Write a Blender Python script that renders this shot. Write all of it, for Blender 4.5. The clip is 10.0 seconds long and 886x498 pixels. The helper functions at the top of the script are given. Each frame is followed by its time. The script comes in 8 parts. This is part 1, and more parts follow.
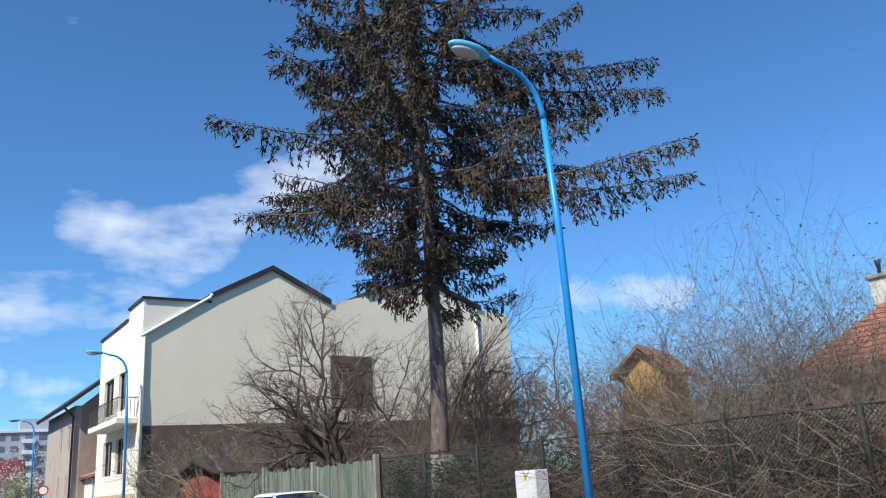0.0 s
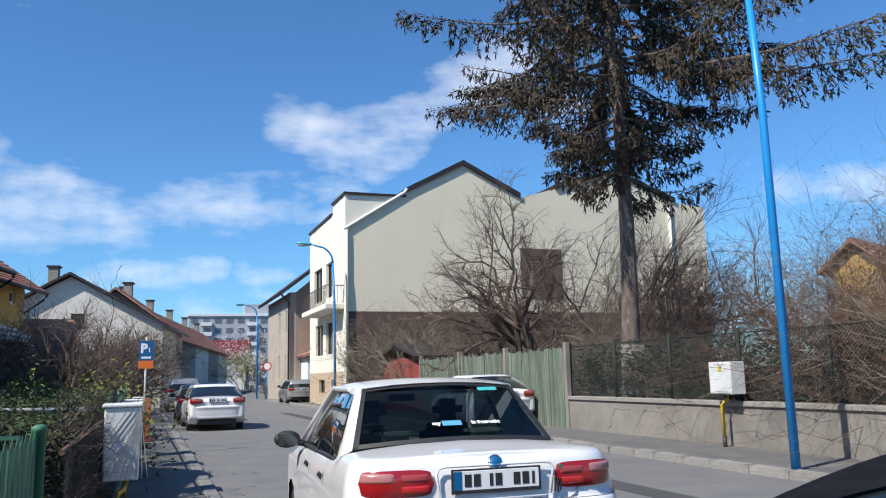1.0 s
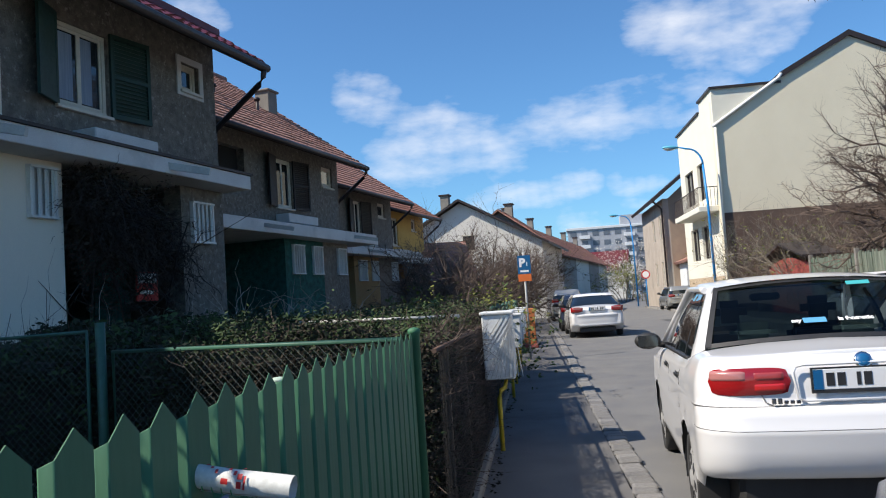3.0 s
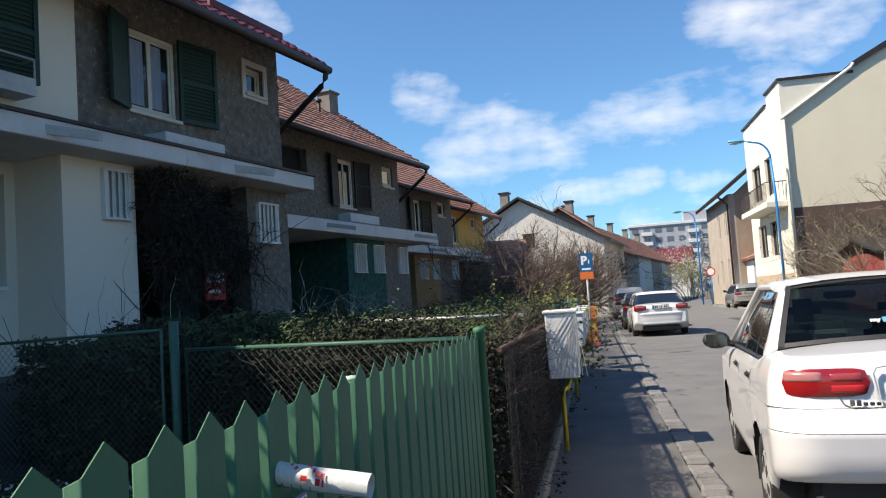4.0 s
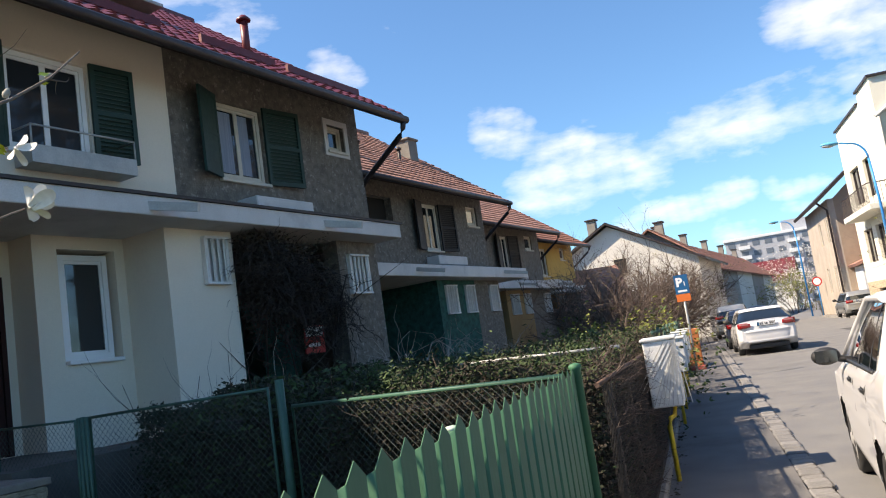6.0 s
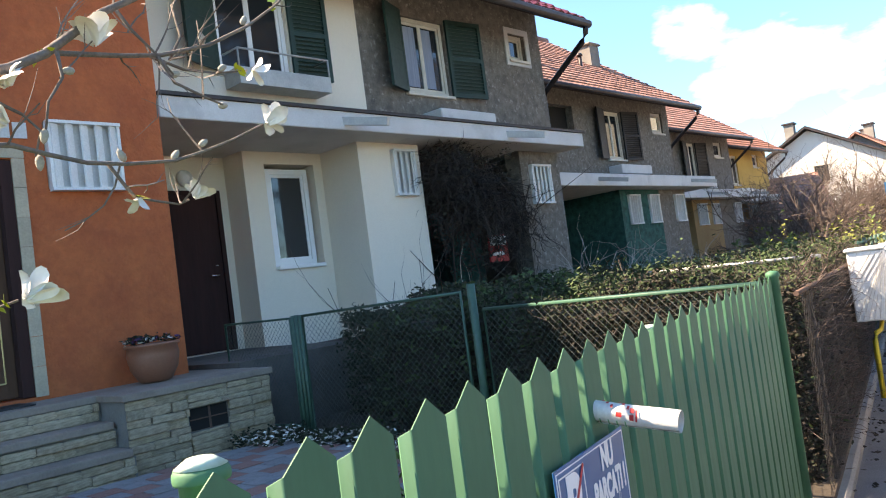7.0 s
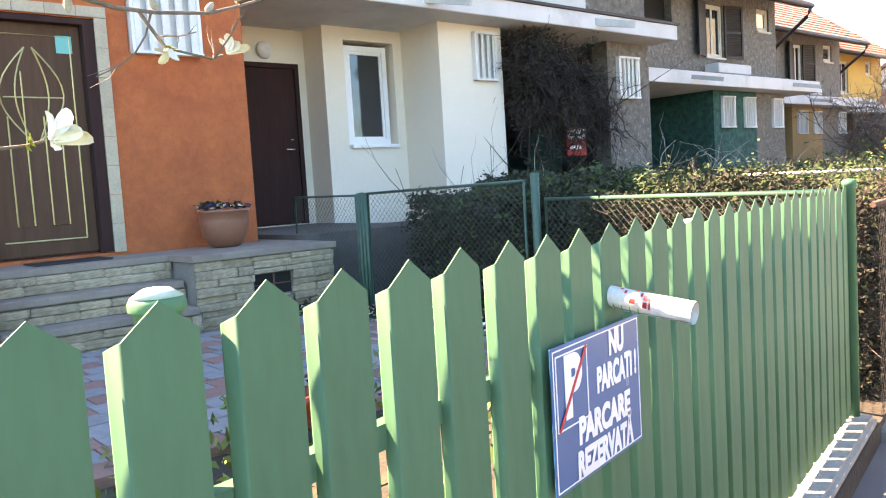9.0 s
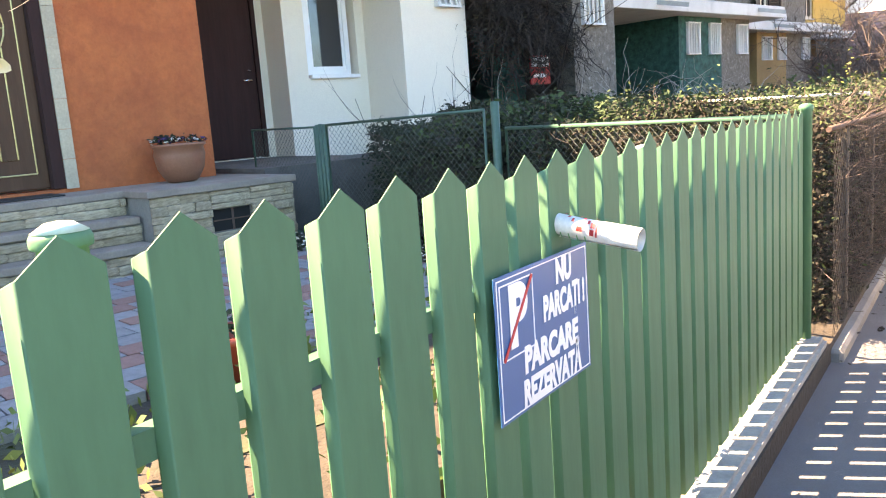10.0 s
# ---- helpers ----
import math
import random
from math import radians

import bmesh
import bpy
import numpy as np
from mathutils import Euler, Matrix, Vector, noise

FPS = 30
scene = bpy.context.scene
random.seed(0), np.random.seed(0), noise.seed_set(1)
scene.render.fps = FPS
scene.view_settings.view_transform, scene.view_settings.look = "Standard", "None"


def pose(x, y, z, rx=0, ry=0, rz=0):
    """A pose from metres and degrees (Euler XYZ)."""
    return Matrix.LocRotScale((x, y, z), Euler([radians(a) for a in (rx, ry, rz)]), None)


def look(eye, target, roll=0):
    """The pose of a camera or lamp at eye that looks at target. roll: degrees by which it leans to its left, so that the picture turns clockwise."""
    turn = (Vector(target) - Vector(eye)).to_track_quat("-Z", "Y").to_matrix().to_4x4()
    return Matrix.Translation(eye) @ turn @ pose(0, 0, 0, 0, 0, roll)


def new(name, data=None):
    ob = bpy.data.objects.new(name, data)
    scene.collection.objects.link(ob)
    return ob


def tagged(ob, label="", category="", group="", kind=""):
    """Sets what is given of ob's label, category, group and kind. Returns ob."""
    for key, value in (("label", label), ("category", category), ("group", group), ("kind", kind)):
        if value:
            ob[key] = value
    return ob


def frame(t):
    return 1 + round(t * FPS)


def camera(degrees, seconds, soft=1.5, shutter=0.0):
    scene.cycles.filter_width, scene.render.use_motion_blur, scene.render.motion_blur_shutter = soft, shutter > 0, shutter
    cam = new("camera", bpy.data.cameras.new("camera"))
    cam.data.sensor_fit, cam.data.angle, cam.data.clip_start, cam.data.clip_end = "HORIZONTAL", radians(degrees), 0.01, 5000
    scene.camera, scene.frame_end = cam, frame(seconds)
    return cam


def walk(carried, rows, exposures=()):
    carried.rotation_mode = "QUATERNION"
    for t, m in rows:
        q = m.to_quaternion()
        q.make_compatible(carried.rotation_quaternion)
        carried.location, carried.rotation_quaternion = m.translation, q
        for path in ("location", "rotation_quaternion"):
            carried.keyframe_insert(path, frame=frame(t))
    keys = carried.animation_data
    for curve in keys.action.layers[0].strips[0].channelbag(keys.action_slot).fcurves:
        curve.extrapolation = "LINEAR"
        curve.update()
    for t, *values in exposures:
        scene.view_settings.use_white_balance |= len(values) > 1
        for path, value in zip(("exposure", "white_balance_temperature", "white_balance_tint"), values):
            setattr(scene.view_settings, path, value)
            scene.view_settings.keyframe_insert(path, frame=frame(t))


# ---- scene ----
cam = camera(58.3, 10.0, soft=1.1)
PATH = [
    (0, (-1.023, 1.339, 1.705), (0.073, 2.918, 2.255), -3.9),
    (0.5, (-1.141, 1.266, 1.623), (-0.266, 3.008, 2.069), -0.7),
    (1, (-1.076, 1.266, 1.594), (-0.382, 3.116, 1.908), -1.4),
    (1.5, (-0.98, 1.225, 1.58), (-0.547, 3.161, 1.836), -2.7),
    (2, (-0.873, 1.161, 1.552), (-0.561, 3.129, 1.732), -3.1),
    (2.5, (-0.836, 1.152, 1.534), (-0.769, 3.149, 1.634), -3.5),
    (2.7, (-0.835, 1.147, 1.534), (-0.878, 3.144, 1.619), -3.7),
    (3, (-0.854, 1.148, 1.543), (-1.075, 3.132, 1.675), -3.8),
    (3.2, (-0.859, 1.136, 1.548), (-1.214, 3.099, 1.685), -4.1),
    (4.3, (-0.89, 1.141, 1.549), (-1.27, 3.1, 1.687), -3.7),
    (4.5, (-0.892, 1.134, 1.549), (-1.323, 3.081, 1.693), -3.8),
    (5, (-0.874, 1.126, 1.558), (-1.369, 3.055, 1.741), -5.8),
    (5.2, (-0.87, 1.122, 1.571), (-1.365, 3.048, 1.782), -7.2),
    (6.3, (-0.839, 1.015, 1.584), (-1.506, 2.882, 1.849), -9.6),
    (6.5, (-0.861, 0.985, 1.579), (-1.685, 2.793, 1.811), -9.2),
    (7, (-0.86, 0.924, 1.561), (-1.871, 2.647, 1.655), -7.6),
    (7.5, (-0.86, 0.908, 1.551), (-1.915, 2.607, 1.592), -6.4),
    (8, (-0.81, 0.955, 1.542), (-1.896, 2.633, 1.495), -6.0),
    (8.5, (-0.786, 0.993, 1.519), (-2.059, 2.526, 1.349), -6.3),
    (9, (-0.767, 1.029, 1.502), (-1.965, 2.623, 1.343), -3.5),
    (9.5, (-0.752, 1.066, 1.495), (-1.894, 2.698, 1.312), -3.7),
    (10, (-0.75, 1.092, 1.489), (-1.879, 2.708, 1.156), -4.2),
]
walk(cam, [(t, look(eye, target, roll)) for t, eye, target, roll in PATH],
     exposures=[(0, 0.4, 6500, 10), (2.0, 0.35, 6700, 10), (3.2, 0.45, 7050, 11), (4.5, 0.74, 7750, 12), (5.2, 0.86, 7950, 13), (6.3, 1.14, 8500, 15), (6.5, 1.26, 8700, 15), (7.0, 2.05, 9300, 19), (7.5, 2.45, 10200, 22), (8.0, 2.75, 10800, 24), (8.5, 3.14, 11300, 25), (10.0, 3.22, 11500, 25)])

# ---- light ----
SUN_AZ = Vector((-0.92, -0.39, 0)).normalized()
SUN_EL = radians(46)
world = bpy.data.worlds.new("sky")
scene.world = world
world.use_nodes = True
wn, wl = world.node_tree.nodes, world.node_tree.links
wn.clear()
sky = wn.new("ShaderNodeTexSky")
sky.sky_type, sky.sun_disc = "NISHITA", False
sky.sun_elevation, sky.sun_rotation = SUN_EL, math.atan2(SUN_AZ.x, SUN_AZ.y)
sky.air_density, sky.dust_density, sky.ozone_density = 1.0, 0.4, 3.0
tc = wn.new("ShaderNodeTexCoord")


def wmath(op, a, b=None, clamp=False):
    n = wn.new("ShaderNodeMath")
    n.operation, n.use_clamp = op, clamp
    for i, v in enumerate((a, b)):
        if v is None:
            continue
        if isinstance(v, (int, float)):
            n.inputs[i].default_value = v
        else:
            wl.new(v, n.inputs[i])
    return n.outputs[0]


def wdot(direction):
    n = wn.new("ShaderNodeVectorMath")
    n.operation = "DOT_PRODUCT"
    wl.new(tc.outputs["Generated"], n.inputs[0])
    n.inputs[1].default_value = Vector(direction).normalized()
    return n.outputs["Value"]


def sky_dir(yaw, pitch):
    y, p = radians(yaw), radians(pitch)
    return (-math.sin(y) * math.cos(p), math.cos(y) * math.cos(p), math.sin(p))


# cumulus banks: chains of (yaw left of the street, height) in degrees, with a half thickness and a density
BANKS = [
    ([(-9.4, 18.2), (-12.7, 16.9), (-15.6, 16.8), (-19.5, 18.5), (-23.4, 21.0), (-26.0, 22.4)], 1.7, 1.0),
    ([(-11.5, 15.6), (-15.5, 15.2), (-19, 16.6)], 1.2, 0.8),
    ([(9.6, 10.2), (6.0, 10.8), (2.2, 10.7), (-3.0, 12.3), (-6.7, 12.0), (-10.4, 12.7), (-13.4, 13.0)], 1.75, 0.86),
    ([(12.5, 14.0), (9.6, 13.0), (5.6, 12.4)], 1.2, 0.72),
    ([(12.6, 16.4), (9.2, 15.2)], 0.75, 0.5),
    ([(3.6, 6.9), (-0.5, 7.3), (-4.7, 7.7)], 0.95, 0.8),
    ([(-6.4, 7.5), (-9.5, 7.4)], 0.8, 0.75),
    ([(-3.0, 5.2), (-9.0, 5.3)], 0.9, 0.6),
    ([(-44.5, 11.7), (-48.2, 11.6), (-51.4, 11.3)], 1.1, 0.85),
    ([(-29, 18.6), (-31, 18.0)], 1.3, 0.8),
    ([(23.8, 21.3), (21.4, 20.2)], 1.1, 0.8),
    ([(30, 25), (36, 27), (44, 26)], 2.6, 0.8),
    ([(18, 9), (26, 10), (34, 9)], 1.8, 0.7),
]
CLOUDS = []
for chain, half, full in BANKS:
    for (y0, p0), (y1, p1) in zip(chain, chain[1:]):
        n = max(1, round(math.hypot(y1 - y0, p1 - p0) / (half * 0.95)))
        CLOUDS += [(y0 + (y1 - y0) * k / n, p0 + (p1 - p0) * k / n, half, full) for k in range(n)]
    CLOUDS.append((*chain[-1], half * 0.8, full))
noise_map = wn.new("ShaderNodeMapping")
noise_map.inputs["Scale"].default_value = (1, 1, 2.7)
wl.new(tc.outputs["Generated"], noise_map.inputs["Vector"])
puff = wn.new("ShaderNodeTexNoise")
puff.inputs["Scale"].default_value, puff.inputs["Detail"].default_value, puff.inputs["Roughness"].default_value = 10.0, 9.0, 0.56
wl.new(noise_map.outputs[0], puff.inputs["Vector"])
total = None
for cy, cp, cw, full in CLOUDS:
    d = wmath("SUBTRACT", wdot(sky_dir(cy, cp)), math.cos(radians(cw * 1.75)))
    d = wmath("MULTIPLY", wmath("DIVIDE", d, 1 - math.cos(radians(cw * 1.75)), clamp=True), full)
    total = d if total is None else wmath("MAXIMUM", total, d)
dens = wmath("ADD", total, wmath("MULTIPLY", wmath("SUBTRACT", puff.outputs[0], 0.5), 2.3))
dens = wmath("MULTIPLY", wmath("SUBTRACT", dens, 0.42), 0.95, clamp=True)
dens = wmath("MULTIPLY", dens, 0.78)
cloud_mix = wn.new("ShaderNodeMix")
cloud_mix.data_type = "RGBA"
tint = wn.new("ShaderNodeMix")
tint.data_type, tint.blend_type = "RGBA", "MULTIPLY"
tint.inputs["Factor"].default_value = 1.0
tint.inputs["B"].default_value = (0.585, 1.0, 1.34, 1)
wl.new(sky.outputs[0], tint.inputs["A"])
wl.new(dens, cloud_mix.inputs["Factor"])
wl.new(tint.outputs["Result"], cloud_mix.inputs["A"])
cloud_mix.inputs["B"].default_value = (8.0, 8.5, 9.4, 1)
back = wn.new("ShaderNodeBackground")
back.inputs["Strength"].default_value = 0.095
wl.new(cloud_mix.outputs["Result"], back.inputs["Color"])
wl.new(back.outputs[0], wn.new("ShaderNodeOutputWorld").inputs["Surface"])
sun = new("sun", bpy.data.lights.new("sun", "SUN"))
sun.data.energy, sun.data.angle, sun.data.color = 5.0, radians(0.5), (1.0, 0.95, 0.87)
sun.matrix_world = look(SUN_AZ * math.cos(SUN_EL) * 50 + Vector((0, 0, math.sin(SUN_EL) * 50)), (0, 0, 0))


# ---- materials ----
def surf(name, c1, c2=None, scale=3.0, rough=0.8, bump=0.15, fine=60.0, metal=0.0, stain=None, stain_scale=0.5, vary=0.0, coat=0.0, stretch=(1, 1, 1)):
    """A surface with two colours mixed by coarse noise, fine grain in relief, stains of a third colour, and variation from piece to piece."""
    m = bpy.data.materials.new(name)
    m.use_nodes = True
    n, l = m.node_tree.nodes, m.node_tree.links
    b = n["Principled BSDF"]
    b.inputs["Metallic"].default_value = metal
    b.inputs["Coat Weight"].default_value = coat
    c2 = c2 or tuple(v * 0.82 for v in c1)
    co = n.new("ShaderNodeTexCoord")
    mp = n.new("ShaderNodeMapping")
    mp.inputs["Scale"].default_value = stretch
    l.new(co.outputs["Object"], mp.inputs["Vector"])

    def tex(s, detail=5.0, r=0.6):
        t = n.new("ShaderNodeTexNoise")
        t.inputs["Scale"].default_value, t.inputs["Detail"].default_value, t.inputs["Roughness"].default_value = s, detail, r
        l.new(mp.outputs[0], t.inputs["Vector"])
        return t.outputs[0]

    def mix(f, a, c, mode="MIX"):
        x = n.new("ShaderNodeMix")
        x.data_type, x.blend_type = "RGBA", mode
        for key, v in (("Factor", f), ("A", a), ("B", c)):
            if isinstance(v, tuple):
                x.inputs[key].default_value = (*v, 1)
            elif isinstance(v, float):
                x.inputs[key].default_value = v
            else:
                l.new(v, x.inputs[key])
        return x.outputs["Result"]

    def ramp(f, lo, hi):
        r = n.new("ShaderNodeMapRange")
        r.inputs["From Min"].default_value, r.inputs["From Max"].default_value = lo, hi
        l.new(f, r.inputs["Value"])
        return r.outputs[0]

    col = mix(ramp(tex(scale), 0.35, 0.65), c1, c2)
    grain = tex(fine, 4.0)
    col = mix(ramp(grain, 0.3, 0.7), col, mix(1.0, col, (0.82, 0.82, 0.82), "MULTIPLY"))
    if stain:
        col = mix(ramp(tex(stain_scale, 6.0, 0.65), 0.56, 0.72), col, stain)
    if vary:
        info = n.new("ShaderNodeObjectInfo")
        geo = n.new("ShaderNodeNewGeometry")
        s = n.new("ShaderNodeMath")
        s.operation = "ADD"
        l.new(info.outputs["Random"], s.inputs[0])
        l.new(geo.outputs["Random Per Island"], s.inputs[1])
        hsv = n.new("ShaderNodeHueSaturation")
        r = n.new("ShaderNodeMapRange")
        r.inputs["From Max"].default_value = 2.0
        r.inputs["To Min"].default_value, r.inputs["To Max"].default_value = 1 - vary, 1 + vary
        l.new(s.outputs[0], r.inputs["Value"])
        l.new(r.outputs[0], hsv.inputs["Value"])
        l.new(col, hsv.inputs["Color"])
        col = hsv.outputs[0]
    l.new(col, b.inputs["Base Color"])
    rr = n.new("ShaderNodeMapRange")
    rr.inputs["To Min"].default_value, rr.inputs["To Max"].default_value = max(rough - 0.1, 0.03), min(rough + 0.1, 1)
    l.new(tex(scale * 4), rr.inputs["Value"])
    l.new(rr.outputs[0], b.inputs["Roughness"])
    if bump:
        bp = n.new("ShaderNodeBump")
        bp.inputs["Strength"].default_value, bp.inputs["Distance"].default_value = bump, 0.02
        l.new(grain, bp.inputs["Height"])
        l.new(bp.outputs[0], b.inputs["Normal"])
    return m


def plain(name, c, rough=0.4, metal=0.0, coat=0.0, alpha_glass=False):
    m = bpy.data.materials.new(name)
    m.use_nodes = True
    b = m.node_tree.nodes["Principled BSDF"]
    b.inputs["Base Color"].default_value = (*c, 1)
    b.inputs["Roughness"].default_value, b.inputs["Metallic"].default_value, b.inputs["Coat Weight"].default_value = rough, metal, coat
    if alpha_glass:
        b.inputs["Transmission Weight"].default_value = 1.0
        b.inputs["IOR"].default_value = 1.45
    return m


M = dict(
    asphalt=surf("asphalt", (0.15, 0.15, 0.155), (0.19, 0.187, 0.18), 1.2, 0.9, 0.35, 160, stain=(0.11, 0.11, 0.11), stain_scale=0.35),
    walkway=surf("walkway_asphalt", (0.125, 0.12, 0.118), (0.16, 0.155, 0.15), 1.5, 0.92, 0.35, 140, stain=(0.085, 0.08, 0.076), stain_scale=0.6),
    soil=surf("soil", (0.060, 0.046, 0.032), (0.038, 0.030, 0.021), 2.5, 0.95, 0.6, 30, stain=(0.05, 0.065, 0.026), stain_scale=0.8),
    cobble=surf("granite_sett", (0.22, 0.215, 0.21), (0.15, 0.145, 0.14), 9, 0.85, 0.4, 90, vary=0.35),
    kerb=surf("kerb_concrete", (0.30, 0.29, 0.27), (0.22, 0.21, 0.20), 4, 0.9, 0.4, 70, vary=0.2),
    concrete=surf("old_concrete", (0.27, 0.25, 0.22), (0.20, 0.185, 0.165), 1.2, 0.92, 0.35, 60, stain=(0.13, 0.12, 0.11), stain_scale=0.9),
    coping=surf("coping_concrete", (0.33, 0.31, 0.28), (0.25, 0.235, 0.21), 2, 0.92, 0.35, 60),
    cream=surf("cream_render", (0.80, 0.73, 0.565), (0.76, 0.69, 0.53), 0.5, 0.92, 0.08, 90),
    cream_light=surf("light_cream_render", (0.78, 0.75, 0.64), (0.74, 0.71, 0.60), 0.7, 0.92, 0.08, 90),
    brown_render=surf("brown_render", (0.13, 0.085, 0.065), (0.09, 0.06, 0.05), 1.0, 0.9, 0.2, 60),
    grey_render=surf("roughcast_grey", (0.235, 0.205, 0.172), (0.135, 0.118, 0.10), 9.0, 0.97, 1.0, 40, stain=(0.40, 0.37, 0.33), stain_scale=14),
    white_render=surf("white_render", (0.88, 0.79, 0.665), (0.85, 0.76, 0.635), 0.8, 0.92, 0.12, 110),
    orange_render=surf("orange_render", (0.60, 0.140, 0.048), (0.49, 0.108, 0.040), 2.5, 0.97, 1.0, 15),
    yellow_render=surf("yellow_render", (0.70, 0.44, 0.13), (0.62, 0.38, 0.11), 1.0, 0.92, 0.1, 80),
    fascia=surf("painted_concrete", (0.70, 0.68, 0.66), (0.60, 0.58, 0.56), 1.5, 0.9, 0.15, 60, stain=(0.42, 0.41, 0.40), stain_scale=1.1),
    white_paint=surf("white_paint", (0.80, 0.79, 0.77), (0.76, 0.75, 0.73), 3, 0.5, 0.05, 60),
    red_tile=surf("red_metal_tile", (0.19, 0.028, 0.032), (0.15, 0.022, 0.028), 3, 0.45, 0.1, 40, vary=0.2),
    clay_tile=surf("weathered_clay_tile", (0.46, 0.235, 0.18), (0.31, 0.155, 0.12), 2.0, 0.9, 0.3, 40, stain=(0.14, 0.10, 0.085), stain_scale=0.9, vary=0.3),
    clay_red=surf("clay_tile_red", (0.42, 0.175, 0.115), (0.30, 0.125, 0.085), 2.0, 0.9, 0.3, 40, stain=(0.2, 0.11, 0.08), stain_scale=0.9, vary=0.3),
    dark_metal=surf("dark_metal", (0.055, 0.04, 0.038), (0.04, 0.03, 0.03), 4, 0.5, 0.1, 40, metal=0.3),
    green_paint=surf("green_fence_paint", (0.048, 0.178, 0.090), (0.034, 0.138, 0.070), 3.5, 0.66, 0.05, 26, stain=(0.062, 0.19, 0.095), stain_scale=5.0, vary=0.12, stretch=(1, 1, 0.22)),
    green_dark=surf("green_post_paint", (0.045, 0.13, 0.09), (0.035, 0.10, 0.07), 4, 0.5, 0.15, 40),
    green_wood=surf("weathered_green_boards", (0.20, 0.225, 0.175), (0.095, 0.125, 0.095), 5, 0.92, 0.5, 40, stain=(0.035, 0.17, 0.095), stain_scale=3.0, vary=0.35, stretch=(1, 1, 0.15)),
    red_paint=surf("faded_red_paint", (0.36, 0.07, 0.055), (0.28, 0.06, 0.05), 3, 0.8, 0.2, 40, vary=0.2),
    soffit=surf("dark_soffit_boards", (0.05, 0.03, 0.026), (0.035, 0.022, 0.02), 5, 0.8, 0.2, 40),
    shutter_green=surf("dark_green_shutter", (0.007, 0.045, 0.035), (0.005, 0.034, 0.027), 4, 0.55, 0.1, 40),
    shutter_dark=surf("dark_brown_shutter", (0.016, 0.014, 0.014), (0.012, 0.010, 0.010), 4, 0.6, 0.1, 40),
    window_frame=surf("off_white_frame", (0.68, 0.63, 0.54), (0.60, 0.55, 0.46), 5, 0.6, 0.1, 60),
    plastic_white=plain("white_plastic", (0.82, 0.82, 0.82), 0.3),
    brown_door=surf("dark_brown_door", (0.050, 0.015, 0.012), (0.036, 0.011, 0.009), 6, 0.95, 0.1, 40, stretch=(1, 1, 0.1)),
    walnut_door=surf("walnut_door", (0.125, 0.052, 0.027), (0.090, 0.038, 0.020), 4, 0.85, 0.1, 40, stretch=(1, 1, 0.1)),
    gold=surf("brass_inlay", (0.62, 0.48, 0.22), (0.55, 0.42, 0.19), 5, 0.35, 0.03, 40, metal=0.5),
    lamp_blue=surf("blue_pole_paint", (0.010, 0.29, 0.72), (0.010, 0.25, 0.64), 3, 0.4, 0.05, 40, coat=0.2),
    stone=surf("stone_cladding", (0.58, 0.455, 0.315), (0.35, 0.26, 0.175), 5, 0.9, 0.6, 45, vary=0.35),
    slab=surf("stone_slab", (0.34, 0.265, 0.21), (0.25, 0.195, 0.158), 3, 0.8, 0.2, 60),
    paver_grey=surf("grey_paver", (0.27, 0.265, 0.262), (0.21, 0.207, 0.205), 5, 0.9, 0.25, 80, vary=0.2),
    paver_red=surf("red_paver", (0.34, 0.165, 0.13), (0.28, 0.135, 0.11), 5, 0.9, 0.25, 80, vary=0.2),
    terracotta=surf("plant_pot_clay", (0.34, 0.125, 0.075), (0.29, 0.105, 0.06), 4, 0.45, 0.08, 50),
    bark_spruce=surf("spruce_bark", (0.20, 0.15, 0.125), (0.10, 0.075, 0.065), 6, 0.95, 1.0, 22, stain=(0.36, 0.33, 0.30), stain_scale=2.5, stretch=(1, 1, 0.4)),
    needles=surf("spruce_needles", (0.036, 0.034, 0.016), (0.062, 0.038, 0.022), 0.8, 0.8, 0.0, 30, vary=0.5),
    twig=surf("bare_twig", (0.13, 0.095, 0.075), (0.10, 0.07, 0.058), 1.0, 0.9, 0.0, 30, vary=0.35),
    twig_red=surf("reddish_twig", (0.165, 0.092, 0.062), (0.10, 0.056, 0.040), 0.7, 0.9, 0.0, 30, vary=0.45),
    twig_pale=surf("pale_twig", (0.26, 0.225, 0.175), (0.19, 0.16, 0.125), 0.7, 0.9, 0.0, 30, vary=0.4),
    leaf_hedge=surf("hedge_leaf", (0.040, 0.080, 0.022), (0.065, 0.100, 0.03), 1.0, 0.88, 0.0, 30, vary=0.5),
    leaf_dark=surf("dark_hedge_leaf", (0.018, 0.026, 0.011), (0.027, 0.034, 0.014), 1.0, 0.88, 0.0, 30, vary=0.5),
    leaf_yellow=surf("spring_leaf", (0.21, 0.22, 0.045), (0.13, 0.16, 0.04), 0.8, 0.85, 0.0, 30, vary=0.5),
    blossom=surf("white_petal", (0.85, 0.82, 0.76), (0.78, 0.74, 0.66), 8, 0.55, 0.0, 30, vary=0.15),
    grass=surf("grass_blade", (0.09, 0.15, 0.03), (0.14, 0.17, 0.04), 2, 0.6, 0.0, 30, vary=0.5),
    car_white=plain("white_car_paint", (0.70, 0.70, 0.71), 0.35, coat=0.8),
    car_silver=plain("silver_car_paint", (0.45, 0.45, 0.43), 0.35, metal=0.6, coat=1.0),
    car_black=plain("black_car_paint", (0.012, 0.012, 0.016), 0.25, coat=1.0),
    car_red=plain("red_car_paint", (0.22, 0.015, 0.02), 0.3, coat=1.0),
    car_blue=plain("dark_blue_car_paint", (0.03, 0.04, 0.07), 0.3, coat=1.0),
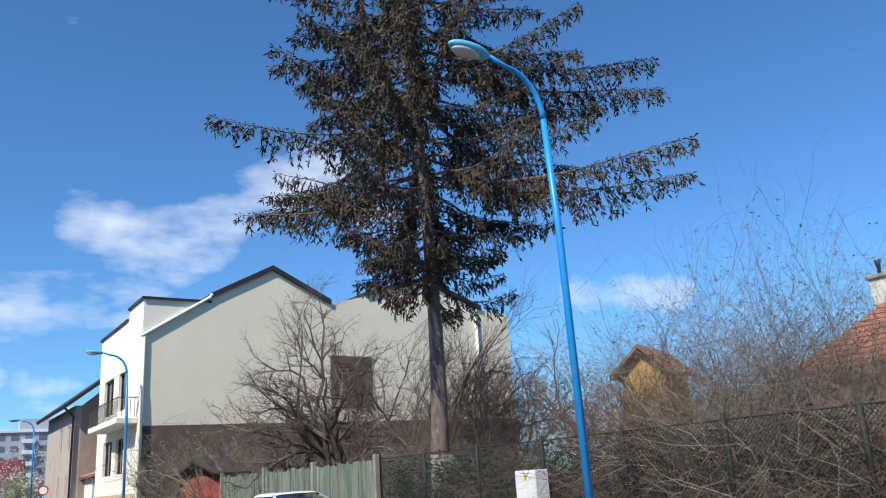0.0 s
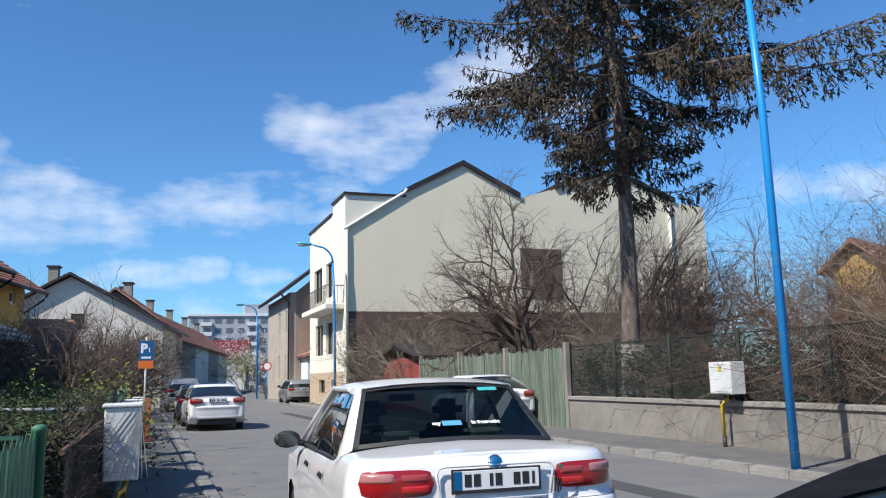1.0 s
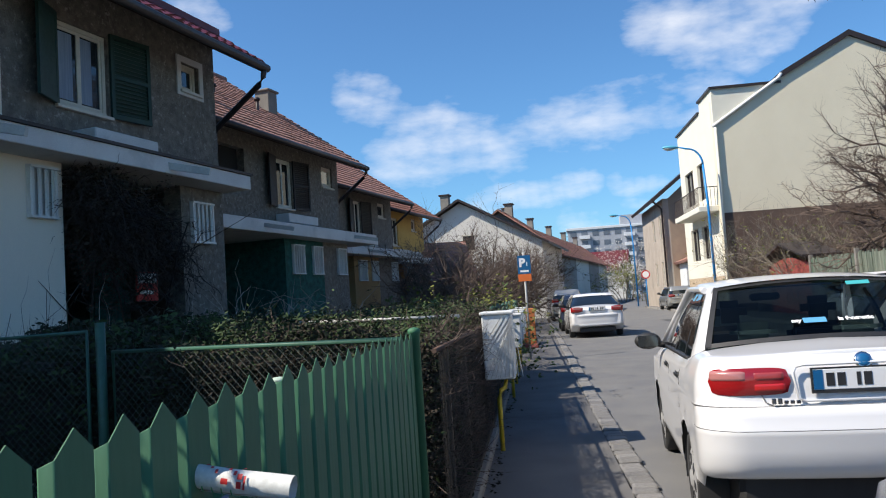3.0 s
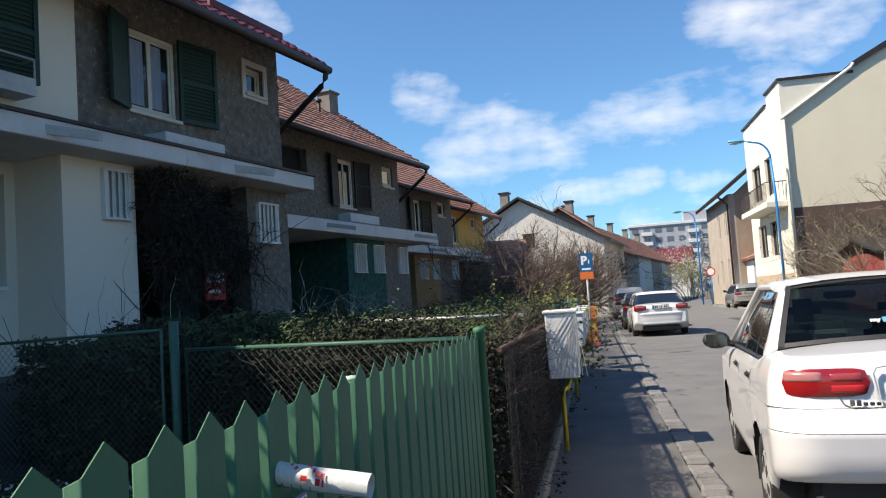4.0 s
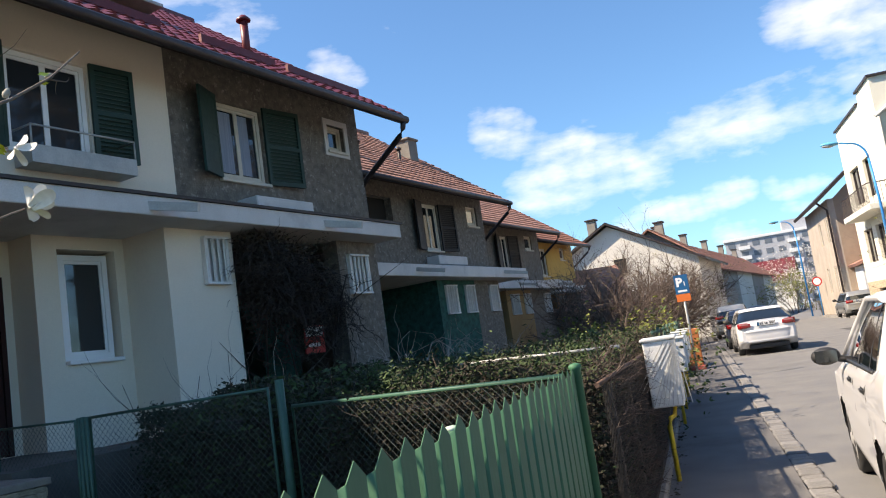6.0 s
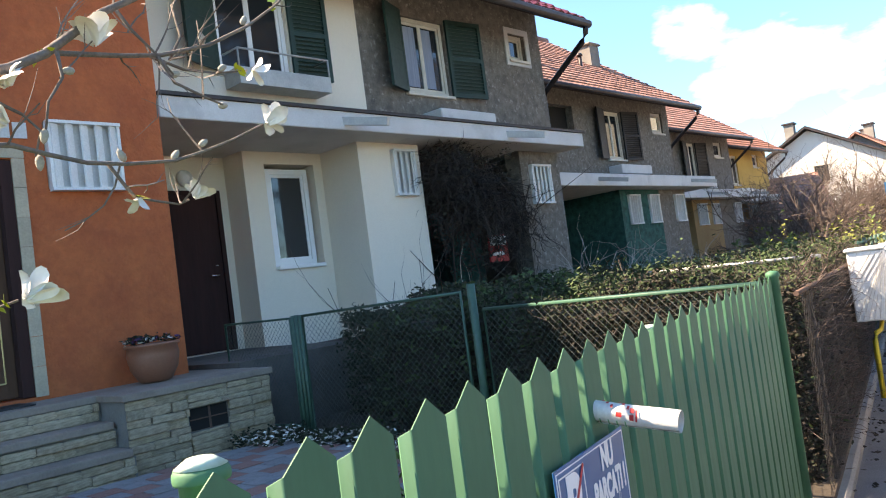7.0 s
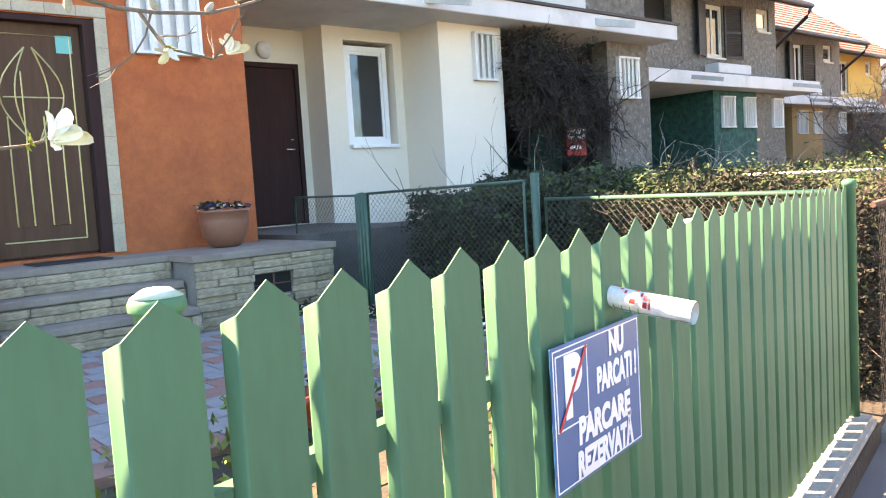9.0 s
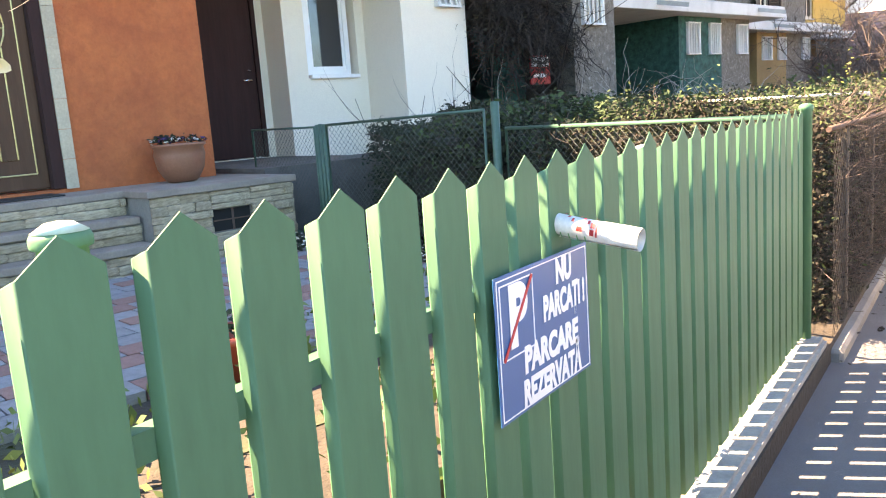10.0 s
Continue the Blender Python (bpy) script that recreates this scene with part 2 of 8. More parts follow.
    car_glass=plain("tinted_car_glass", (0.012, 0.016, 0.018), 0.05, coat=1.0),
    rubber=surf("tyre_rubber", (0.025, 0.025, 0.026), (0.035, 0.035, 0.035), 8, 0.85, 0.1, 60),
    black_plastic=surf("black_plastic", (0.022, 0.022, 0.024), (0.03, 0.03, 0.03), 8, 0.55, 0.1, 90),
    chrome=plain("chrome", (0.75, 0.75, 0.76), 0.12, metal=1.0),
    bright_cover=plain("silver_mirror_cover", (0.30, 0.295, 0.29), 0.16, metal=0.9, coat=0.6),
    rim=surf("silver_wheel_cover", (0.55, 0.55, 0.55), (0.45, 0.45, 0.45), 6, 0.45, 0.05, 40, metal=0.4),
    tail_red=plain("red_lamp_plastic", (0.30, 0.010, 0.012), 0.15, coat=1.0),
    glass_dark=plain("window_glass", (0.025, 0.03, 0.035), 0.04, coat=0.6),
    curtain=surf("curtain_cloth", (0.30, 0.36, 0.45), (0.20, 0.25, 0.33), 4, 0.9, 0.1, 40, stretch=(8, 8, 0.2)),
    # near-black, painted in place of the shade inside openings
    interior=plain("unlit_inside_black", (0.012, 0.011, 0.010), 0.9),
    plate_white=plain("plate_white", (0.75, 0.75, 0.75), 0.4),
    sign_blue=plain("sign_blue", (0.006, 0.105, 0.26), 0.35),
    sign_white=plain("sign_white", (0.82, 0.82, 0.82), 0.4),
    sign_orange=plain("sign_orange", (0.72, 0.16, 0.03), 0.5),
    red_print=plain("red_print", (0.55, 0.03, 0.03), 0.5),
    green_print=plain("green_print", (0.06, 0.30, 0.12), 0.5),
    zinc=surf("galvanised_sheet", (0.50, 0.50, 0.48), (0.40, 0.40, 0.39), 5, 0.5, 0.1, 50, metal=0.3),
    meter_box=surf("grey_white_enclosure", (0.70, 0.71, 0.70), (0.62, 0.63, 0.62), 3, 0.5, 0.05, 40),
    yellow_pipe=surf("yellow_gas_pipe", (0.62, 0.45, 0.03), (0.52, 0.36, 0.03), 6, 0.5, 0.1, 40),
    rust=surf("rusty_steel", (0.16, 0.09, 0.06), (0.11, 0.07, 0.055), 8, 0.85, 0.3, 60),
    wire=surf("galvanised_wire", (0.08, 0.095, 0.082), (0.06, 0.075, 0.065), 8, 0.6, 0.0, 60),
    wire_dark=surf("dark_green_wire", (0.010, 0.020, 0.017), (0.008, 0.016, 0.013), 8, 0.75, 0.0, 60),
    teal=surf("teal_mosaic", (0.008, 0.055, 0.046), (0.018, 0.130, 0.105), 7, 0.9, 0.5, 26, stain=(0.03, 0.15, 0.13), stain_scale=16),
    far_grey=surf("far_grey_panel", (0.40, 0.42, 0.46), (0.34, 0.36, 0.40), 0.1, 0.9, 0.0, 2),
    far_dark=plain("far_window_dark", (0.12, 0.14, 0.17), 0.3),
    far_white=plain("far_white_panel", (0.62, 0.64, 0.66), 0.8),
)


# ---- mesh helpers ----
def box(bm, x0, y0, z0, x1, y1, z1, m=None):
    v = [bm.verts.new((x, y, z)) for z in (z0, z1) for x, y in ((x0, y0), (x1, y0), (x1, y1), (x0, y1))]
    if m is not None:
        for p in v:
            p.co = m @ p.co
    for f in ((3, 2, 1, 0), (4, 5, 6, 7), (0, 1, 5, 4), (1, 2, 6, 5), (2, 3, 7, 6), (3, 0, 4, 7)):
        bm.faces.new([v[i] for i in f])
    return v


def boxes(*rows):
    bm = bmesh.new()
    for r in rows:
        box(bm, *r)
    return bm


def bbox(x0, y0, z0, x1, y1, z1, bev=0.01, seg=1):
    """A box with bevelled edges."""
    bm = boxes((min(x0, x1), min(y0, y1), min(z0, z1), max(x0, x1), max(y0, y1), max(z0, z1)))
    bmesh.ops.bevel(bm, geom=list(bm.edges), offset=bev, segments=seg, affect="EDGES")
    return bm


def prism(bm, pts, axis, a, b):
    """A polygon of (u, v) drawn out along an axis from a to b."""
    put = {"x": lambda u, v, w: (w, u, v), "y": lambda u, v, w: (u, w, v), "z": lambda u, v, w: (u, v, w)}[axis]
    lo, hi = [bm.verts.new(put(u, v, a)) for u, v in pts], [bm.verts.new(put(u, v, b)) for u, v in pts]
    bm.faces.new(lo)
    bm.faces.new(hi[::-1])
    for i in range(len(pts)):
        j = (i + 1) % len(pts)
        bm.faces.new((lo[i], hi[i], hi[j], lo[j]))
    bmesh.ops.recalc_face_normals(bm, faces=bm.faces[:])
    return bm


def tube(bm, pts, r0, r1=None, n=6, cap=True):
    """A tube along points, tapering from r0 to r1."""
    r1 = r0 if r1 is None else r1
    pts = [Vector(p) for p in pts]
    rings = []
    for i, p in enumerate(pts):
        d = (pts[min(i + 1, len(pts) - 1)] - pts[max(i - 1, 0)]).normalized()
        u = d.cross(Vector((0.31, 0.17, 0.93)) if abs(d.z) < 0.9 else Vector((1, 0.1, 0))).normalized()
        w = d.cross(u)
        r = r0 + (r1 - r0) * i / (len(pts) - 1)
        rings.append([bm.verts.new(p + (u * math.cos(a) + w * math.sin(a)) * r) for a in (2 * math.pi * k / n for k in range(n))])
    for a, b in zip(rings, rings[1:]):
        for k in range(n):
            bm.faces.new((a[k], a[(k + 1) % n], b[(k + 1) % n], b[k])).smooth = n > 4
    if cap and n > 3:
        bm.faces.new(rings[0][::-1])
        bm.faces.new(rings[-1])
    return bm


def lathe(bm, profile, centre=(0, 0, 0), n=20):
    """Turns (radius, height) rows about an upright axis."""
    c = Vector(centre)
    rings = [[bm.verts.new(c + Vector((r * math.cos(a), r * math.sin(a), z))) for a in (2 * math.pi * k / n for k in range(n))] for r, z in profile]
    for a, b in zip(rings, rings[1:]):
        for k in range(n):
            bm.faces.new((a[k], a[(k + 1) % n], b[(k + 1) % n], b[k])).smooth = True
    bm.faces.new(rings[0][::-1])
    bm.faces.new(rings[-1])
    return bm


def wall_cells(bm, axis, at, thick, a0, a1, z0, z1, holes):
    """A wall with rectangular openings (a0, z0, a1, z1). axis: the wall's normal; it fills from `at` towards at - thick."""
    cuts_a = sorted({a0, a1, *[v for h in holes for v in (h[0], h[2]) if a0 < v < a1]})
    cuts_z = sorted({z0, z1, *[v for h in holes for v in (h[1], h[3]) if z0 < v < z1]})
    for i in range(len(cuts_a) - 1):
        run = None
        for j in range(len(cuts_z) - 1):
            ca, cz = (cuts_a[i] + cuts_a[i + 1]) / 2, (cuts_z[j] + cuts_z[j + 1]) / 2
            hole = any(h[0] < ca < h[2] and h[1] < cz < h[3] for h in holes)
            if not hole:
                run = run or cuts_z[j]
            if run is not None:
                top = cuts_z[j] if hole else cuts_z[j + 1]
                lo, hi = min(at, at - thick), max(at, at - thick)
                if axis == "x":
                    box(bm, lo, cuts_a[i], run, hi, cuts_a[i + 1], top)
                else:
                    box(bm, cuts_a[i], lo, run, cuts_a[i + 1], hi, top)
                run = None
    bmesh.ops.remove_doubles(bm, verts=bm.verts[:], dist=1e-4)
    return bm


def mesh_of(name, bm, material):
    me = bpy.data.meshes.new(name)
    bm.to_mesh(me)
    bm.free()
    me.materials.append(material)
    return me


def part(name, bm, material, parent=None, label=""):
    if name == "wall":
        bmesh.ops.remove_doubles(bm, verts=bm.verts[:], dist=1e-4)
    ob = new(name, mesh_of(name, bm, material))
    if parent:
        ob.parent = parent
    return tagged(ob, label)


def piece(name, me, parent, m):
    ob = new(name, me)
    ob.parent = parent
    ob.matrix_basis = m
    return ob


def thing(name, label, category, group="", kind="", at=None):
    ob = new(name)
    if at is not None:
        ob.matrix_basis = at
    return tagged(ob, label, category, group, kind)


def from_lists(name, verts, faces, material, parent=None, label="", smooth=False):
    me = bpy.data.meshes.new(name)
    me.from_pydata(verts, [], faces)
    me.materials.append(material)
    ob = new(name, me)
    if parent:
        ob.parent = parent
    return tagged(ob, label)


HOUSE = Matrix.Rotation(radians(-12.46), 4, "Z")   # the row of houses stands aslant to the street
rng = random.Random(7)

# ---- ground, road, far pavement ----
GX = -1.32           # the walkway's edge along the front gardens
part("ground", boxes((-900, -600, -0.5, 900, 1500, -0.03)), M["soil"])
tagged(bpy.data.objects["ground"], "bare brown soil with sparse grass", "ground", kind="structure")
tagged(part("road", boxes((-0.02, -40, -0.2, 7.62, 66, 0.0)), M["asphalt"]), "worn grey asphalt street", "road", kind="structure")
walkway = tagged(part("pavement", boxes((GX - 0.1, -40, -0.2, -0.24, 64, 0.03)), M["walkway"]), "cracked grey asphalt walkway", "pavement", kind="structure")
kerb_strip = tagged(part("kerb", boxes((-0.24, -40, -0.2, -0.02, 64, -0.02)), M["soil"]), "strip of uneven granite setts between walkway and road", "kerb", kind="structure")
far_walk = tagged(part("pavement", boxes((7.80, -40, -0.2, 9.72, 66, 0.10)), M["walkway"]), "grey asphalt pavement across the street", "pavement", kind="structure")
far_kerb = tagged(part("kerb", boxes((7.62, -40, -0.2, 7.80, 66, -0.02)), M["kerb"]), "worn concrete kerb across the street", "kerb", kind="structure")
tagged(part("ground_garden", boxes((-60, -30, -0.3, -2.1, 120, 0.42)), M["soil"]), "front garden soil", "ground", kind="structure")
tagged(part("ground_yard", boxes((9.95, -30, -0.3, 70, 60, 0.55)), M["soil"]), "raised yard soil behind the low wall", "ground", kind="structure")

# ---- low wall across the street ----
WX = 9.72
low_wall = thing("wall_low", "low stained concrete wall with cracks and a coping", "wall", kind="structure")
bm = bmesh.new()
box(bm, WX, -8, -0.1, WX + 0.28, 20.6, 0.86)
part("wall_body", bm, M["concrete"], low_wall)
for i in range(12):
    y = -8 + i * 2.383
    part("coping", bbox(WX - 0.05, y, 0.862, WX + 0.33, y + 2.375, 0.96, 0.012), M["coping"], low_wall)
bm = bmesh.new()
for y0, ways in ((12.6, 5), (14.1, 4), (17.0, 5), (18.4, 4)):
    p = Vector((WX - 0.002, y0, 0.80))
    pts = [p.copy()]
    for _ in range(ways + 3):
        p = p + Vector((0, rng.uniform(-0.05, 0.14), -rng.uniform(0.06, 0.12)))
        pts.append(p.copy())
    tube(bm, pts, 0.016, 0.012, 4)
    p = pts[1].copy()
    side = [p.copy()]
    for _ in range(7):
        p = p + Vector((0, -rng.uniform(0.08, 0.16), rng.uniform(-0.05, 0.05)))
        side.append(p.copy())
    tube(bm, side, 0.014, 0.010, 4)
part("crack_filler", bm, M["coping"], low_wall, "pale mortar smeared over cracks")

# ---- cream house across the street ----
cream = thing("house", "large cream rendered house with two gables and bare window", "house", at=pose(8.6, 41.7, 0))
BH = 5.0
bm = bmesh.new()
prism(bm, [(0, 0), (23.2, 0), (23.2, 11.7), (20.6, 11.95), (16.7, 13.45), (10.3, 11.6), (6.8, 13.3), (3.4, 11.5), (0, 9.3)], "y", 0.0, 0.4)
part("wall", bm, M["cream"], cream, "cream rendered blind gable wall")
part("wall", boxes((0.05, -0.02, 0.0, 23.1, 0.0, BH)), M["brown_render"], cream, "dark brown base of the gable wall")
holes = [(3.1, 6.1, 4.7, 8.1), (5.9, 6.1, 8.2, 8.1), (3.1, 2.9, 4.8, 4.7), (5.7, 2.9, 7.8, 4.7), (5.2, 0.75, 6.8, 1.5), (2.4, 0.75, 3.4, 1.5)]
bm = bmesh.new()
wall_cells(bm, "x", 0.0, -0.35, 0.4, 9.6, 1.9, 10.7, holes)
part("wall", bm, M["cream_light"], cream, "pale cream street front")
bm = bmesh.new()
wall_cells(bm, "x", 0.0, -0.35, 0.4, 9.6, 0.0, 1.9, holes)
part("plinth", bm, M["stone"], cream, "rubble stone plinth")
part("wall", boxes((0.35, 9.2, 0, 23, 9.6, 9.0)), M["cream"], cream)
part("wall", boxes((22.8, 0.4, 0, 23.2, 9.2, 11.0)), M["cream"], cream)
part("parapet", boxes((0.02, 0.02, 9.32, 3.35, 3.0, 11.25)), M["cream_light"], cream)
part("parapet_cap", boxes((-0.08, -0.1, 11.25, 3.4, 3.05, 11.36)), M["dark_metal"], cream)
part("parapet_cap", boxes((-0.1, 3.06, 10.7, 0.42, 9.7, 10.8)), M["dark_metal"], cream)
for a, b in (((3.4, 11.5), (6.8, 13.3)), ((6.8, 13.3), (10.3, 11.6)), ((12.6, 12.25), (16.7, 13.45)), ((16.7, 13.45), (21.0, 11.9))):
    bm = bmesh.new()
    prism(bm, [(a[0], a[1]), (b[0], b[1]), (b[0], b[1] + 0.28), (a[0], a[1] + 0.28)], "y", -0.14, 9.6)
    part("roof", bm, M["dark_metal"], cream, "dark brown metal roof edge")
bm = bmesh.new()
tube(bm, [(-0.05, -0.08, 9.35), (3.3, -0.08, 11.5), (3.45, -0.08, 11.7)], 0.09)
part("verge_gutter", bm, M["white_paint"], cream)
bm = bmesh.new()
tube(bm, [(0.06, -0.1, 9.3), (0.06, -0.1, 0.4)], 0.07)
part("downpipe", bm, M["cream_light"], cream)
bm = bmesh.new()
tube(bm, [(20.5, -0.1, 11.9), (20.5, -0.1, 0.8)], 0.09)
part("downpipe", bm, M["white_paint"], cream)
part("window", boxes((10.2, -0.04, 5.75, 12.8, 0.0, 8.65)), M["brown_render"], cream, "boarded dark brown opening")
# Near-black panel behind the slats, its shade given by colour.
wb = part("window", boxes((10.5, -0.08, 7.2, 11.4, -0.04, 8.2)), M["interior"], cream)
for i in range(5):
    part("slat", boxes((10.5, -0.11, 7.25 + i * 0.2, 11.4, -0.08, 7.33 + i * 0.2)), M["brown_render"], wb)
for a0, z0, a1, z1 in holes[:5]:
    w = part("window", boxes((0.2, a0, z0, 0.24, a1, z1)), M["glass_dark"], cream)
    part("window_frame", boxes((0.14, a0, z0, 0.2, a0 + 0.07, z1), (0.14, a1 - 0.07, z0, 0.2, a1, z1), (0.14, a0 + 0.07, z1 - 0.07, 0.2, a1 - 0.07, z1), (0.14, a0 + 0.07, z0, 0.2, a1 - 0.07, z0 + 0.07), (0.14, (a0 + a1) / 2 - 0.04, z0 + 0.07, 0.2, (a0 + a1) / 2 + 0.04, z1 - 0.07)), M["dark_metal"], w)
balc = part("balcony", bbox(-1.0, 0.3, 5.15, 0.0, 7.0, 5.45, 0.03), M["cream_light"], cream, "pale balcony slab")
bm = bmesh.new()
tube(bm, [(-0.95, 0.35, 6.4), (-0.95, 6.95, 6.4)], 0.025)
tube(bm, [(-0.95, 0.35, 6.4), (0.0, 0.35, 6.4)], 0.025)
for i in range(34):
    tube(bm, [(-0.95, 0.35 + i * 0.2, 5.45), (-0.95, 0.35 + i * 0.2, 6.4)], 0.013, n=4)
for i in range(5):
    tube(bm, [(-0.95 + i * 0.2, 0.35, 5.45), (-0.95 + i * 0.2, 0.35, 6.4)], 0.013, n=4)
part("railing", bm, M["dark_metal"], balc)

# ---- further house across the street ----
nxt = thing("house", "old grey brown rendered two-storey house with dark eaves", "house", at=pose(8.3, 57.0, 0))
bm = bmesh.new()
nh = [(1.2, 4.9, 2.2, 6.5), (4.2, 4.9, 5.2, 6.5), (1.4, 1.6, 2.2, 3.3), (4.4, 1.6, 5.2, 3.3)]
wall_cells(bm, "x", 0.0, -0.4, 0.0, 10.5, 0.0, 7.6, nh)
part("wall", bm, surf("old_grey_render", (0.46, 0.40, 0.34), (0.38, 0.33, 0.28), 1.0, 0.95, 0.2, 50), nxt)
bm = bmesh.new()
prism(bm, [(0.4, 0), (9.5, 0), (9.5, 7.6), (5.0, 11.4), (0.4, 7.6)], "y", 0.0, 0.4)
part("wall", bm, surf("bare_brown_gable", (0.36, 0.28, 0.21), (0.29, 0.22, 0.17), 1.0, 0.95, 0.3, 40), nxt, "bare brown gable end")
bm = bmesh.new()
prism(bm, [(-0.7, 7.35), (5.0, 11.75), (5.0, 12.0), (-0.8, 7.55)], "y", -0.6, 11)
prism(bm, [(5.0, 11.75), (10.2, 7.35), (10.3, 7.55), (5.0, 12.0)], "y", -0.6, 11)
part("roof", bm, M["dark_metal"], nxt)
bm = bmesh.new()
tube(bm, [(-0.65, -0.3, 7.4), (-0.1, -0.1, 6.9), (-0.1, -0.1, 0.1)], 0.07)
part("downpipe", bm, M["dark_metal"], nxt)
for a0, z0, a1, z1 in nh:
    w = part("window", boxes((0.1, a0, z0, 0.15, a1, z1)), M["glass_dark"], nxt)
    part("window_frame", boxes((0.04, a0, z0, 0.1, a0 + 0.08, z1), (0.04, a1 - 0.08, z0, 0.1, a1, z1), (0.04, a0 + 0.08, z1 - 0.08, 0.1, a1 - 0.08, z1)), M["window_frame"], w)
bm = bmesh.new()
prism(bm, [(0.5, 3.0), (4.5, 4.4), (4.5, 4.55), (0.4, 3.15)], "y", -2.6, 0.0)
part("porch_roof", bm, M["clay_tile"], nxt)
part("porch_wall", boxes((0.8, -2.4, 0, 1.0, -0.02, 3.0)), M["far_white"], nxt)
tagged(part("ground_bed", boxes((-2.1, -30, -0.3, GX - 0.1, 120, 0.14)), M["soil"]), "narrow soil bed behind the fence", "ground", kind="structure")
tagged(part("road_bend", boxes((-1.4, 0, -0.2, 7.62, 200, -0.004)), M["asphalt"]), "grey street bending away", "road", kind="structure").matrix_basis = pose(0, 64, 0, 0, 0, -7.5)

# ---- the row of houses along the walkway (built in the frame HOUSE) ----
def tiles(name, x0, z0, x1, z1, y0, y1, material, parent, wide=0.24, deep=0.33, wave=False):
    """Roof tiles, lapped course by course, from the eave (x0, z0) up to the ridge (x1, z1)."""
    run = Vector((x1 - x0, 0, z1 - z0))
    n_up, n_along = max(1, round(run.length / deep)), max(1, round((y1 - y0) / wide))
    up = run.normalized()
    out = Vector((-up.z, 0, up.x)) * (1 if up.x > 0 else -1)
    if out.z < 0:
        out = -out
    V, F = [], []
    w = (y1 - y0) / n_along
    r = random.Random(3)
    for i in range(n_up):
        a = Vector((x0, 0, z0)) + up * (run.length / n_up) * i
        b = a + up * (run.length / n_up) * 1.12
        for j in range(n_along):
            ya, yb = y0 + j * w + 0.004, y0 + (j + 1) * w - 0.004
            lift = 0.035 + r.uniform(0, 0.012)
            k = len(V)
            ym = (ya + yb) / 2
            crest = 0.03 if wave else 0.014
            for p, h in ((a, lift), (b, 0.006)):
                for y, e in ((ya, 0), (ym, crest), (yb, 0)):
                    V.append(p + out * (h + e) + Vector((0, y, 0)))
            for y in (ya, ym, yb):
                V.append(a + out * 0.004 + Vector((0, y, 0)))
            F += [(k, k + 1, k + 4, k + 3), (k + 1, k + 2, k + 5, k + 4), (k + 6, k + 7, k + 1, k), (k + 7, k + 8, k + 2, k + 1)]
    ob = from_lists(name, V, F, material, parent)
    return tagged(ob, kind="stuff")


def shutter(parent, y0, y1, z0, z1, x, material, hinge, tilt):
    """A louvred shutter leaf, folded back against the wall and standing slightly off it."""
    w = abs(y1 - y0)
    bm = boxes((-0.02, 0, 0, 0.02, 0.06, z1 - z0), (-0.02, w - 0.06, 0, 0.02, w, z1 - z0), (-0.02, 0.06, 0, 0.02, w - 0.06, 0.07),
               (-0.02, 0.06, z1 - z0 - 0.07, 0.02, w - 0.06, z1 - z0), (-0.02, 0.06, (z1 - z0) / 2 - 0.03, 0.02, w - 0.06, (z1 - z0) / 2 + 0.03))
    n = int((z1 - z0 - 0.14) / 0.055)
    bmesh.ops.remove_doubles(bm, verts=bm.verts[:], dist=1e-4)
    ob = part("shutter", bm, material, parent, "louvred wooden shutter folded open")
    slat = mesh_of("slat", boxes((-0.014, 0.06, 0, 0.014, w - 0.06, 0.012)), material)
    for i in range(n):
        piece("slat", slat, ob, Matrix.Translation((0, 0, 0.08 + i * (z1 - z0 - 0.16) / n)) @ Matrix.Rotation(radians(35), 4, "Y"))
    part("back_board", boxes((-0.016, 0.06, 0.07, -0.012, w - 0.06, z1 - z0 - 0.07)), material, ob)
    if hinge < 0:
        ob.matrix_basis = Matrix.Translation((x, y1, z0)) @ Matrix.Rotation(radians(180 + tilt), 4, "Z")
    else:
        ob.matrix_basis = Matrix.Translation((x, y0, z0)) @ Matrix.Rotation(radians(-tilt), 4, "Z")
    return ob


def window(parent, x, y0, z0, y1, z1, frame_mat, leaves=2, depth=0.12, curtain=False, fw=0.06, pane=None):
    """A window in a wall that faces +x at x: frame, mullions, panes, sill."""
    w = part("window", boxes((x - depth, y0, z0, x - depth + 0.05, y0 + fw, z1), (x - depth, y1 - fw, z0, x - depth + 0.05, y1, z1),
                             (x - depth, y0 + fw, z1 - fw, x - depth + 0.05, y1 - fw, z1), (x - depth, y0 + fw, z0, x - depth + 0.05, y1 - fw, z0 + fw)), frame_mat, parent)
    step = (y1 - y0 - 2 * fw) / leaves
    for i in range(leaves):
        a, b = y0 + fw + i * step, y0 + fw + (i + 1) * step
        part("pane", boxes((x - depth + 0.005, a + 0.03, z0 + fw + 0.03, x - depth + 0.015, b - 0.03, z1 - fw - 0.03)), pane or M["glass_dark"], w)
        part("sash", boxes((x - depth - 0.005, a, z0 + fw, x - depth + 0.03, a + 0.035, z1 - fw), (x - depth - 0.005, b - 0.035, z0 + fw, x - depth + 0.03, b, z1 - fw),
                           (x - depth - 0.005, a + 0.035, z1 - fw - 0.04, x - depth + 0.03, b - 0.035, z1 - fw), (x - depth - 0.005, a + 0.035, z0 + fw, x - depth + 0.03, b - 0.035, z0 + fw + 0.04)), frame_mat, w)
    part("window_sill", bbox(x - depth, y0 - 0.04, z0 - 0.05, x + 0.06, y1 + 0.04, z0, 0.008), frame_mat, w)
    return w


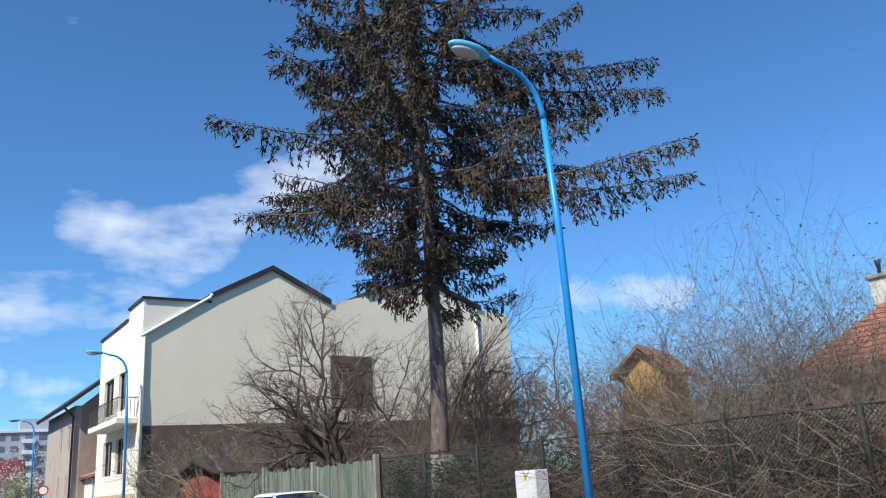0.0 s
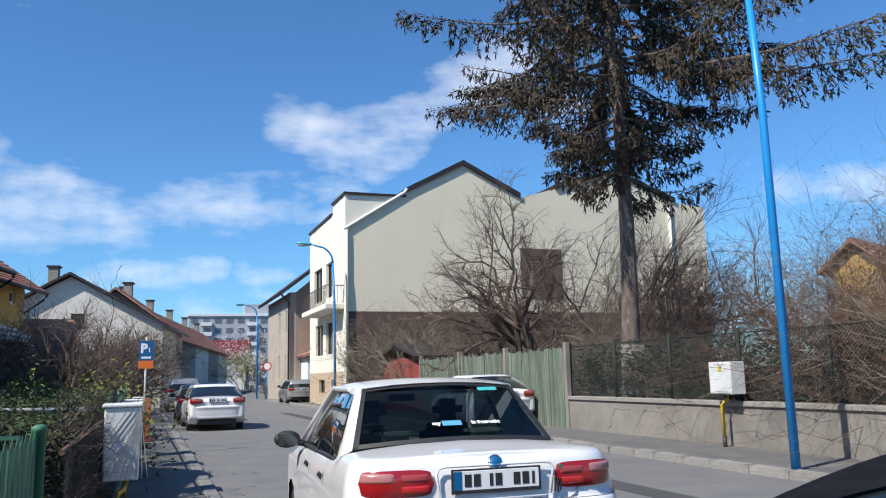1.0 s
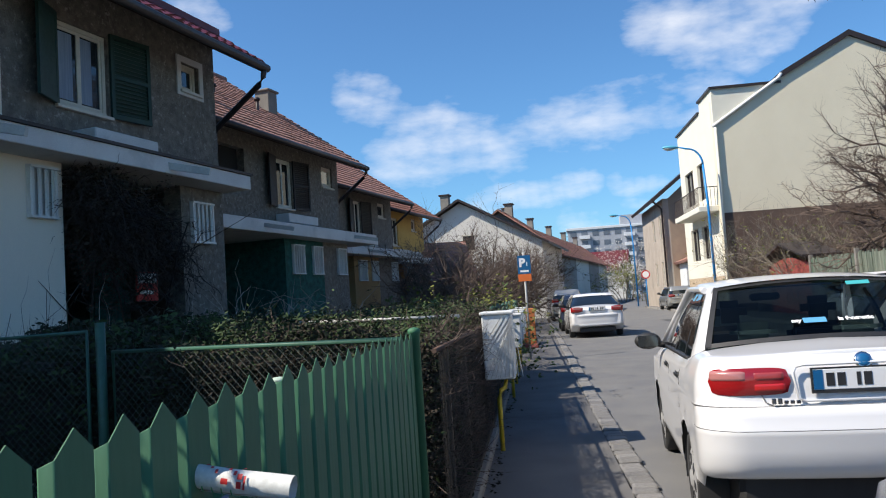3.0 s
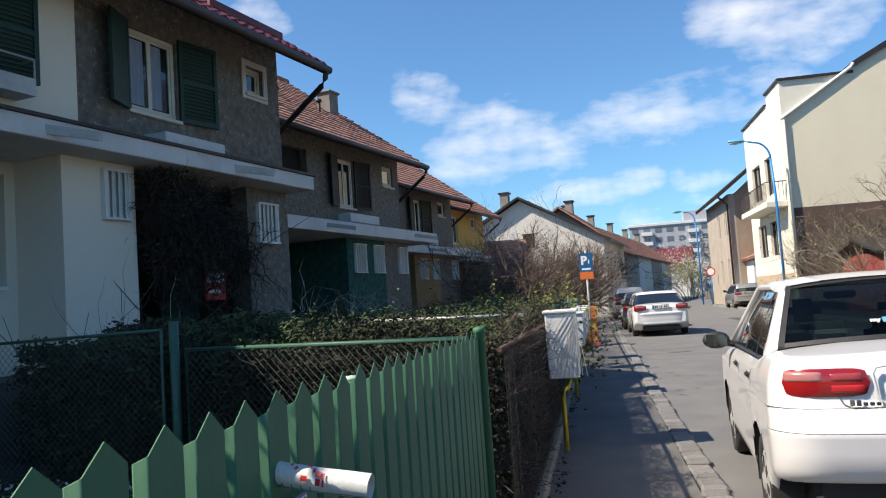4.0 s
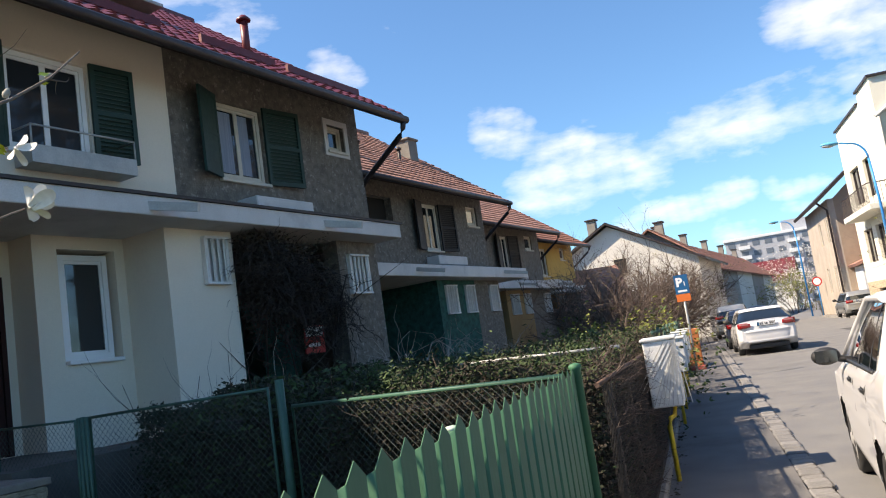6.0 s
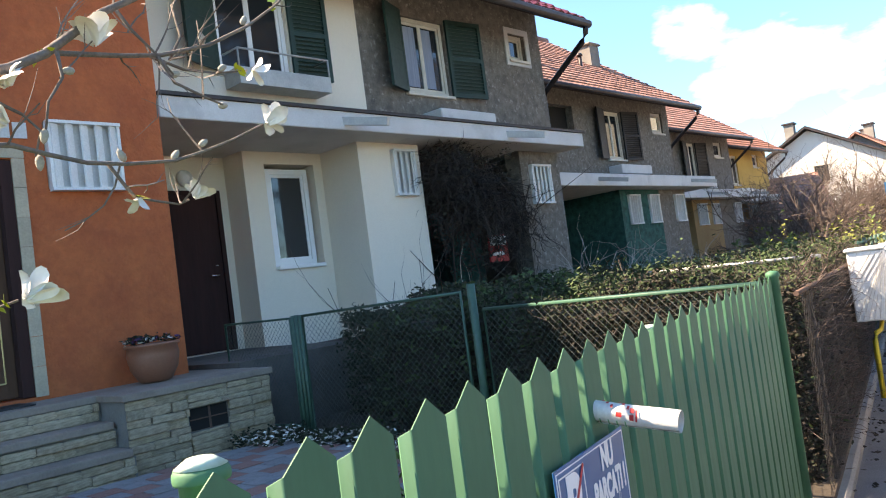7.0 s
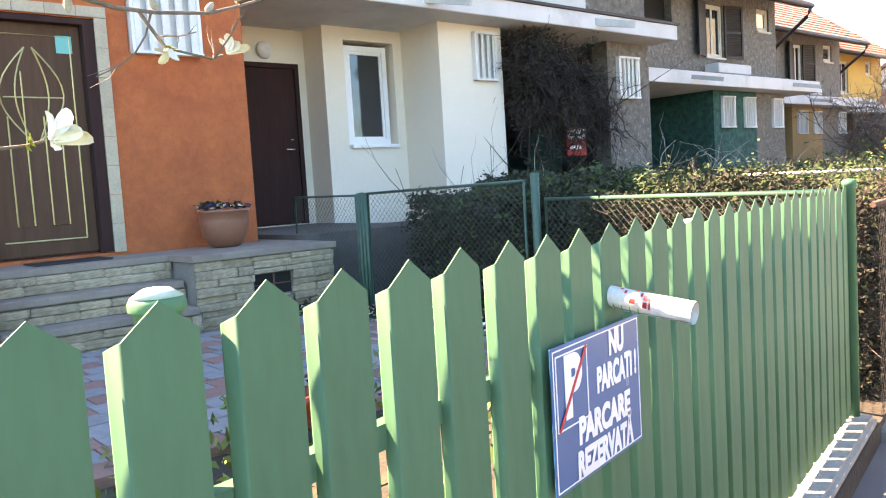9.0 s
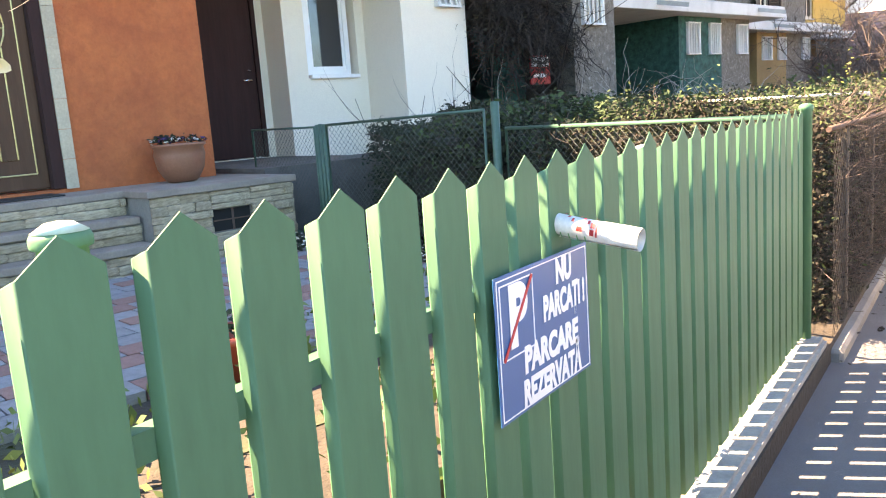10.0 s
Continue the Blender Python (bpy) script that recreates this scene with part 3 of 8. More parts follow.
def grille(parent, x, y0, z0, y1, z1, material, n=5):
    """A white concrete louvre: a frame with upright fins set aslant."""
    g = part("grille", boxes((x - 0.05, y0, z0, x + 0.07, y0 + 0.03, z1), (x - 0.05, y1 - 0.03, z0, x + 0.07, y1, z1), (x - 0.05, y0, z0 - 0.03, x + 0.09, y1, z0), (x - 0.05, y0, z1, x + 0.09, y1, z1 + 0.03)), material, parent, "white louvred grille")
    part("grille_back", boxes((x + 0.001, y0 + 0.03, z0, x + 0.006, y1 - 0.03, z1)), M["fascia"], g)
    w = (y1 - y0) / n
    for i in range(n):
        bm = bmesh.new()
        box(bm, -0.011, -w * 0.30, z0, 0.011, w * 0.30, z1, Matrix.Translation((x + 0.052, y0 + (i + 0.5) * w, 0)) @ Matrix.Rotation(radians(24), 4, "Z"))
        part("fin", bm, material, g)
    return g


def gutter(parent, x, z, y0, y1, material, down=True, wall_x=None):
    bm = bmesh.new()
    tube(bm, [(x, y0, z), (x, y1, z)], 0.07, n=8)
    part("gutter", bm, material, parent)
    if down:
        bm = bmesh.new()
        tube(bm, [(x, y1 - 0.1, z - 0.02), (x - 0.03, y1 - 0.1, z - 0.16), (x - 0.12, y1 - 0.09, z - 0.28), (wall_x - 0.02, y1 - 0.07, z - 0.90), (wall_x - 0.10, y1 - 0.07, z - 1.05), (wall_x - 0.10, y1 - 0.07, 0.3)], 0.05, n=8)
        part("downpipe", bm, material, parent)


def roof(parent, xe, ze, xr, zr, y0, y1, material, kind, soffit_x):
    bm = bmesh.new()
    prism(bm, [(xe, ze - 0.05), (xr, zr - 0.05), (xr, zr), (xe, ze)], "y", y0, y1)
    part("roof", bm, M["dark_metal"], parent)
    tiles("roof_tiles", xe, ze, xr, zr, y0, y1, material, parent, *((0.22, 0.35, True) if kind == "metal" else (0.24, 0.30, False)))
    bm = bmesh.new()
    prism(bm, [(xr, zr - 0.05), (2 * xr - xe, ze - 0.05), (2 * xr - xe, ze), (xr, zr)], "y", y0, y1)
    part("roof", bm, material, parent)
    bm = bmesh.new()
    up = (zr - ze) / (xe - xr)
    prism(bm, [(xe - 0.02, ze - 0.13), (soffit_x - 0.02, ze - 0.13 + up * (xe - soffit_x)), (soffit_x - 0.02, ze - 0.07 + up * (xe - soffit_x)), (xe - 0.02, ze - 0.07)], "y", y0 + 0.04, y1 - 0.03)
    part("soffit", bm, M["soffit"], parent, "dark sloping boards under the eave")
    bm = bmesh.new()
    tube(bm, [(xr, y0, zr + 0.03), (xr, y1, zr + 0.03)], 0.10, n=8)
    part("ridge", bm, material, parent)


# the orange dwelling stands a little further out
NEARER = Matrix.Translation((-1.05, 0.75, 1.5)) @ Matrix.Scale(0.926, 4) @ Matrix.Translation((1.05, -0.75, -1.5))
# first building: an orange, a white and a grey dwelling under one roof
H1 = thing("house", "terraced house, orange, white and grey roughcast fronts, red metal roof", "house", group="terraced houses", at=HOUSE)
bm = bmesh.new()
wall_cells(bm, "x", -9.03, 0.3, 4.92, 8.17, 3.85, 6.40, [(5.9, 4.43, 6.95, 5.6)])
part("wall", bm, M["white_render"], H1, "smooth white rendered upper front")
bm = bmesh.new()
wall_cells(bm, "x", -9.03, 0.3, 8.17, 12.55, 3.85, 6.40, [(9.03, 4.46, 9.98, 5.62), (11.62, 5.26, 12.1, 5.72)])
part("wall", bm, M["grey_render"], H1, "grey roughcast upper front")
bm = bmesh.new()
wall_cells(bm, "x", -8.77, 0.3, -6.0, 4.92, 0.9, 6.6, [(2.35, 1.06, 3.41, 3.25), (3.72, 2.97, 4.45, 3.62)])
box(bm, -11.2, 4.62, 0.9, -9.07, 4.92, 6.6)
part("wall", bm, M["orange_render"], H1, "rough orange rendered front").matrix_basis = NEARER
part("wall", boxes((-17.0, 12.25, 0.0, -9.33, 12.55, 6.25), (-16.99, -6.0, 0.0, -16.7, 12.25, 6.25)), M["grey_render"], H1)
bm = bmesh.new()
prism(bm, [(-17.0, 6.25), (-9.03, 6.25), (-13.0, 9.05)], "y", 12.25, 12.55)
part("gable", bm, M["grey_render"], H1)
bm = bmesh.new()
box(bm, -9.07, 7.66, 0.6, -8.77, 8.80, 3.60)
box(bm, -9.55, 7.66, 0.6, -9.07, 7.96, 3.60)
wall_cells(bm, "x", -9.55, 0.3, 6.41, 7.66, 0.6, 3.60, [(6.72, 2.06, 7.52, 3.44)])
box(bm, -10.0, 6.41, 0.6, -9.85, 6.55, 3.60)
wall_cells(bm, "x", -10.0, 0.2, 4.92, 6.41, 1.1, 3.60, [(5.30, 1.12, 6.27, 3.14)])
part("wall", bm, M["white_render"], H1, "smooth white rendered ground floor with stepped bays")
part("plinth", boxes((-9.545, 6.35, 0.0, -8.74, 8.82, 1.05)), surf("dark_red_plinth", (0.07, 0.026, 0.023), (0.05, 0.02, 0.018), 4, 0.8, 0.3, 40), H1, "dark red plinth")
bm = bmesh.new()
box(bm, -9.07, 11.15, 0.3, -8.77, 12.25, 3.60)
box(bm, -11.2, 12.0, 0.3, -9.07, 12.25, 3.60)
part("wall", bm, M["grey_render"], H1, "grey roughcast pier")
part("wall", boxes((-11.2, 8.80, 0.3, -11.0, 12.0, 3.6), (-11.0, 8.80, 0.3, -9.07, 8.9, 3.6), (-9.9, 10.4, 0.3, -9.8, 11.15, 3.6)), M["teal"], H1, "dark teal mosaic porch wall")
slab = part("balcony_slab", bbox(-10.2, 4.65, 3.60, -8.25, 12.32, 3.83, 0.01), M["fascia"], H1, "pale painted concrete canopy slab")
part("slab_edge", boxes((-9.03, 4.66, 3.832, -8.22, 12.35, 3.87)), M["dark_metal"], slab)
for y in (7.05, 10.25):
    bm = bmesh.new()
    box(bm, 0, -0.05, -0.05, 0.60, 0.05, 0.05, Matrix.Translation((-8.30, y, 3.72)) @ Matrix.Rotation(radians(12), 4, "Y") @ Matrix.Rotation(radians(28), 4, "Z"))
    part("spout", bm, M["zinc"], slab, "grey metal drain spout")
roof(H1, -8.12, 5.80, -13.0, 9.25, -6.0, 12.72, M["red_tile"], "metal", -9.03)
gutter(H1, -8.05, 5.72, -6.0, 12.7, M["dark_metal"], True, -9.03)
bm = bmesh.new()
tube(bm, [(-10.3, 11.3, 7.2), (-10.3, 11.3, 7.95)], 0.075, n=10)
lathe(bm, [(0.13, 7.94), (0.13, 7.98), (0.05, 8.05)], (-10.3, 11.3, 0), 10)
part("flue", bm, M["red_tile"], H1)
part("roof_window", bbox(-10.4, 8.3, 7.36, -9.9, 9.1, 7.42, 0.01), M["zinc"], H1).matrix_basis = Matrix.Identity(4)
bm = bmesh.new()
for y0, y1 in ((5.4, 7.9), (8.6, 10.1), (10.4, 12.3)):
    prism(bm, [(-8.75, 6.28), (-8.70, 6.28), (-8.70, 6.40), (-8.75, 6.40)], "y", y0, y1)
part("snow_guard", bm, M["red_tile"], H1)
# upper windows
w = window(H1, -9.03, 5.9, 4.43, 6.95, 5.6, M["plastic_white"], 2, 0.1)
w = window(H1, -9.03, 9.03, 4.46, 9.98, 5.62, M["window_frame"], 2, 0.1)
for i, y in enumerate((9.14, 9.55)):
    part("curtain", boxes((-9.114, y, 4.58, -9.111, y + (0.20 if i else 0.26), 5.5)), M["curtain"], w)
window(H1, -9.03, 11.62, 5.26, 12.1, 5.72, M["window_frame"], 1, 0.12)
part("window_surround", boxes((-9.028, 11.52, 5.16, -9.005, 11.62, 5.82), (-9.028, 12.1, 5.16, -9.005, 12.2, 5.82), (-9.028, 11.62, 5.72, -9.005, 12.1, 5.82), (-9.028, 11.62, 5.16, -9.005, 12.1, 5.22)), M["fascia"], H1)
shutter(H1, 5.33, 5.88, 4.42, 5.64, -9.0, M["shutter_green"], -1, 22)
shutter(H1, 6.97, 7.55, 4.42, 5.64, -9.0, M["shutter_green"], 1, 6)
shutter(H1, 8.48, 9.02, 4.45, 5.68, -9.0, M["shutter_green"], -1, 22)
shutter(H1, 10.0, 10.72, 4.45, 5.68, -9.0, M["shutter_green"], 1, 8)
fb = part("flower_box", boxes((-9.02, 5.95, 4.20, -8.70, 7.3, 4.23), (-8.72, 5.95, 4.23, -8.70, 7.3, 4.40), (-9.02, 5.95, 4.23, -8.72, 5.97, 4.40), (-9.02, 7.28, 4.23, -8.72, 7.3, 4.40)), M["zinc"], H1, "grey metal flower box")
bm = bmesh.new()
tube(bm, [(-9.02, 5.96, 4.62), (-8.71, 5.96, 4.62), (-8.71, 7.29, 4.62), (-9.02, 7.29, 4.62)], 0.014)
for y in (5.96, 7.29):
    tube(bm, [(-8.71, y, 4.4), (-8.71, y, 4.62)], 0.012)
part("rail", bm, M["zinc"], fb)
part("flower_box", bbox(-9.02, 9.25, 3.93, -8.62, 10.5, 4.14, 0.015), M["fascia"], H1, "concrete flower box under the window")
# ground floor
window(H1, -9.55, 6.78, 2.1, 7.46, 3.39, M["plastic_white"], 1, 0.14, fw=0.07)
grille(H1, -8.77, 8.24, 2.90, 8.66, 3.48, M["white_paint"], 4)
grille(H1, -8.77, 11.36, 2.74, 11.90, 3.34, M["white_paint"], 5)
grille(H1, -8.77, 3.73, 2.98, 4.44, 3.60, M["white_paint"], 5).matrix_basis = NEARER
bm = bmesh.new()
lathe(bm, [(0.02, 0.0), (0.11, 0.02), (0.10, 0.06), (0.04, 0.09)], (0, 0, 0), 16)
lamp = part("porch_lamp", bm, M["white_paint"], H1, "round white porch lamp")
lamp.matrix_basis = Matrix.Translation((-10.0, 5.82, 3.32)) @ Matrix.Rotation(radians(90), 4, "Y")
d = part("door", bbox(-10.06, 5.33, 1.13, -10.01, 6.24, 3.11, 0.008), M["brown_door"], H1, "plain dark brown steel entrance door")
part("door_frame", boxes((-10.08, 5.27, 1.12, -9.985, 5.33, 3.17), (-10.08, 6.24, 1.12, -9.985, 6.30, 3.17), (-10.08, 5.33, 3.11, -9.985, 6.24, 3.17)), M["brown_door"], d)
bm = bmesh.new()
tube(bm, [(-10.01, 6.14, 2.08), (-9.95, 6.14, 2.08), (-9.95, 6.02, 2.08)], 0.012)
part("handle", bm, M["chrome"], d)
bm = bmesh.new()
lathe(bm, [(0.03, 0), (0.03, 0.01)], (-10.0, 6.14, 2.2), 10)
part("lock", bm, M["chrome"], d)
d2 = part("door", bbox(-8.92, 2.40, 1.08, -8.86, 3.30, 3.19, 0.008), M["walnut_door"], H1, "brown entrance door with gold inlay ornament")
d2.matrix_basis = NEARER
part("door_frame", boxes((-8.95, 3.30, 1.07, -8.76, 3.40, 3.24), (-8.95, 2.30, 1.07, -8.76, 2.40, 3.24), (-8.95, 2.40, 3.19, -8.76, 3.30, 3.24)), M["brown_door"], d2)
bm = bmesh.new()
gx = -8.856
for pts in ([(3.20, 1.22), (3.20, 3.08), (2.5, 3.08)], [(3.20, 1.22), (2.5, 1.22)], [(2.92, 2.35), (2.92, 1.36), (3.06, 1.36), (3.06, 2.35)], [(2.62, 2.35), (2.62, 1.36), (2.76, 1.36), (2.76, 2.75)],
            [(2.60, 2.52), (3.10, 2.52)]):
    tube(bm, [(gx, a, b) for a, b in pts], 0.008, n=4)
for s in (1, -1):
    for wide in (0.24, 0.11):
        tube(bm, [(gx, 2.84 + s * (0.03 + wide * math.sin(math.pi * k / 10)), 2.12 + 0.085 * k) for k in range(11)], 0.008, n=4)
part("ornament", bm, M["gold"], d2)
part("sticker", boxes((-8.858, 3.08, 2.93, -8.855, 3.22, 3.09)), plain("teal_sticker", (0.05, 0.42, 0.38), 0.4), d2)
bm = bmesh.new()
for i in range(8):
    box(bm, -8.768, 3.405, 1.06 + i * 0.275, -8.745, 3.515, 1.06 + i * 0.275 + 0.271)
for i in range(5):
    box(bm, -8.768, 2.18 + i * 0.268, 3.262, -8.745, 2.18 + i * 0.268 + 0.264, 3.36)
part("door_trim", bm, surf("beige_tile_trim", (0.52, 0.42, 0.30), (0.45, 0.36, 0.26), 6, 0.7, 0.2, 50, vary=0.15), H1, "beige stone trim").matrix_basis = NEARER


def row_house(label, x, y0, y1, wall, roof_mat, win, small, dark, fasc, grilles, low_mat, shut, group="terraced houses"):
    h = thing("house", label, "house", group=group, at=HOUSE)
    holes = [(win[0], 4.31, win[1], 5.62), (small[0], 5.15, small[1], 5.75)] + ([(dark[0], 4.7, dark[1], 5.62)] if dark else [])
    bm = bmesh.new()
    wall_cells(bm, "x", x, 0.3, y0, y1, 3.75, 6.36, holes)
    part("wall", bm, wall, h, "roughcast upper front")
    part("wall", boxes((x - 8, y1 - 0.3, 0, x - 0.3, y1, 6.25), (x - 8, y0, 0, x - 7.7, y1 - 0.3, 6.25)), wall, h)
    bm = bmesh.new()
    prism(bm, [(x - 8, 6.25), (x, 6.25), (x - 4, 9.05)], "y", y1 - 0.3, y1)
    part("gable", bm, wall, h)
    lo = min(g[0] for g in grilles) - 0.35
    part("wall", boxes((x - 0.05, lo, 0, x + 0.25, grilles[1][1] + 0.12, 3.45)), low_mat, h, "ground floor front")
    part("wall", boxes((x - 0.05, grilles[1][1] + 0.12, 0, x + 0.25, y1 - 0.1, 3.45)), M["grey_render"], h, "grey roughcast ground floor pier")
    part("wall", boxes((x - 1.8, y0, 0, x - 1.6, lo, 3.45), (x - 1.6, lo, 0, x - 0.05, lo + 0.15, 3.45)), M["teal"], h, "dark teal mosaic porch wall")
    pd = part("door", boxes((x - 1.59, lo - 1.5, 0.6, x - 1.55, lo - 0.6, 3.0)), M["glass_dark"], h)
    part("door_frame", boxes((x - 1.59, lo - 1.58, 0.6, x - 1.53, lo - 1.5, 3.08), (x - 1.59, lo - 0.6, 0.6, x - 1.53, lo - 0.52, 3.08), (x - 1.59, lo - 1.5, 3.0, x - 1.53, lo - 0.6, 3.08)), M["window_frame"], pd)
    s = part("balcony_slab", bbox(x - 1.8, fasc[0], 3.45, x + 0.8, fasc[1], 3.75, 0.012), M["fascia"], h, "weathered white canopy slab")
    for y in (fasc[0] + 2.0, fasc[1] - 1.6):
        bm = bmesh.new()
        box(bm, 0, -0.05, -0.05, 0.7, 0.05, 0.05, Matrix.Translation((x + 0.78, y, 3.62)) @ Matrix.Rotation(radians(12), 4, "Y") @ Matrix.Rotation(radians(28), 4, "Z"))
        part("spout", bm, M["zinc"], s)
    roof(h, x + 0.88, 5.80, x - 4, 9.25, y0, y1 + 0.25, roof_mat, "clay", x)
    gutter(h, x + 0.95, 5.74, y0, y1 + 0.2, M["dark_metal"], True, x)
    window(h, x, win[0], 4.31, win[1], 5.62, M["window_frame"], 2, 0.1)
    window(h, x, small[0], 5.15, small[1], 5.75, M["window_frame"], 1, 0.1, fw=0.08)
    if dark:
        # A near-black sheet takes the place of the room's shade.
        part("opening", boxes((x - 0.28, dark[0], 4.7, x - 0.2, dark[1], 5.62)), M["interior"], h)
    if shut:
        shutter(h, win[0] - 0.6, win[0] - 0.02, 4.3, 5.64, x + 0.03, shut, -1, 14)
        shutter(h, win[1] + 0.02, win[1] + 0.72, 4.3, 5.64, x + 0.03, shut, 1, 10)
    part("flower_box", bbox(x + 0.01, win[0] - 0.1, 3.86, x + 0.4, win[1] + 0.65, 4.1, 0.015), M["fascia"], h)
    for g0, g1 in grilles:
        grille(h, x + 0.25, g0, 2.55, g1, 3.28, M["white_paint"], 5)
    return h


H2 = row_house("terraced house with grey roughcast front, brown shutters and weathered clay roof", -11.8, 12.9, 22.8, M["grey_render"], M["clay_tile"],
               (19.15, 20.0), (21.75, 22.42), (16.6, 17.7), (15.2, 23.7), [(19.35, 19.95), (20.45, 21.0), (21.95, 22.5)], M["teal"], M["shutter_dark"])
bm = bmesh.new()
box(bm, -13.8, 21.6, 7.0, -13.35, 22.1, 8.22)
part("chimney", bm, M["concrete"], H2)
part("chimney_cap", bbox(-13.86, 21.54, 8.22, -13.29, 22.16, 8.29, 0.02), M["concrete"], H2)
for y, x in ((18.6, -13.2), (20.4, -13.0)):
    bm = bmesh.new()
    tube(bm, [(x, y, 7.0), (x, y, 7.62)], 0.05)
    lathe(bm, [(0.09, 7.60), (0.09, 7.65), (0.02, 7.7)], (x, y, 0), 8)
    part("vent_pipe", bm, M["dark_metal"], H2)
part("vent_cowl", bbox(-12.9, 16.9, 7.05, -12.4, 17.3, 7.25, 0.02), M["dark_metal"], H2)
H3 = row_house("terraced house with grey front, brown shutters and faded clay roof", -13.94, 22.9, 32.1, M["grey_render"], M["clay_tile"],
               (28.3, 29.0), (30.7, 31.4), None, (25.8, 33.3), [(28.0, 28.7), (29.2, 29.8), (31.2, 31.8)], surf("ochre_front", (0.42, 0.27, 0.12), (0.36, 0.22, 0.10), 1, 0.9, 0.2, 40), M["shutter_dark"])
H4 = row_house("terraced house with yellow upper front and clay roof", -15.2, 32.2, 39.4, M["yellow_render"], M["clay_red"],
               (35.0, 35.9), (37.7, 38.3), None, (34.0, 41.0), [(36.2, 36.8), (37.2, 37.8)], surf("orange_front", (0.50, 0.24, 0.09), (0.44, 0.2, 0.08), 1, 0.9, 0.2, 40), None)
for y0, y1 in ((3.30, 3.42), (3.45, 3.57)):
    part("house_number", boxes((-8.768, y0, 3.45, -8.755, y1, 3.60)), M["fascia"], H1, "white house number plate").matrix_basis = NEARER

# ---- cars ----
def clear_glass():
    m = bpy.data.materials.new("clear_car_glass")
    m.use_nodes = True
    n, l = m.node_tree.nodes, m.node_tree.links
    n.remove(n["Principled BSDF"])
    tr, gl, fr, mx = n.new("ShaderNodeBsdfTransparent"), n.new("ShaderNodeBsdfGlossy"), n.new("ShaderNodeFresnel"), n.new("ShaderNodeMixShader")
    tr.inputs["Color"].default_value = (0.15, 0.20, 0.215, 1)
    gl.inputs["Roughness"].default_value = 0.02
    fr.inputs["IOR"].default_value = 1.33
    l.new(fr.outputs[0], mx.inputs[0])
    l.new(tr.outputs[0], mx.inputs[1])
    l.new(gl.outputs[0], mx.inputs[2])
    l.new(mx.outputs[0], n["Material Output"].inputs["Surface"])
    return m


M["clear_glass"] = clear_glass()
M["tail_pink"] = plain("pink_lamp_lens", (0.42, 0.17, 0.16), 0.2, coat=0.6)


def smooth(t):
    t = min(max(t, 0), 1)
    return t * t * (3 - 2 * t)


def curve(rows, y):
    """A smooth value at y from rows of (y, value)."""
    for (a, u), (b, v) in zip(rows, rows[1:]):
        if y <= b:
            return u + (v - u) * smooth((y - a) / (b - a))
    return rows[-1][1]


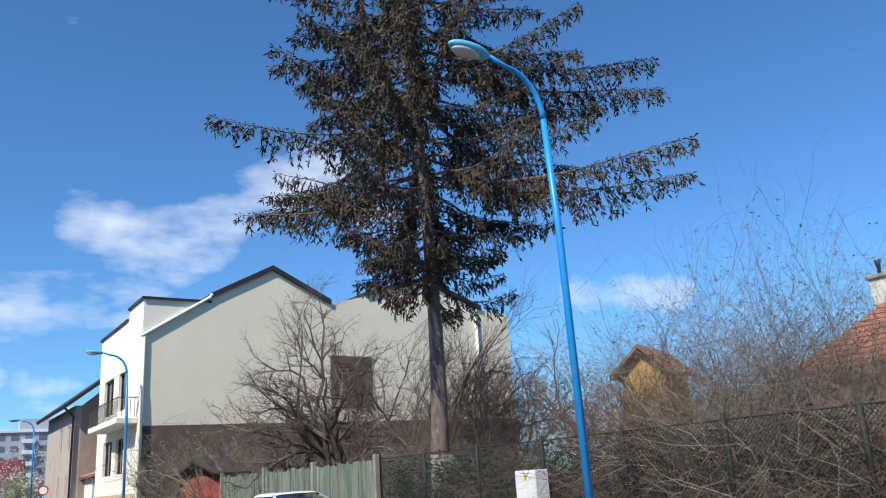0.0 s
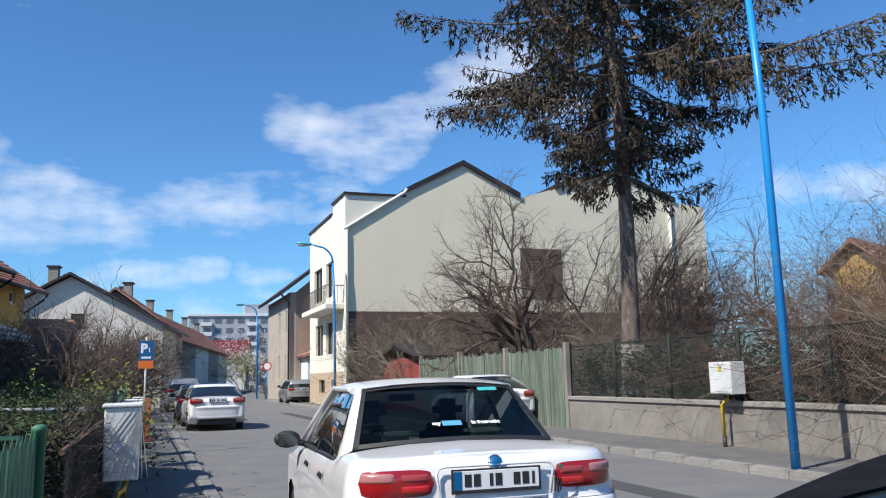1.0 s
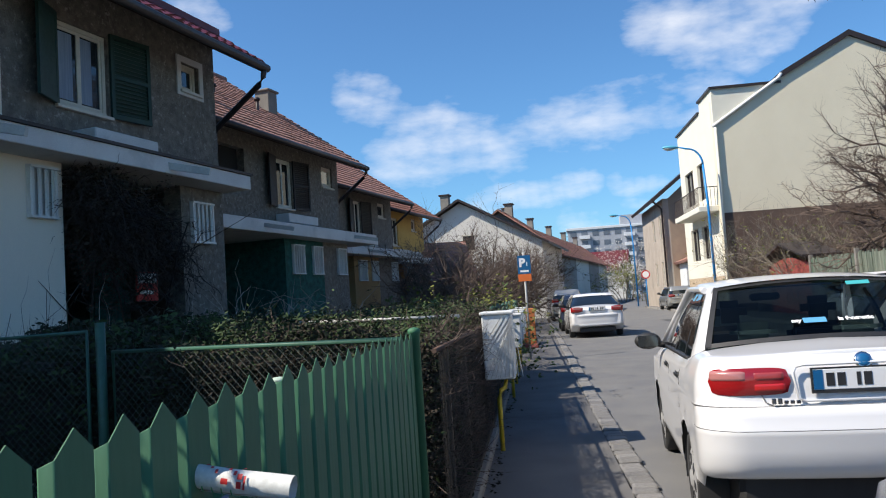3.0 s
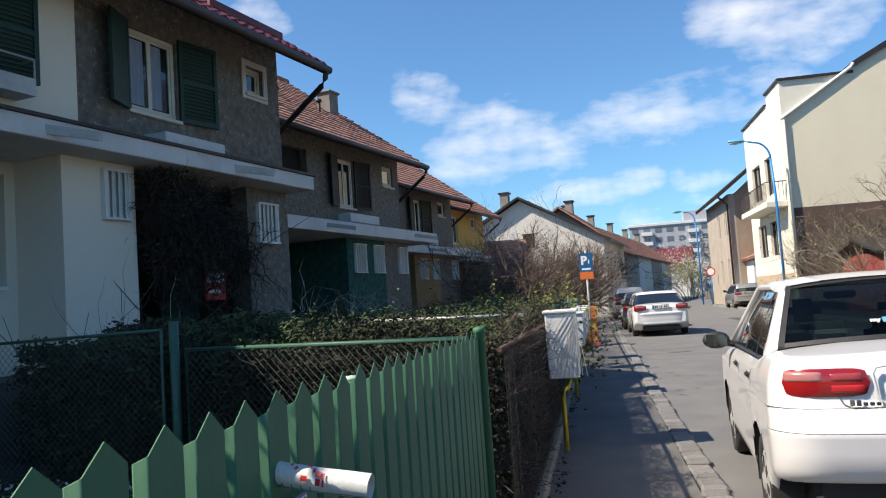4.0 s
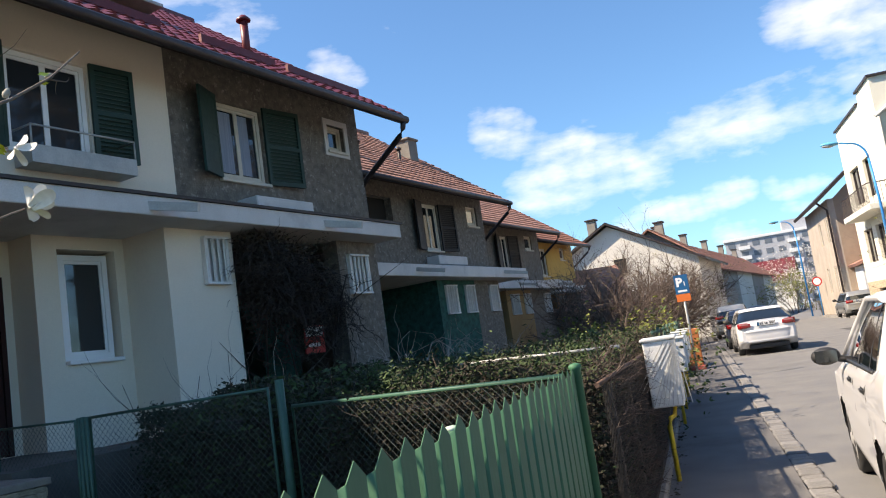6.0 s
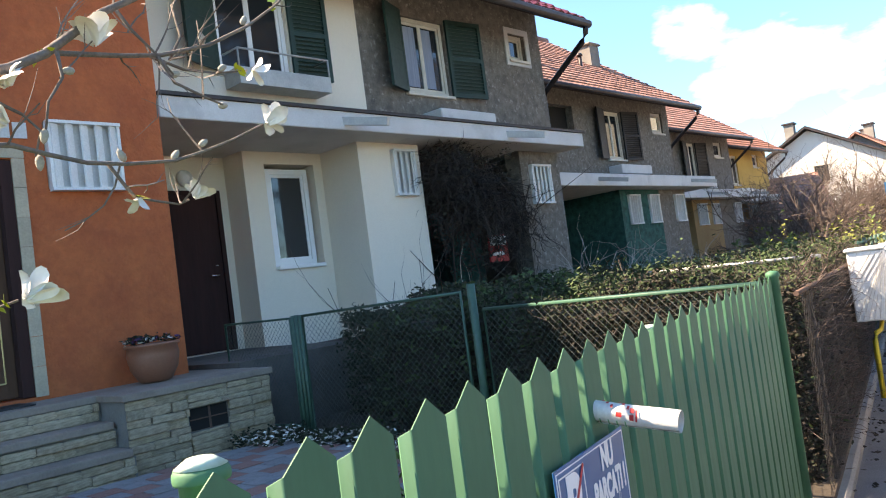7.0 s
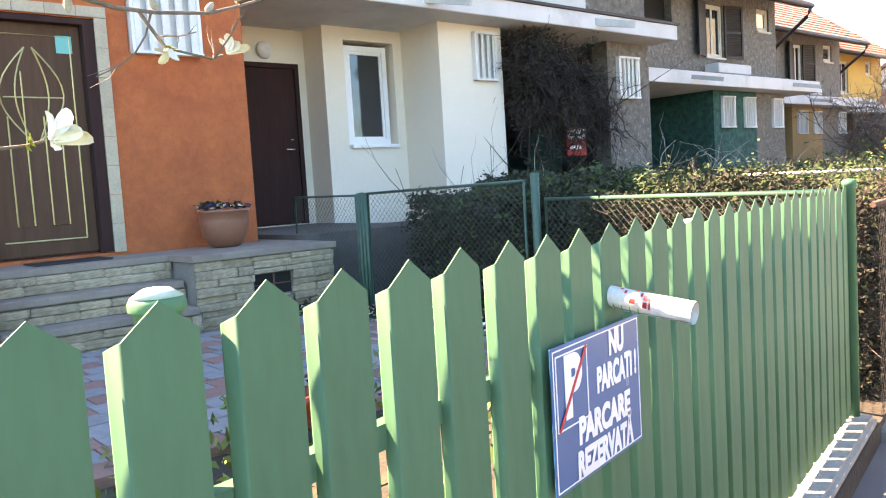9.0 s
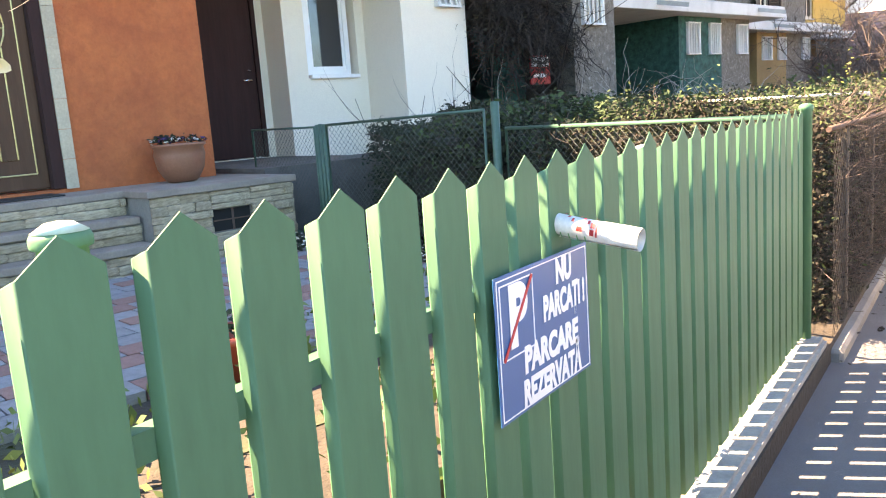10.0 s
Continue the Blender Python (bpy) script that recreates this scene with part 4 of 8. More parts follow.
def car(label, at, L, W, deck, green, axles, paint, r=0.29, style="sedan", detail=True, group="", lamp_z=0.86, glass=None, bumper=None, dirt=None):
    """A car with its tail at y = 0 and its nose at y = L. deck: rows (y, height) of the body under the glass; green: (rear base y, rear top y, front top y, front base y, roof z)."""
    c = thing("car", label, "car", group=group, at=at)
    half = W / 2
    glass = glass or M["car_glass"]

    def plan(y):
        return half * (1 - 0.06 * smooth(1 - y / 0.45) ** 2 - 0.16 * smooth((y - L + 0.7) / 0.7) ** 2)

    bm = bmesh.new()
    rings = []
    stations = {round(L * i / int(L / 0.07), 3) for i in range(int(L / 0.07) + 1)}
    for ya in axles:
        stations |= {round(ya + (r + 0.07) * math.cos(math.pi * k / 16), 3) for k in range(17)}
    for y in sorted(stations):
        w, zt = plan(y), curve(deck, y)
        arch = 0.0
        for ya in axles:
            d = abs(y - ya)
            if d <= r + 0.0701:
                arch = max(arch, r + math.sqrt(max((r + 0.07) ** 2 - d * d, 0)))
        under = 0.22 + 0.20 * smooth(1 - y / 0.5) + 0.06 * smooth((y - L + 0.3) / 0.3)
        low = max(under, arch)
        mid = max(0.52, low + 0.01)
        pts = [(0, zt), (w * 0.45, zt - 0.006), (w * 0.80, zt - 0.03), (w * 0.94, zt - 0.075), (w * 0.985, zt - 0.16), (w, max(zt - 0.30, mid + 0.02)), (w * 0.995, mid), (w * 0.975, low), (w * 0.70, low), (w * 0.68, under), (0, under)]
        rings.append([bm.verts.new((x, y, z)) for x, z in pts] + [bm.verts.new((-x, y, z)) for x, z in pts[-2:0:-1]])
    for a, b in zip(rings, rings[1:]):
        for k in range(len(a)):
            bm.faces.new((a[k], b[k], b[(k + 1) % len(a)], a[(k + 1) % len(a)])).smooth = True
    for ring, flip in ((rings[0], 1), (rings[-1], 0)):
        # rounded end caps
        cz = sum(v.co.z for v in ring) / len(ring)
        inner = [bm.verts.new((v.co.x * 0.9, v.co.y + (-0.05 if flip else 0.05), cz + (v.co.z - cz) * 0.86)) for v in ring]
        for k in range(len(ring)):
            q = (ring[k], ring[(k + 1) % len(ring)], inner[(k + 1) % len(ring)], inner[k])
            bm.faces.new(q if flip else q[::-1]).smooth = True
        bm.faces.new(inner if flip else inner[::-1])
    bmesh.ops.recalc_face_normals(bm, faces=bm.faces[:])
    body = part("body", bm, paint, c)
    # glass house
    y0, y1, y2, y3, zr = green

    def sect(y):
        """Half width and height of the roof line at y."""
        if y < y1:
            t = (y - y0) / (y1 - y0)
        elif y > y2:
            t = (y3 - y) / (y3 - y2)
        else:
            t = 1.0
        t = min(max(t, 0), 1)
        base = curve(deck, y) - 0.03
        top = base + (zr - base) * (1 - (1 - t) ** 1.22)
        return t, base, top

    bm = bmesh.new()
    rows = []
    m = 26
    for i in range(m + 1):
        y = y0 + (y3 - y0) * i / m
        t, base, top = sect(y)
        wb, wt = plan(y) * 0.95, plan(y) * (0.93 - 0.20 * t)
        rise = 0.035 * t
        pts = [(wb, base)] + [(wb + (wt - wb) * k / 4, base + (top - rise - base) * k / 4) for k in (1, 2, 3, 4)] + [(wt * 0.7, top - rise * 0.35), (0, top)]
        rows.append([bm.verts.new((x, y, z)) for x, z in pts] + [bm.verts.new((-x, y, z)) for x, z in pts[-2::-1]])
    for a, b in zip(rows, rows[1:]):
        for k in range(len(a) - 1):
            bm.faces.new((a[k], b[k], b[k + 1], a[k + 1])).smooth = True
    bm.normal_update()
    gl = part("glass_house", bm, glass, c, "tinted car windows")
    gl.visible_shadow = glass is not M["clear_glass"]

    def edge_strip(name, ys, side, k0, k1, material, grow=0.012):
        """A strip of the shell over the glass between heights k0 and k1 (0 to 1)."""
        b2 = bmesh.new()
        prev = None
        for y in ys:
            t, base, top = sect(y)
            wb, wt = plan(y) * 0.95 + grow, plan(y) * (0.93 - 0.20 * t) + grow
            pair = [b2.verts.new((side * (wb + (wt - wb) * k), y, base + (top - 0.035 * t - base) * k + (grow if k == 1 else 0))) for k in (k0, (k0 + k1) / 2, k1)]
            if prev:
                for j in (0, 1):
                    b2.faces.new((prev[j], prev[j + 1], pair[j + 1], pair[j])).smooth = True
            prev = pair
        return part(name, b2, material, c)

    lin = lambda a, b, k=10: [a + (b - a) * i / k for i in range(k + 1)]
    b2 = bmesh.new()
    prev = None
    for y in lin(y1 - 0.18, y2 + 0.1, 16):
        t, base, top = sect(y)
        wt = plan(y) * (0.93 - 0.20 * t) + 0.014
        row = [b2.verts.new((x, y, z)) for x, z in ((wt, top - 0.06), (wt * 0.95, top - 0.012), (wt * 0.7, top + 0.004), (0, top + 0.014), (-wt * 0.7, top + 0.004), (-wt * 0.95, top - 0.012), (-wt, top - 0.06))]
        if prev:
            for j in range(6):
                b2.faces.new((prev[j], prev[j + 1], row[j + 1], row[j])).smooth = True
        prev = row
    part("roof", b2, paint, c)
    if glass is M["clear_glass"]:
        # dark lining under the roof, inside the pillars and at the waist
        b2 = bmesh.new()
        prev = None
        for y in lin(y1 - 0.10, y2 + 0.06, 14):
            t, base, top = sect(y)
            wt = plan(y) * (0.93 - 0.20 * t) - 0.02
            row = [b2.verts.new((x, y, top - (0.06 if abs(x) == wt else 0.035))) for x in (wt, wt * 0.6, 0, -wt * 0.6, -wt)]
            if prev:
                for j in range(4):
                    b2.faces.new((prev[j], prev[j + 1], row[j + 1], row[j]))
            prev = row
        part("headlining", b2, M["black_plastic"], c)
        b2 = bmesh.new()
        prev = None
        for y in lin(y0 + 0.06, y3 - 0.08, 24):
            w, zz = plan(y) * 0.945, curve(deck, y) + 0.004
            row = [b2.verts.new(p) for p in ((w, y, zz - 0.03), (w * 0.8, y, zz + 0.004), (0, y, zz + 0.01), (-w * 0.8, y, zz + 0.004), (-w, y, zz - 0.03))]
            if prev:
                for j in range(4):
                    b2.faces.new((prev[j], prev[j + 1], row[j + 1], row[j]))
            prev = row
        part("cabin_trim", b2, M["black_plastic"], c)
        for s in (1, -1):
            edge_strip("pillar_trim", lin(y0 + 0.05, y1 - 0.08), s, 0, 1.0, M["black_plastic"], -0.012)
            b2 = bmesh.new()
            tube(b2, [(s * (plan(y) * (0.93 - 0.20 * sect(y)[0]) - 0.012), y, sect(y)[2] - 0.030 * sect(y)[0] + 0.006) for y in lin(y0 + 0.02, y1 - 0.16)], 0.017, n=6)
            part("glass_seal", b2, M["black_plastic"], c)
        b2 = bmesh.new()
        tube(b2, [(x * plan(y0) * 0.92, y0 + 0.035, curve(deck, y0) + 0.012 + 0.012 * (1 - x * x)) for x in lin(-1, 1)], 0.014, n=6)
        part("glass_seal", b2, M["black_plastic"], c)
    for s in (1, -1):
        edge_strip("rear_pillar", lin(y0, y1 - (0.08 if style == "sedan" else 0.0)), s, 0, 1.0, paint)
        edge_strip("front_pillar", lin(y2 + 0.02, y3), s, 0.86, 1.0, paint)
        edge_strip("roof_rail", lin(y1, y2), s, 0.88, 1.0, paint)
        ym = (y1 + y2) / 2 + 0.05
        edge_strip("door_pillar", lin(ym - 0.05, ym + 0.05, 2), s, 0, 0.9, M["black_plastic"], 0.006)
        edge_strip("belt_trim", lin(y0 + 0.25, y3 - 0.1, 20), s, 0.0, 0.07, M["black_plastic"], 0.016)
        # doors: shut lines and handles
        if detail:
            for yd in (ym - 0.02, y3 + 0.02, y0 + 0.42):
                b3 = bmesh.new()
                zt = curve(deck, yd)
                tube(b3, [(s * (plan(yd) * 0.987 + 0.001), yd, zt - 0.16), (s * (plan(yd) * 1.0 + 0.001), yd, zt - 0.30), (s * (plan(yd) + 0.001), yd, 0.55), (s * (plan(yd) * 0.98 + 0.001), yd, 0.3)], 0.004, n=4)
                part("door_gap", b3, M["black_plastic"], c)
            for yd in (ym - 0.16, ym + 0.92):
                hb = bbox(-0.016, -0.085, -0.018, 0.016, 0.085, 0.018, 0.012, 2)
                hp = part("door_handle", hb, M["black_plastic"], c)
                hp.matrix_basis = Matrix.Translation((s * (plan(yd) * 0.992 + 0.005), yd - 0.05, curve(deck, yd) - 0.20))
        # mirrors
        mb = bmesh.new()
        bmesh.ops.create_uvsphere(mb, u_segments=14, v_segments=9, radius=1)
        mp = part("mirror", mb, M["black_plastic"] if paint is not M["car_black"] else M["bright_cover"], c, "wing mirror")
        for p in mp.data.polygons:
            p.use_smooth = True
        yb = y3 - 0.38
        mp.matrix_basis = Matrix.Translation((s * (half + 0.10), yb, curve(deck, yb) + 0.10)) @ Matrix.Diagonal((0.125, 0.075, 0.082, 1))
        b3 = bmesh.new()
        tube(b3, [(s * half * 0.9, yb + 0.03, curve(deck, yb) + 0.02), (s * (half + 0.02), yb, curve(deck, yb) + 0.06)], 0.03)
        part("mirror_arm", b3, M["black_plastic"], c)
    # wheels
    for ya in axles:
        for s in (1, -1):
            wbm = bmesh.new()
            prof = [(r * 0.62, -0.09), (r * 0.92, -0.10), (r, -0.07), (r, 0.07), (r * 0.92, 0.10), (r * 0.66, 0.095), (r * 0.62, 0.07)]
            lathe(wbm, prof, (0, 0, 0), 24)
            wheel = part("wheel", wbm, M["rubber"], c, "black tyre with silver wheel cover")
            wheel.matrix_basis = Matrix.Translation((s * (half - 0.10), ya, r)) @ Matrix.Rotation(radians(90 * s), 4, "Y")
            rb = bmesh.new()
            lathe(rb, [(r * 0.64, 0.06), (r * 0.63, 0.085), (r * 0.5, 0.09), (r * 0.18, 0.075), (r * 0.14, 0.09), (0.01, 0.09)], (0, 0, 0), 24)
            part("wheel_cover", rb, M["rim"], wheel)
            vb = bmesh.new()
            for k in range(9):
                a = 2 * math.pi * k / 9
                box(vb, r * 0.30, -0.017, 0.0835, r * 0.52, 0.017, 0.0915, Matrix.Rotation(a, 4, "Z"))
            part("wheel_slot", vb, M["black_plastic"], wheel)
    # tail
    def skin(q):
        return curve([(0, -0.055), (0.83, -0.055), (0.94, -0.006), (0.98, 0.08)], q)

    zb = curve(deck, 0.02)
    b3 = bmesh.new()
    pr = []
    reach = axles[0] - r - 0.05
    for i in range(41):
        a = math.pi * i / 40
        cx = math.copysign(abs(math.cos(a)) ** 0.46, math.cos(a))
        cy = math.sin(a) ** 0.46 if 0 < i < 40 else 0.0
        pr.append([b3.verts.new((cx * (half - 0.012 + o), reach - cy * (reach + 0.085 + o), z + 0.012 * cy)) for o, z in ((-0.10, 0.80), (-0.03, 0.797), (0.0, 0.785), (0.018, 0.765), (0.020, 0.715), (0.012, 0.705), (0.012, 0.60), (0.004, 0.50), (-0.006, 0.455), (-0.002, 0.445), (-0.012, 0.405), (-0.03, 0.385), (-0.16, 0.375))])
    for a, b in zip(pr, pr[1:]):
        for j in range(12):
            b3.faces.new((a[j], a[j + 1], b[j + 1], b[j])).smooth = True
    bmesh.ops.recalc_face_normals(b3, faces=b3.faces[:])
    part("bumper", b3, bumper or paint, c, "rear bumper")
    for s in (1, -1):
        lb = bmesh.new()
        cols = []
        for i in range(9):
            x = half * (0.52 + 0.435 * i / 8)
            y = skin(x / half) - 0.008
            h = 0.085 * (0.72 + 0.28 * smooth(i / 3))
            cols.append([lb.verts.new((s * x, y, lamp_z + dz)) for dz in (-h, -h * 0.2, h * 0.25, h)])
        for a, b in zip(cols, cols[1:]):
            for j in range(3):
                q = (a[j], b[j], b[j + 1], a[j + 1])
                lb.faces.new(q if s > 0 else q[::-1]).smooth = True
        geo = bmesh.ops.extrude_face_region(lb, geom=lb.faces[:])["geom"]
        for v in geo:
            if isinstance(v, bmesh.types.BMVert):
                v.co.y -= 0.022
        bmesh.ops.recalc_face_normals(lb, faces=lb.faces[:])
        tl = part("tail_lamp", lb, M["tail_red"], c, "red tail lamp with clear upper band")
        cb = bmesh.new()
        cols = []
        for i in range(1, 8):
            x = half * (0.54 + 0.40 * i / 8)
            y = skin(x / half) - 0.034
            cols.append([cb.verts.new((s * x, y, lamp_z + dz)) for dz in (0.018, 0.064)])
        for a, b in zip(cols, cols[1:]):
            q = (a[0], b[0], b[1], a[1])
            cb.faces.new(q if s > 0 else q[::-1])
        part("lamp_band", cb, M["tail_pink"], tl)
    plz = lamp_z + 0.012
    pl = part("number_plate", bbox(-0.26, -0.088, plz - 0.055, 0.26, -0.075, plz + 0.055, 0.004), M["plate_white"], c, "white plate in a black frame")
    part("plate_frame", boxes((-0.275, -0.086, plz - 0.07, 0.275, -0.07, plz - 0.055), (-0.275, -0.086, plz + 0.055, 0.275, -0.07, plz + 0.066), (-0.275, -0.086, plz - 0.055, -0.26, -0.07, plz + 0.055), (0.26, -0.086, plz - 0.055, 0.275, -0.07, plz + 0.055)), M["black_plastic"], pl)
    part("plate_band", boxes((-0.259, -0.0905, plz - 0.052, -0.215, -0.088, plz + 0.052)), M["sign_blue"], pl)
    for a, b in ((-0.195, -0.155), (-0.14, -0.10), (-0.045, -0.02), (0.0, 0.04), (0.10, 0.14), (0.155, 0.195), (0.215, 0.235)):
        part("plate_mark", boxes((a, -0.0905, plz - 0.034, b, -0.088, plz + 0.034)), M["black_plastic"], pl)
    # trunk shut line and underside
    part("underbody", bbox(-half * 0.66, 0.05, 0.20, half * 0.66, L - 0.1, 0.34, 0.02), M["black_plastic"], c)
    # head lamps
    for s in (1, -1):
        hb = bbox(-0.17, -0.03, -0.07, 0.17, 0.05, 0.07, 0.03, 2)
        hl = part("head_lamp", hb, M["chrome"], c)
        hl.matrix_basis = Matrix.Translation((s * half * 0.52, L - 0.13, 0.62))
    return c


def text_mesh(name, body, size, m, material, parent, squeeze=1.0, shear=0.0):
    cu = bpy.data.curves.new(name, "FONT")
    cu.body, cu.size, cu.shear, cu.align_x, cu.align_y, cu.extrude, cu.offset = body, size, shear, "CENTER", "CENTER", 0.0004, size * 0.052
    ob = bpy.data.objects.new(name, cu)
    me = bpy.data.meshes.new_from_object(ob)
    bpy.data.objects.remove(ob)
    me.materials.clear()
    me.materials.append(material)
    ob = new(name, me)
    ob.parent = parent
    ob.matrix_basis = m @ Matrix.Diagonal((squeeze, 1, 1, 1))
    return ob


def patch(a, b, rows=6, bulge=0.0, out=(0, 0, 1)):
    """A sheet between two edges of equally many points, swelling towards out."""
    bm = bmesh.new()
    grid = []
    for i in range(rows + 1):
        t = i / rows
        line = []
        for j, (p, q) in enumerate(zip(a, b)):
            e = j / (len(a) - 1)
            line.append(bm.verts.new(Vector(p).lerp(Vector(q), t) + Vector(out) * bulge * math.sin(math.pi * t) * (0.4 + 0.6 * math.sin(math.pi * e))))
        grid.append(line)
    for r0, r1 in zip(grid, grid[1:]):
        for j in range(len(a) - 1):
            bm.faces.new((r0[j], r0[j + 1], r1[j + 1], r1[j])).smooth = True
    return bm


def saloon(label, at):
    """A four-door saloon: tail at y = 0, nose at y = 4.18."""
    c = thing("car", label, "car", at=at)
    paint, black, L, R, RN = M["car_white"], M["black_plastic"], 4.18, 0.24, 0.45
    axles, rad = (0.90, 3.36), 0.30
    belt = [(0.0, 1.105), (0.10, 1.125), (0.62, 1.12), (0.95, 1.07), (1.4, 1.045), (2.9, 1.0), (3.2, 0.985), (3.8, 0.87), (4.18, 0.70)]
    crown = [(0.0, 0.012), (0.10, 0.022), (0.6, 0.055), (1.0, 0.05), (3.0, 0.04), (4.18, 0.03)]
    under = [(0.0, 0.475), (0.35, 0.44), (0.62, 0.29), (3.4, 0.27), (4.0, 0.30), (4.18, 0.34)]
    # rows: share of the height, tail setback, half width
    low = [(0.0, 0.05, 0.80), (0.05, 0.008, 0.835), (0.14, -0.004, 0.846), (0.20, -0.02, 0.85), (0.42, -0.036, 0.853), (0.62, -0.046, 0.857), (0.68, -0.050, 0.858), (0.72, -0.042, 0.856), (0.86, -0.030, 0.853), (0.97, -0.016, 0.850), (1.0, 0.0, 0.848)]
    high = [(0.03, 0.026, 0.846), (0.2, 0.028, 0.845), (0.45, 0.032, 0.838), (0.68, 0.040, 0.824), (0.85, 0.052, 0.806), (0.95, 0.070, 0.788), (1.0, 0.095, 0.765)]

    def edge(s, w):
        """A point of the half plan at arc length s from the tail's middle."""
        k = w - R
        if s < k:
            x, y = s, 0.0
        elif s < k + R * math.pi / 2:
            a = (s - k) / R
            x, y = k + R * math.sin(a), R * (1 - math.cos(a))
        else:
            x, y = w, R + s - k - R * math.pi / 2
        return x, y + 0.055 * min(x / w, 1) ** 2 * smooth((0.5 - y) / 0.5)

    def column(q, w):
        """Half plan by share q: 0 to 1 the tail, 1 to 2 the side, 2 to 3 the nose."""
        k = w - R
        if q <= 1:
            return edge(q * (k + R * math.pi / 2), w)
        if q <= 2:
            return w, R + (q - 1) * (L - R - RN) + 0.055 * smooth((0.5 - R) / 0.5) * (2 - q) ** 6
        a = (q - 2) * math.pi / 2
        x = (w - RN) * (1 - smooth((q - 2.45) / 0.55)) + RN * math.cos(a) if q > 2.45 else w - RN + RN * math.cos(a)
        return max(x, 0.0), L - RN + RN * math.sin(a) * (1 - 0.10 * (x / w) ** 2)

    qs = [i / 18 for i in range(19)] + [1 + i / 70 for i in range(1, 71)] + [2 + i / 14 for i in range(1, 15)]
    n = len(qs)

    def spot(q, row):
        j, upper = row
        f, dy, w = (high if upper else low)[j]
        x, y = column(q, w)
        y += dy * smooth((0.8 - y) / 0.8)
        z0 = curve(under, y)
        z = 0.86 + (curve(belt, y) - 0.86) * f if upper else z0 + (0.86 - z0) * f
        return Vector((x, y, z))

    bm = bmesh.new()
    rows = [(j, 0) for j in range(len(low))] + [(j, 1) for j in range(len(high))]
    grid = []
    for row in rows:
        right = [spot(q, row) for q in qs]
        for p in right:
            for ya in axles:
                d = Vector((0, p.y - ya, p.z - rad))
                if abs(d.length - rad - 0.07) < 0.035 and p.z > 0.1:
                    d = d.normalized() * (rad + 0.07)
                    p.y, p.z = ya + d.y, rad + d.z
        grid.append([[bm.verts.new(p) for p in right], [bm.verts.new((-p.x, p.y, p.z)) for p in right]])
    for (r0, l0), (r1, l1) in zip(grid, grid[1:]):
        for a, b, flip in ((r0, r1, 0), (l0, l1, 1)):
            for i in range(n - 1):
                mid = (a[i].co + a[i + 1].co + b[i].co + b[i + 1].co) / 4
                if any(math.hypot(mid.y - ya, mid.z - rad) < rad + 0.07 for ya in axles) and abs(mid.x) > 0.6:
                    continue
                f = (a[i], a[i + 1], b[i + 1], b[i])
                bm.faces.new(f[::-1] if flip else f).smooth = True
    top_r, top_l = grid[-1]
    prev = None
    for a, b in zip(top_r, top_l):
        cz = curve(crown, a.co.y)
        line = [a] + [bm.verts.new((a.co.x * k, a.co.y, a.co.z + cz * (1 - k ** 2) ** 0.8 * min(1, a.co.x * 4))) for k in (0.94, 0.8, 0.5, 0, -0.5, -0.8, -0.94)] + [b]
        if prev:
            for j in range(8):
                bm.faces.new((prev[j], line[j], line[j + 1], prev[j + 1])).smooth = True
        prev = line
    bmesh.ops.remove_doubles(bm, verts=bm.verts[:], dist=0.0008)
    bmesh.ops.recalc_face_normals(bm, faces=bm.faces[:])
    part("body", bm, paint, c)
    part("underbody", bbox(-0.66, 0.12, 0.22, 0.66, L - 0.15, 0.52, 0.03), black, c)

    # glass house
    def lin(a, b, k):
        return [a + (b - a) * i / k for i in range(k + 1)]

    def arc(w, y, bow, z, sag, k=14):
        return [(w * u, y + bow * u * u, z - sag * u * u) for u in lin(-1, 1, k)]

    rear0, rear1 = arc(0.70, 0.66, 0.17, 1.165, 0.045), arc(0.555, 1.20, 0.06, 1.535, 0.035)
    screen0, screen1 = arc(0.72, 3.18, -0.22, 1.03, 0.02), arc(0.55, 2.36, -0.10, 1.535, 0.035)
    glass = part("rear_window", patch(rear0, rear1, 10, 0.035, (0, -0.6, 0.8)), M["clear_glass"], c, "clear rear window with a black edge")
    glass.visible_shadow = False
    for e, s in ((0.0, 0.055), (0.93, 1.0)):
        fr = bmesh.new()
        lo = [Vector(p).lerp(Vector(q), e) for p, q in zip(rear0, rear1)]
        hi = [Vector(p).lerp(Vector(q), s) for p, q in zip(rear0, rear1)]
        for i in range(14):
            fr.faces.new([fr.verts.new(v + Vector((0, -0.006 - 0.02 * math.sin(math.pi * t), 0.008 + 0.027 * math.sin(math.pi * t)))) for v, t in ((lo[i], e), (lo[i + 1], e), (hi[i + 1], s), (hi[i], s))])
        bmesh.ops.remove_doubles(fr, verts=fr.verts[:], dist=0.0005)
        part("glass_edge", fr, black, glass, "black ceramic edge")
    for sgn in (0, 14):
        e2 = patch([Vector(rear0[sgn]).lerp(Vector(rear0[7]), k) + Vector((0, -0.012, 0.016)) for k in (0.0, 0.055)], [Vector(rear1[sgn]).lerp(Vector(rear1[7]), k) + Vector((0, -0.012, 0.016)) for k in (0.0, 0.055)], 8, 0.028, (0, -0.6, 0.8))
        part("glass_edge", e2, black, glass)
    ws = part("windscreen", patch(screen0, screen1, 8, 0.03, (0, 0.6, 0.8)), M["clear_glass"], c, "clear windscreen")
    ws.visible_shadow = False
    rf = bmesh.new()
    prev = None
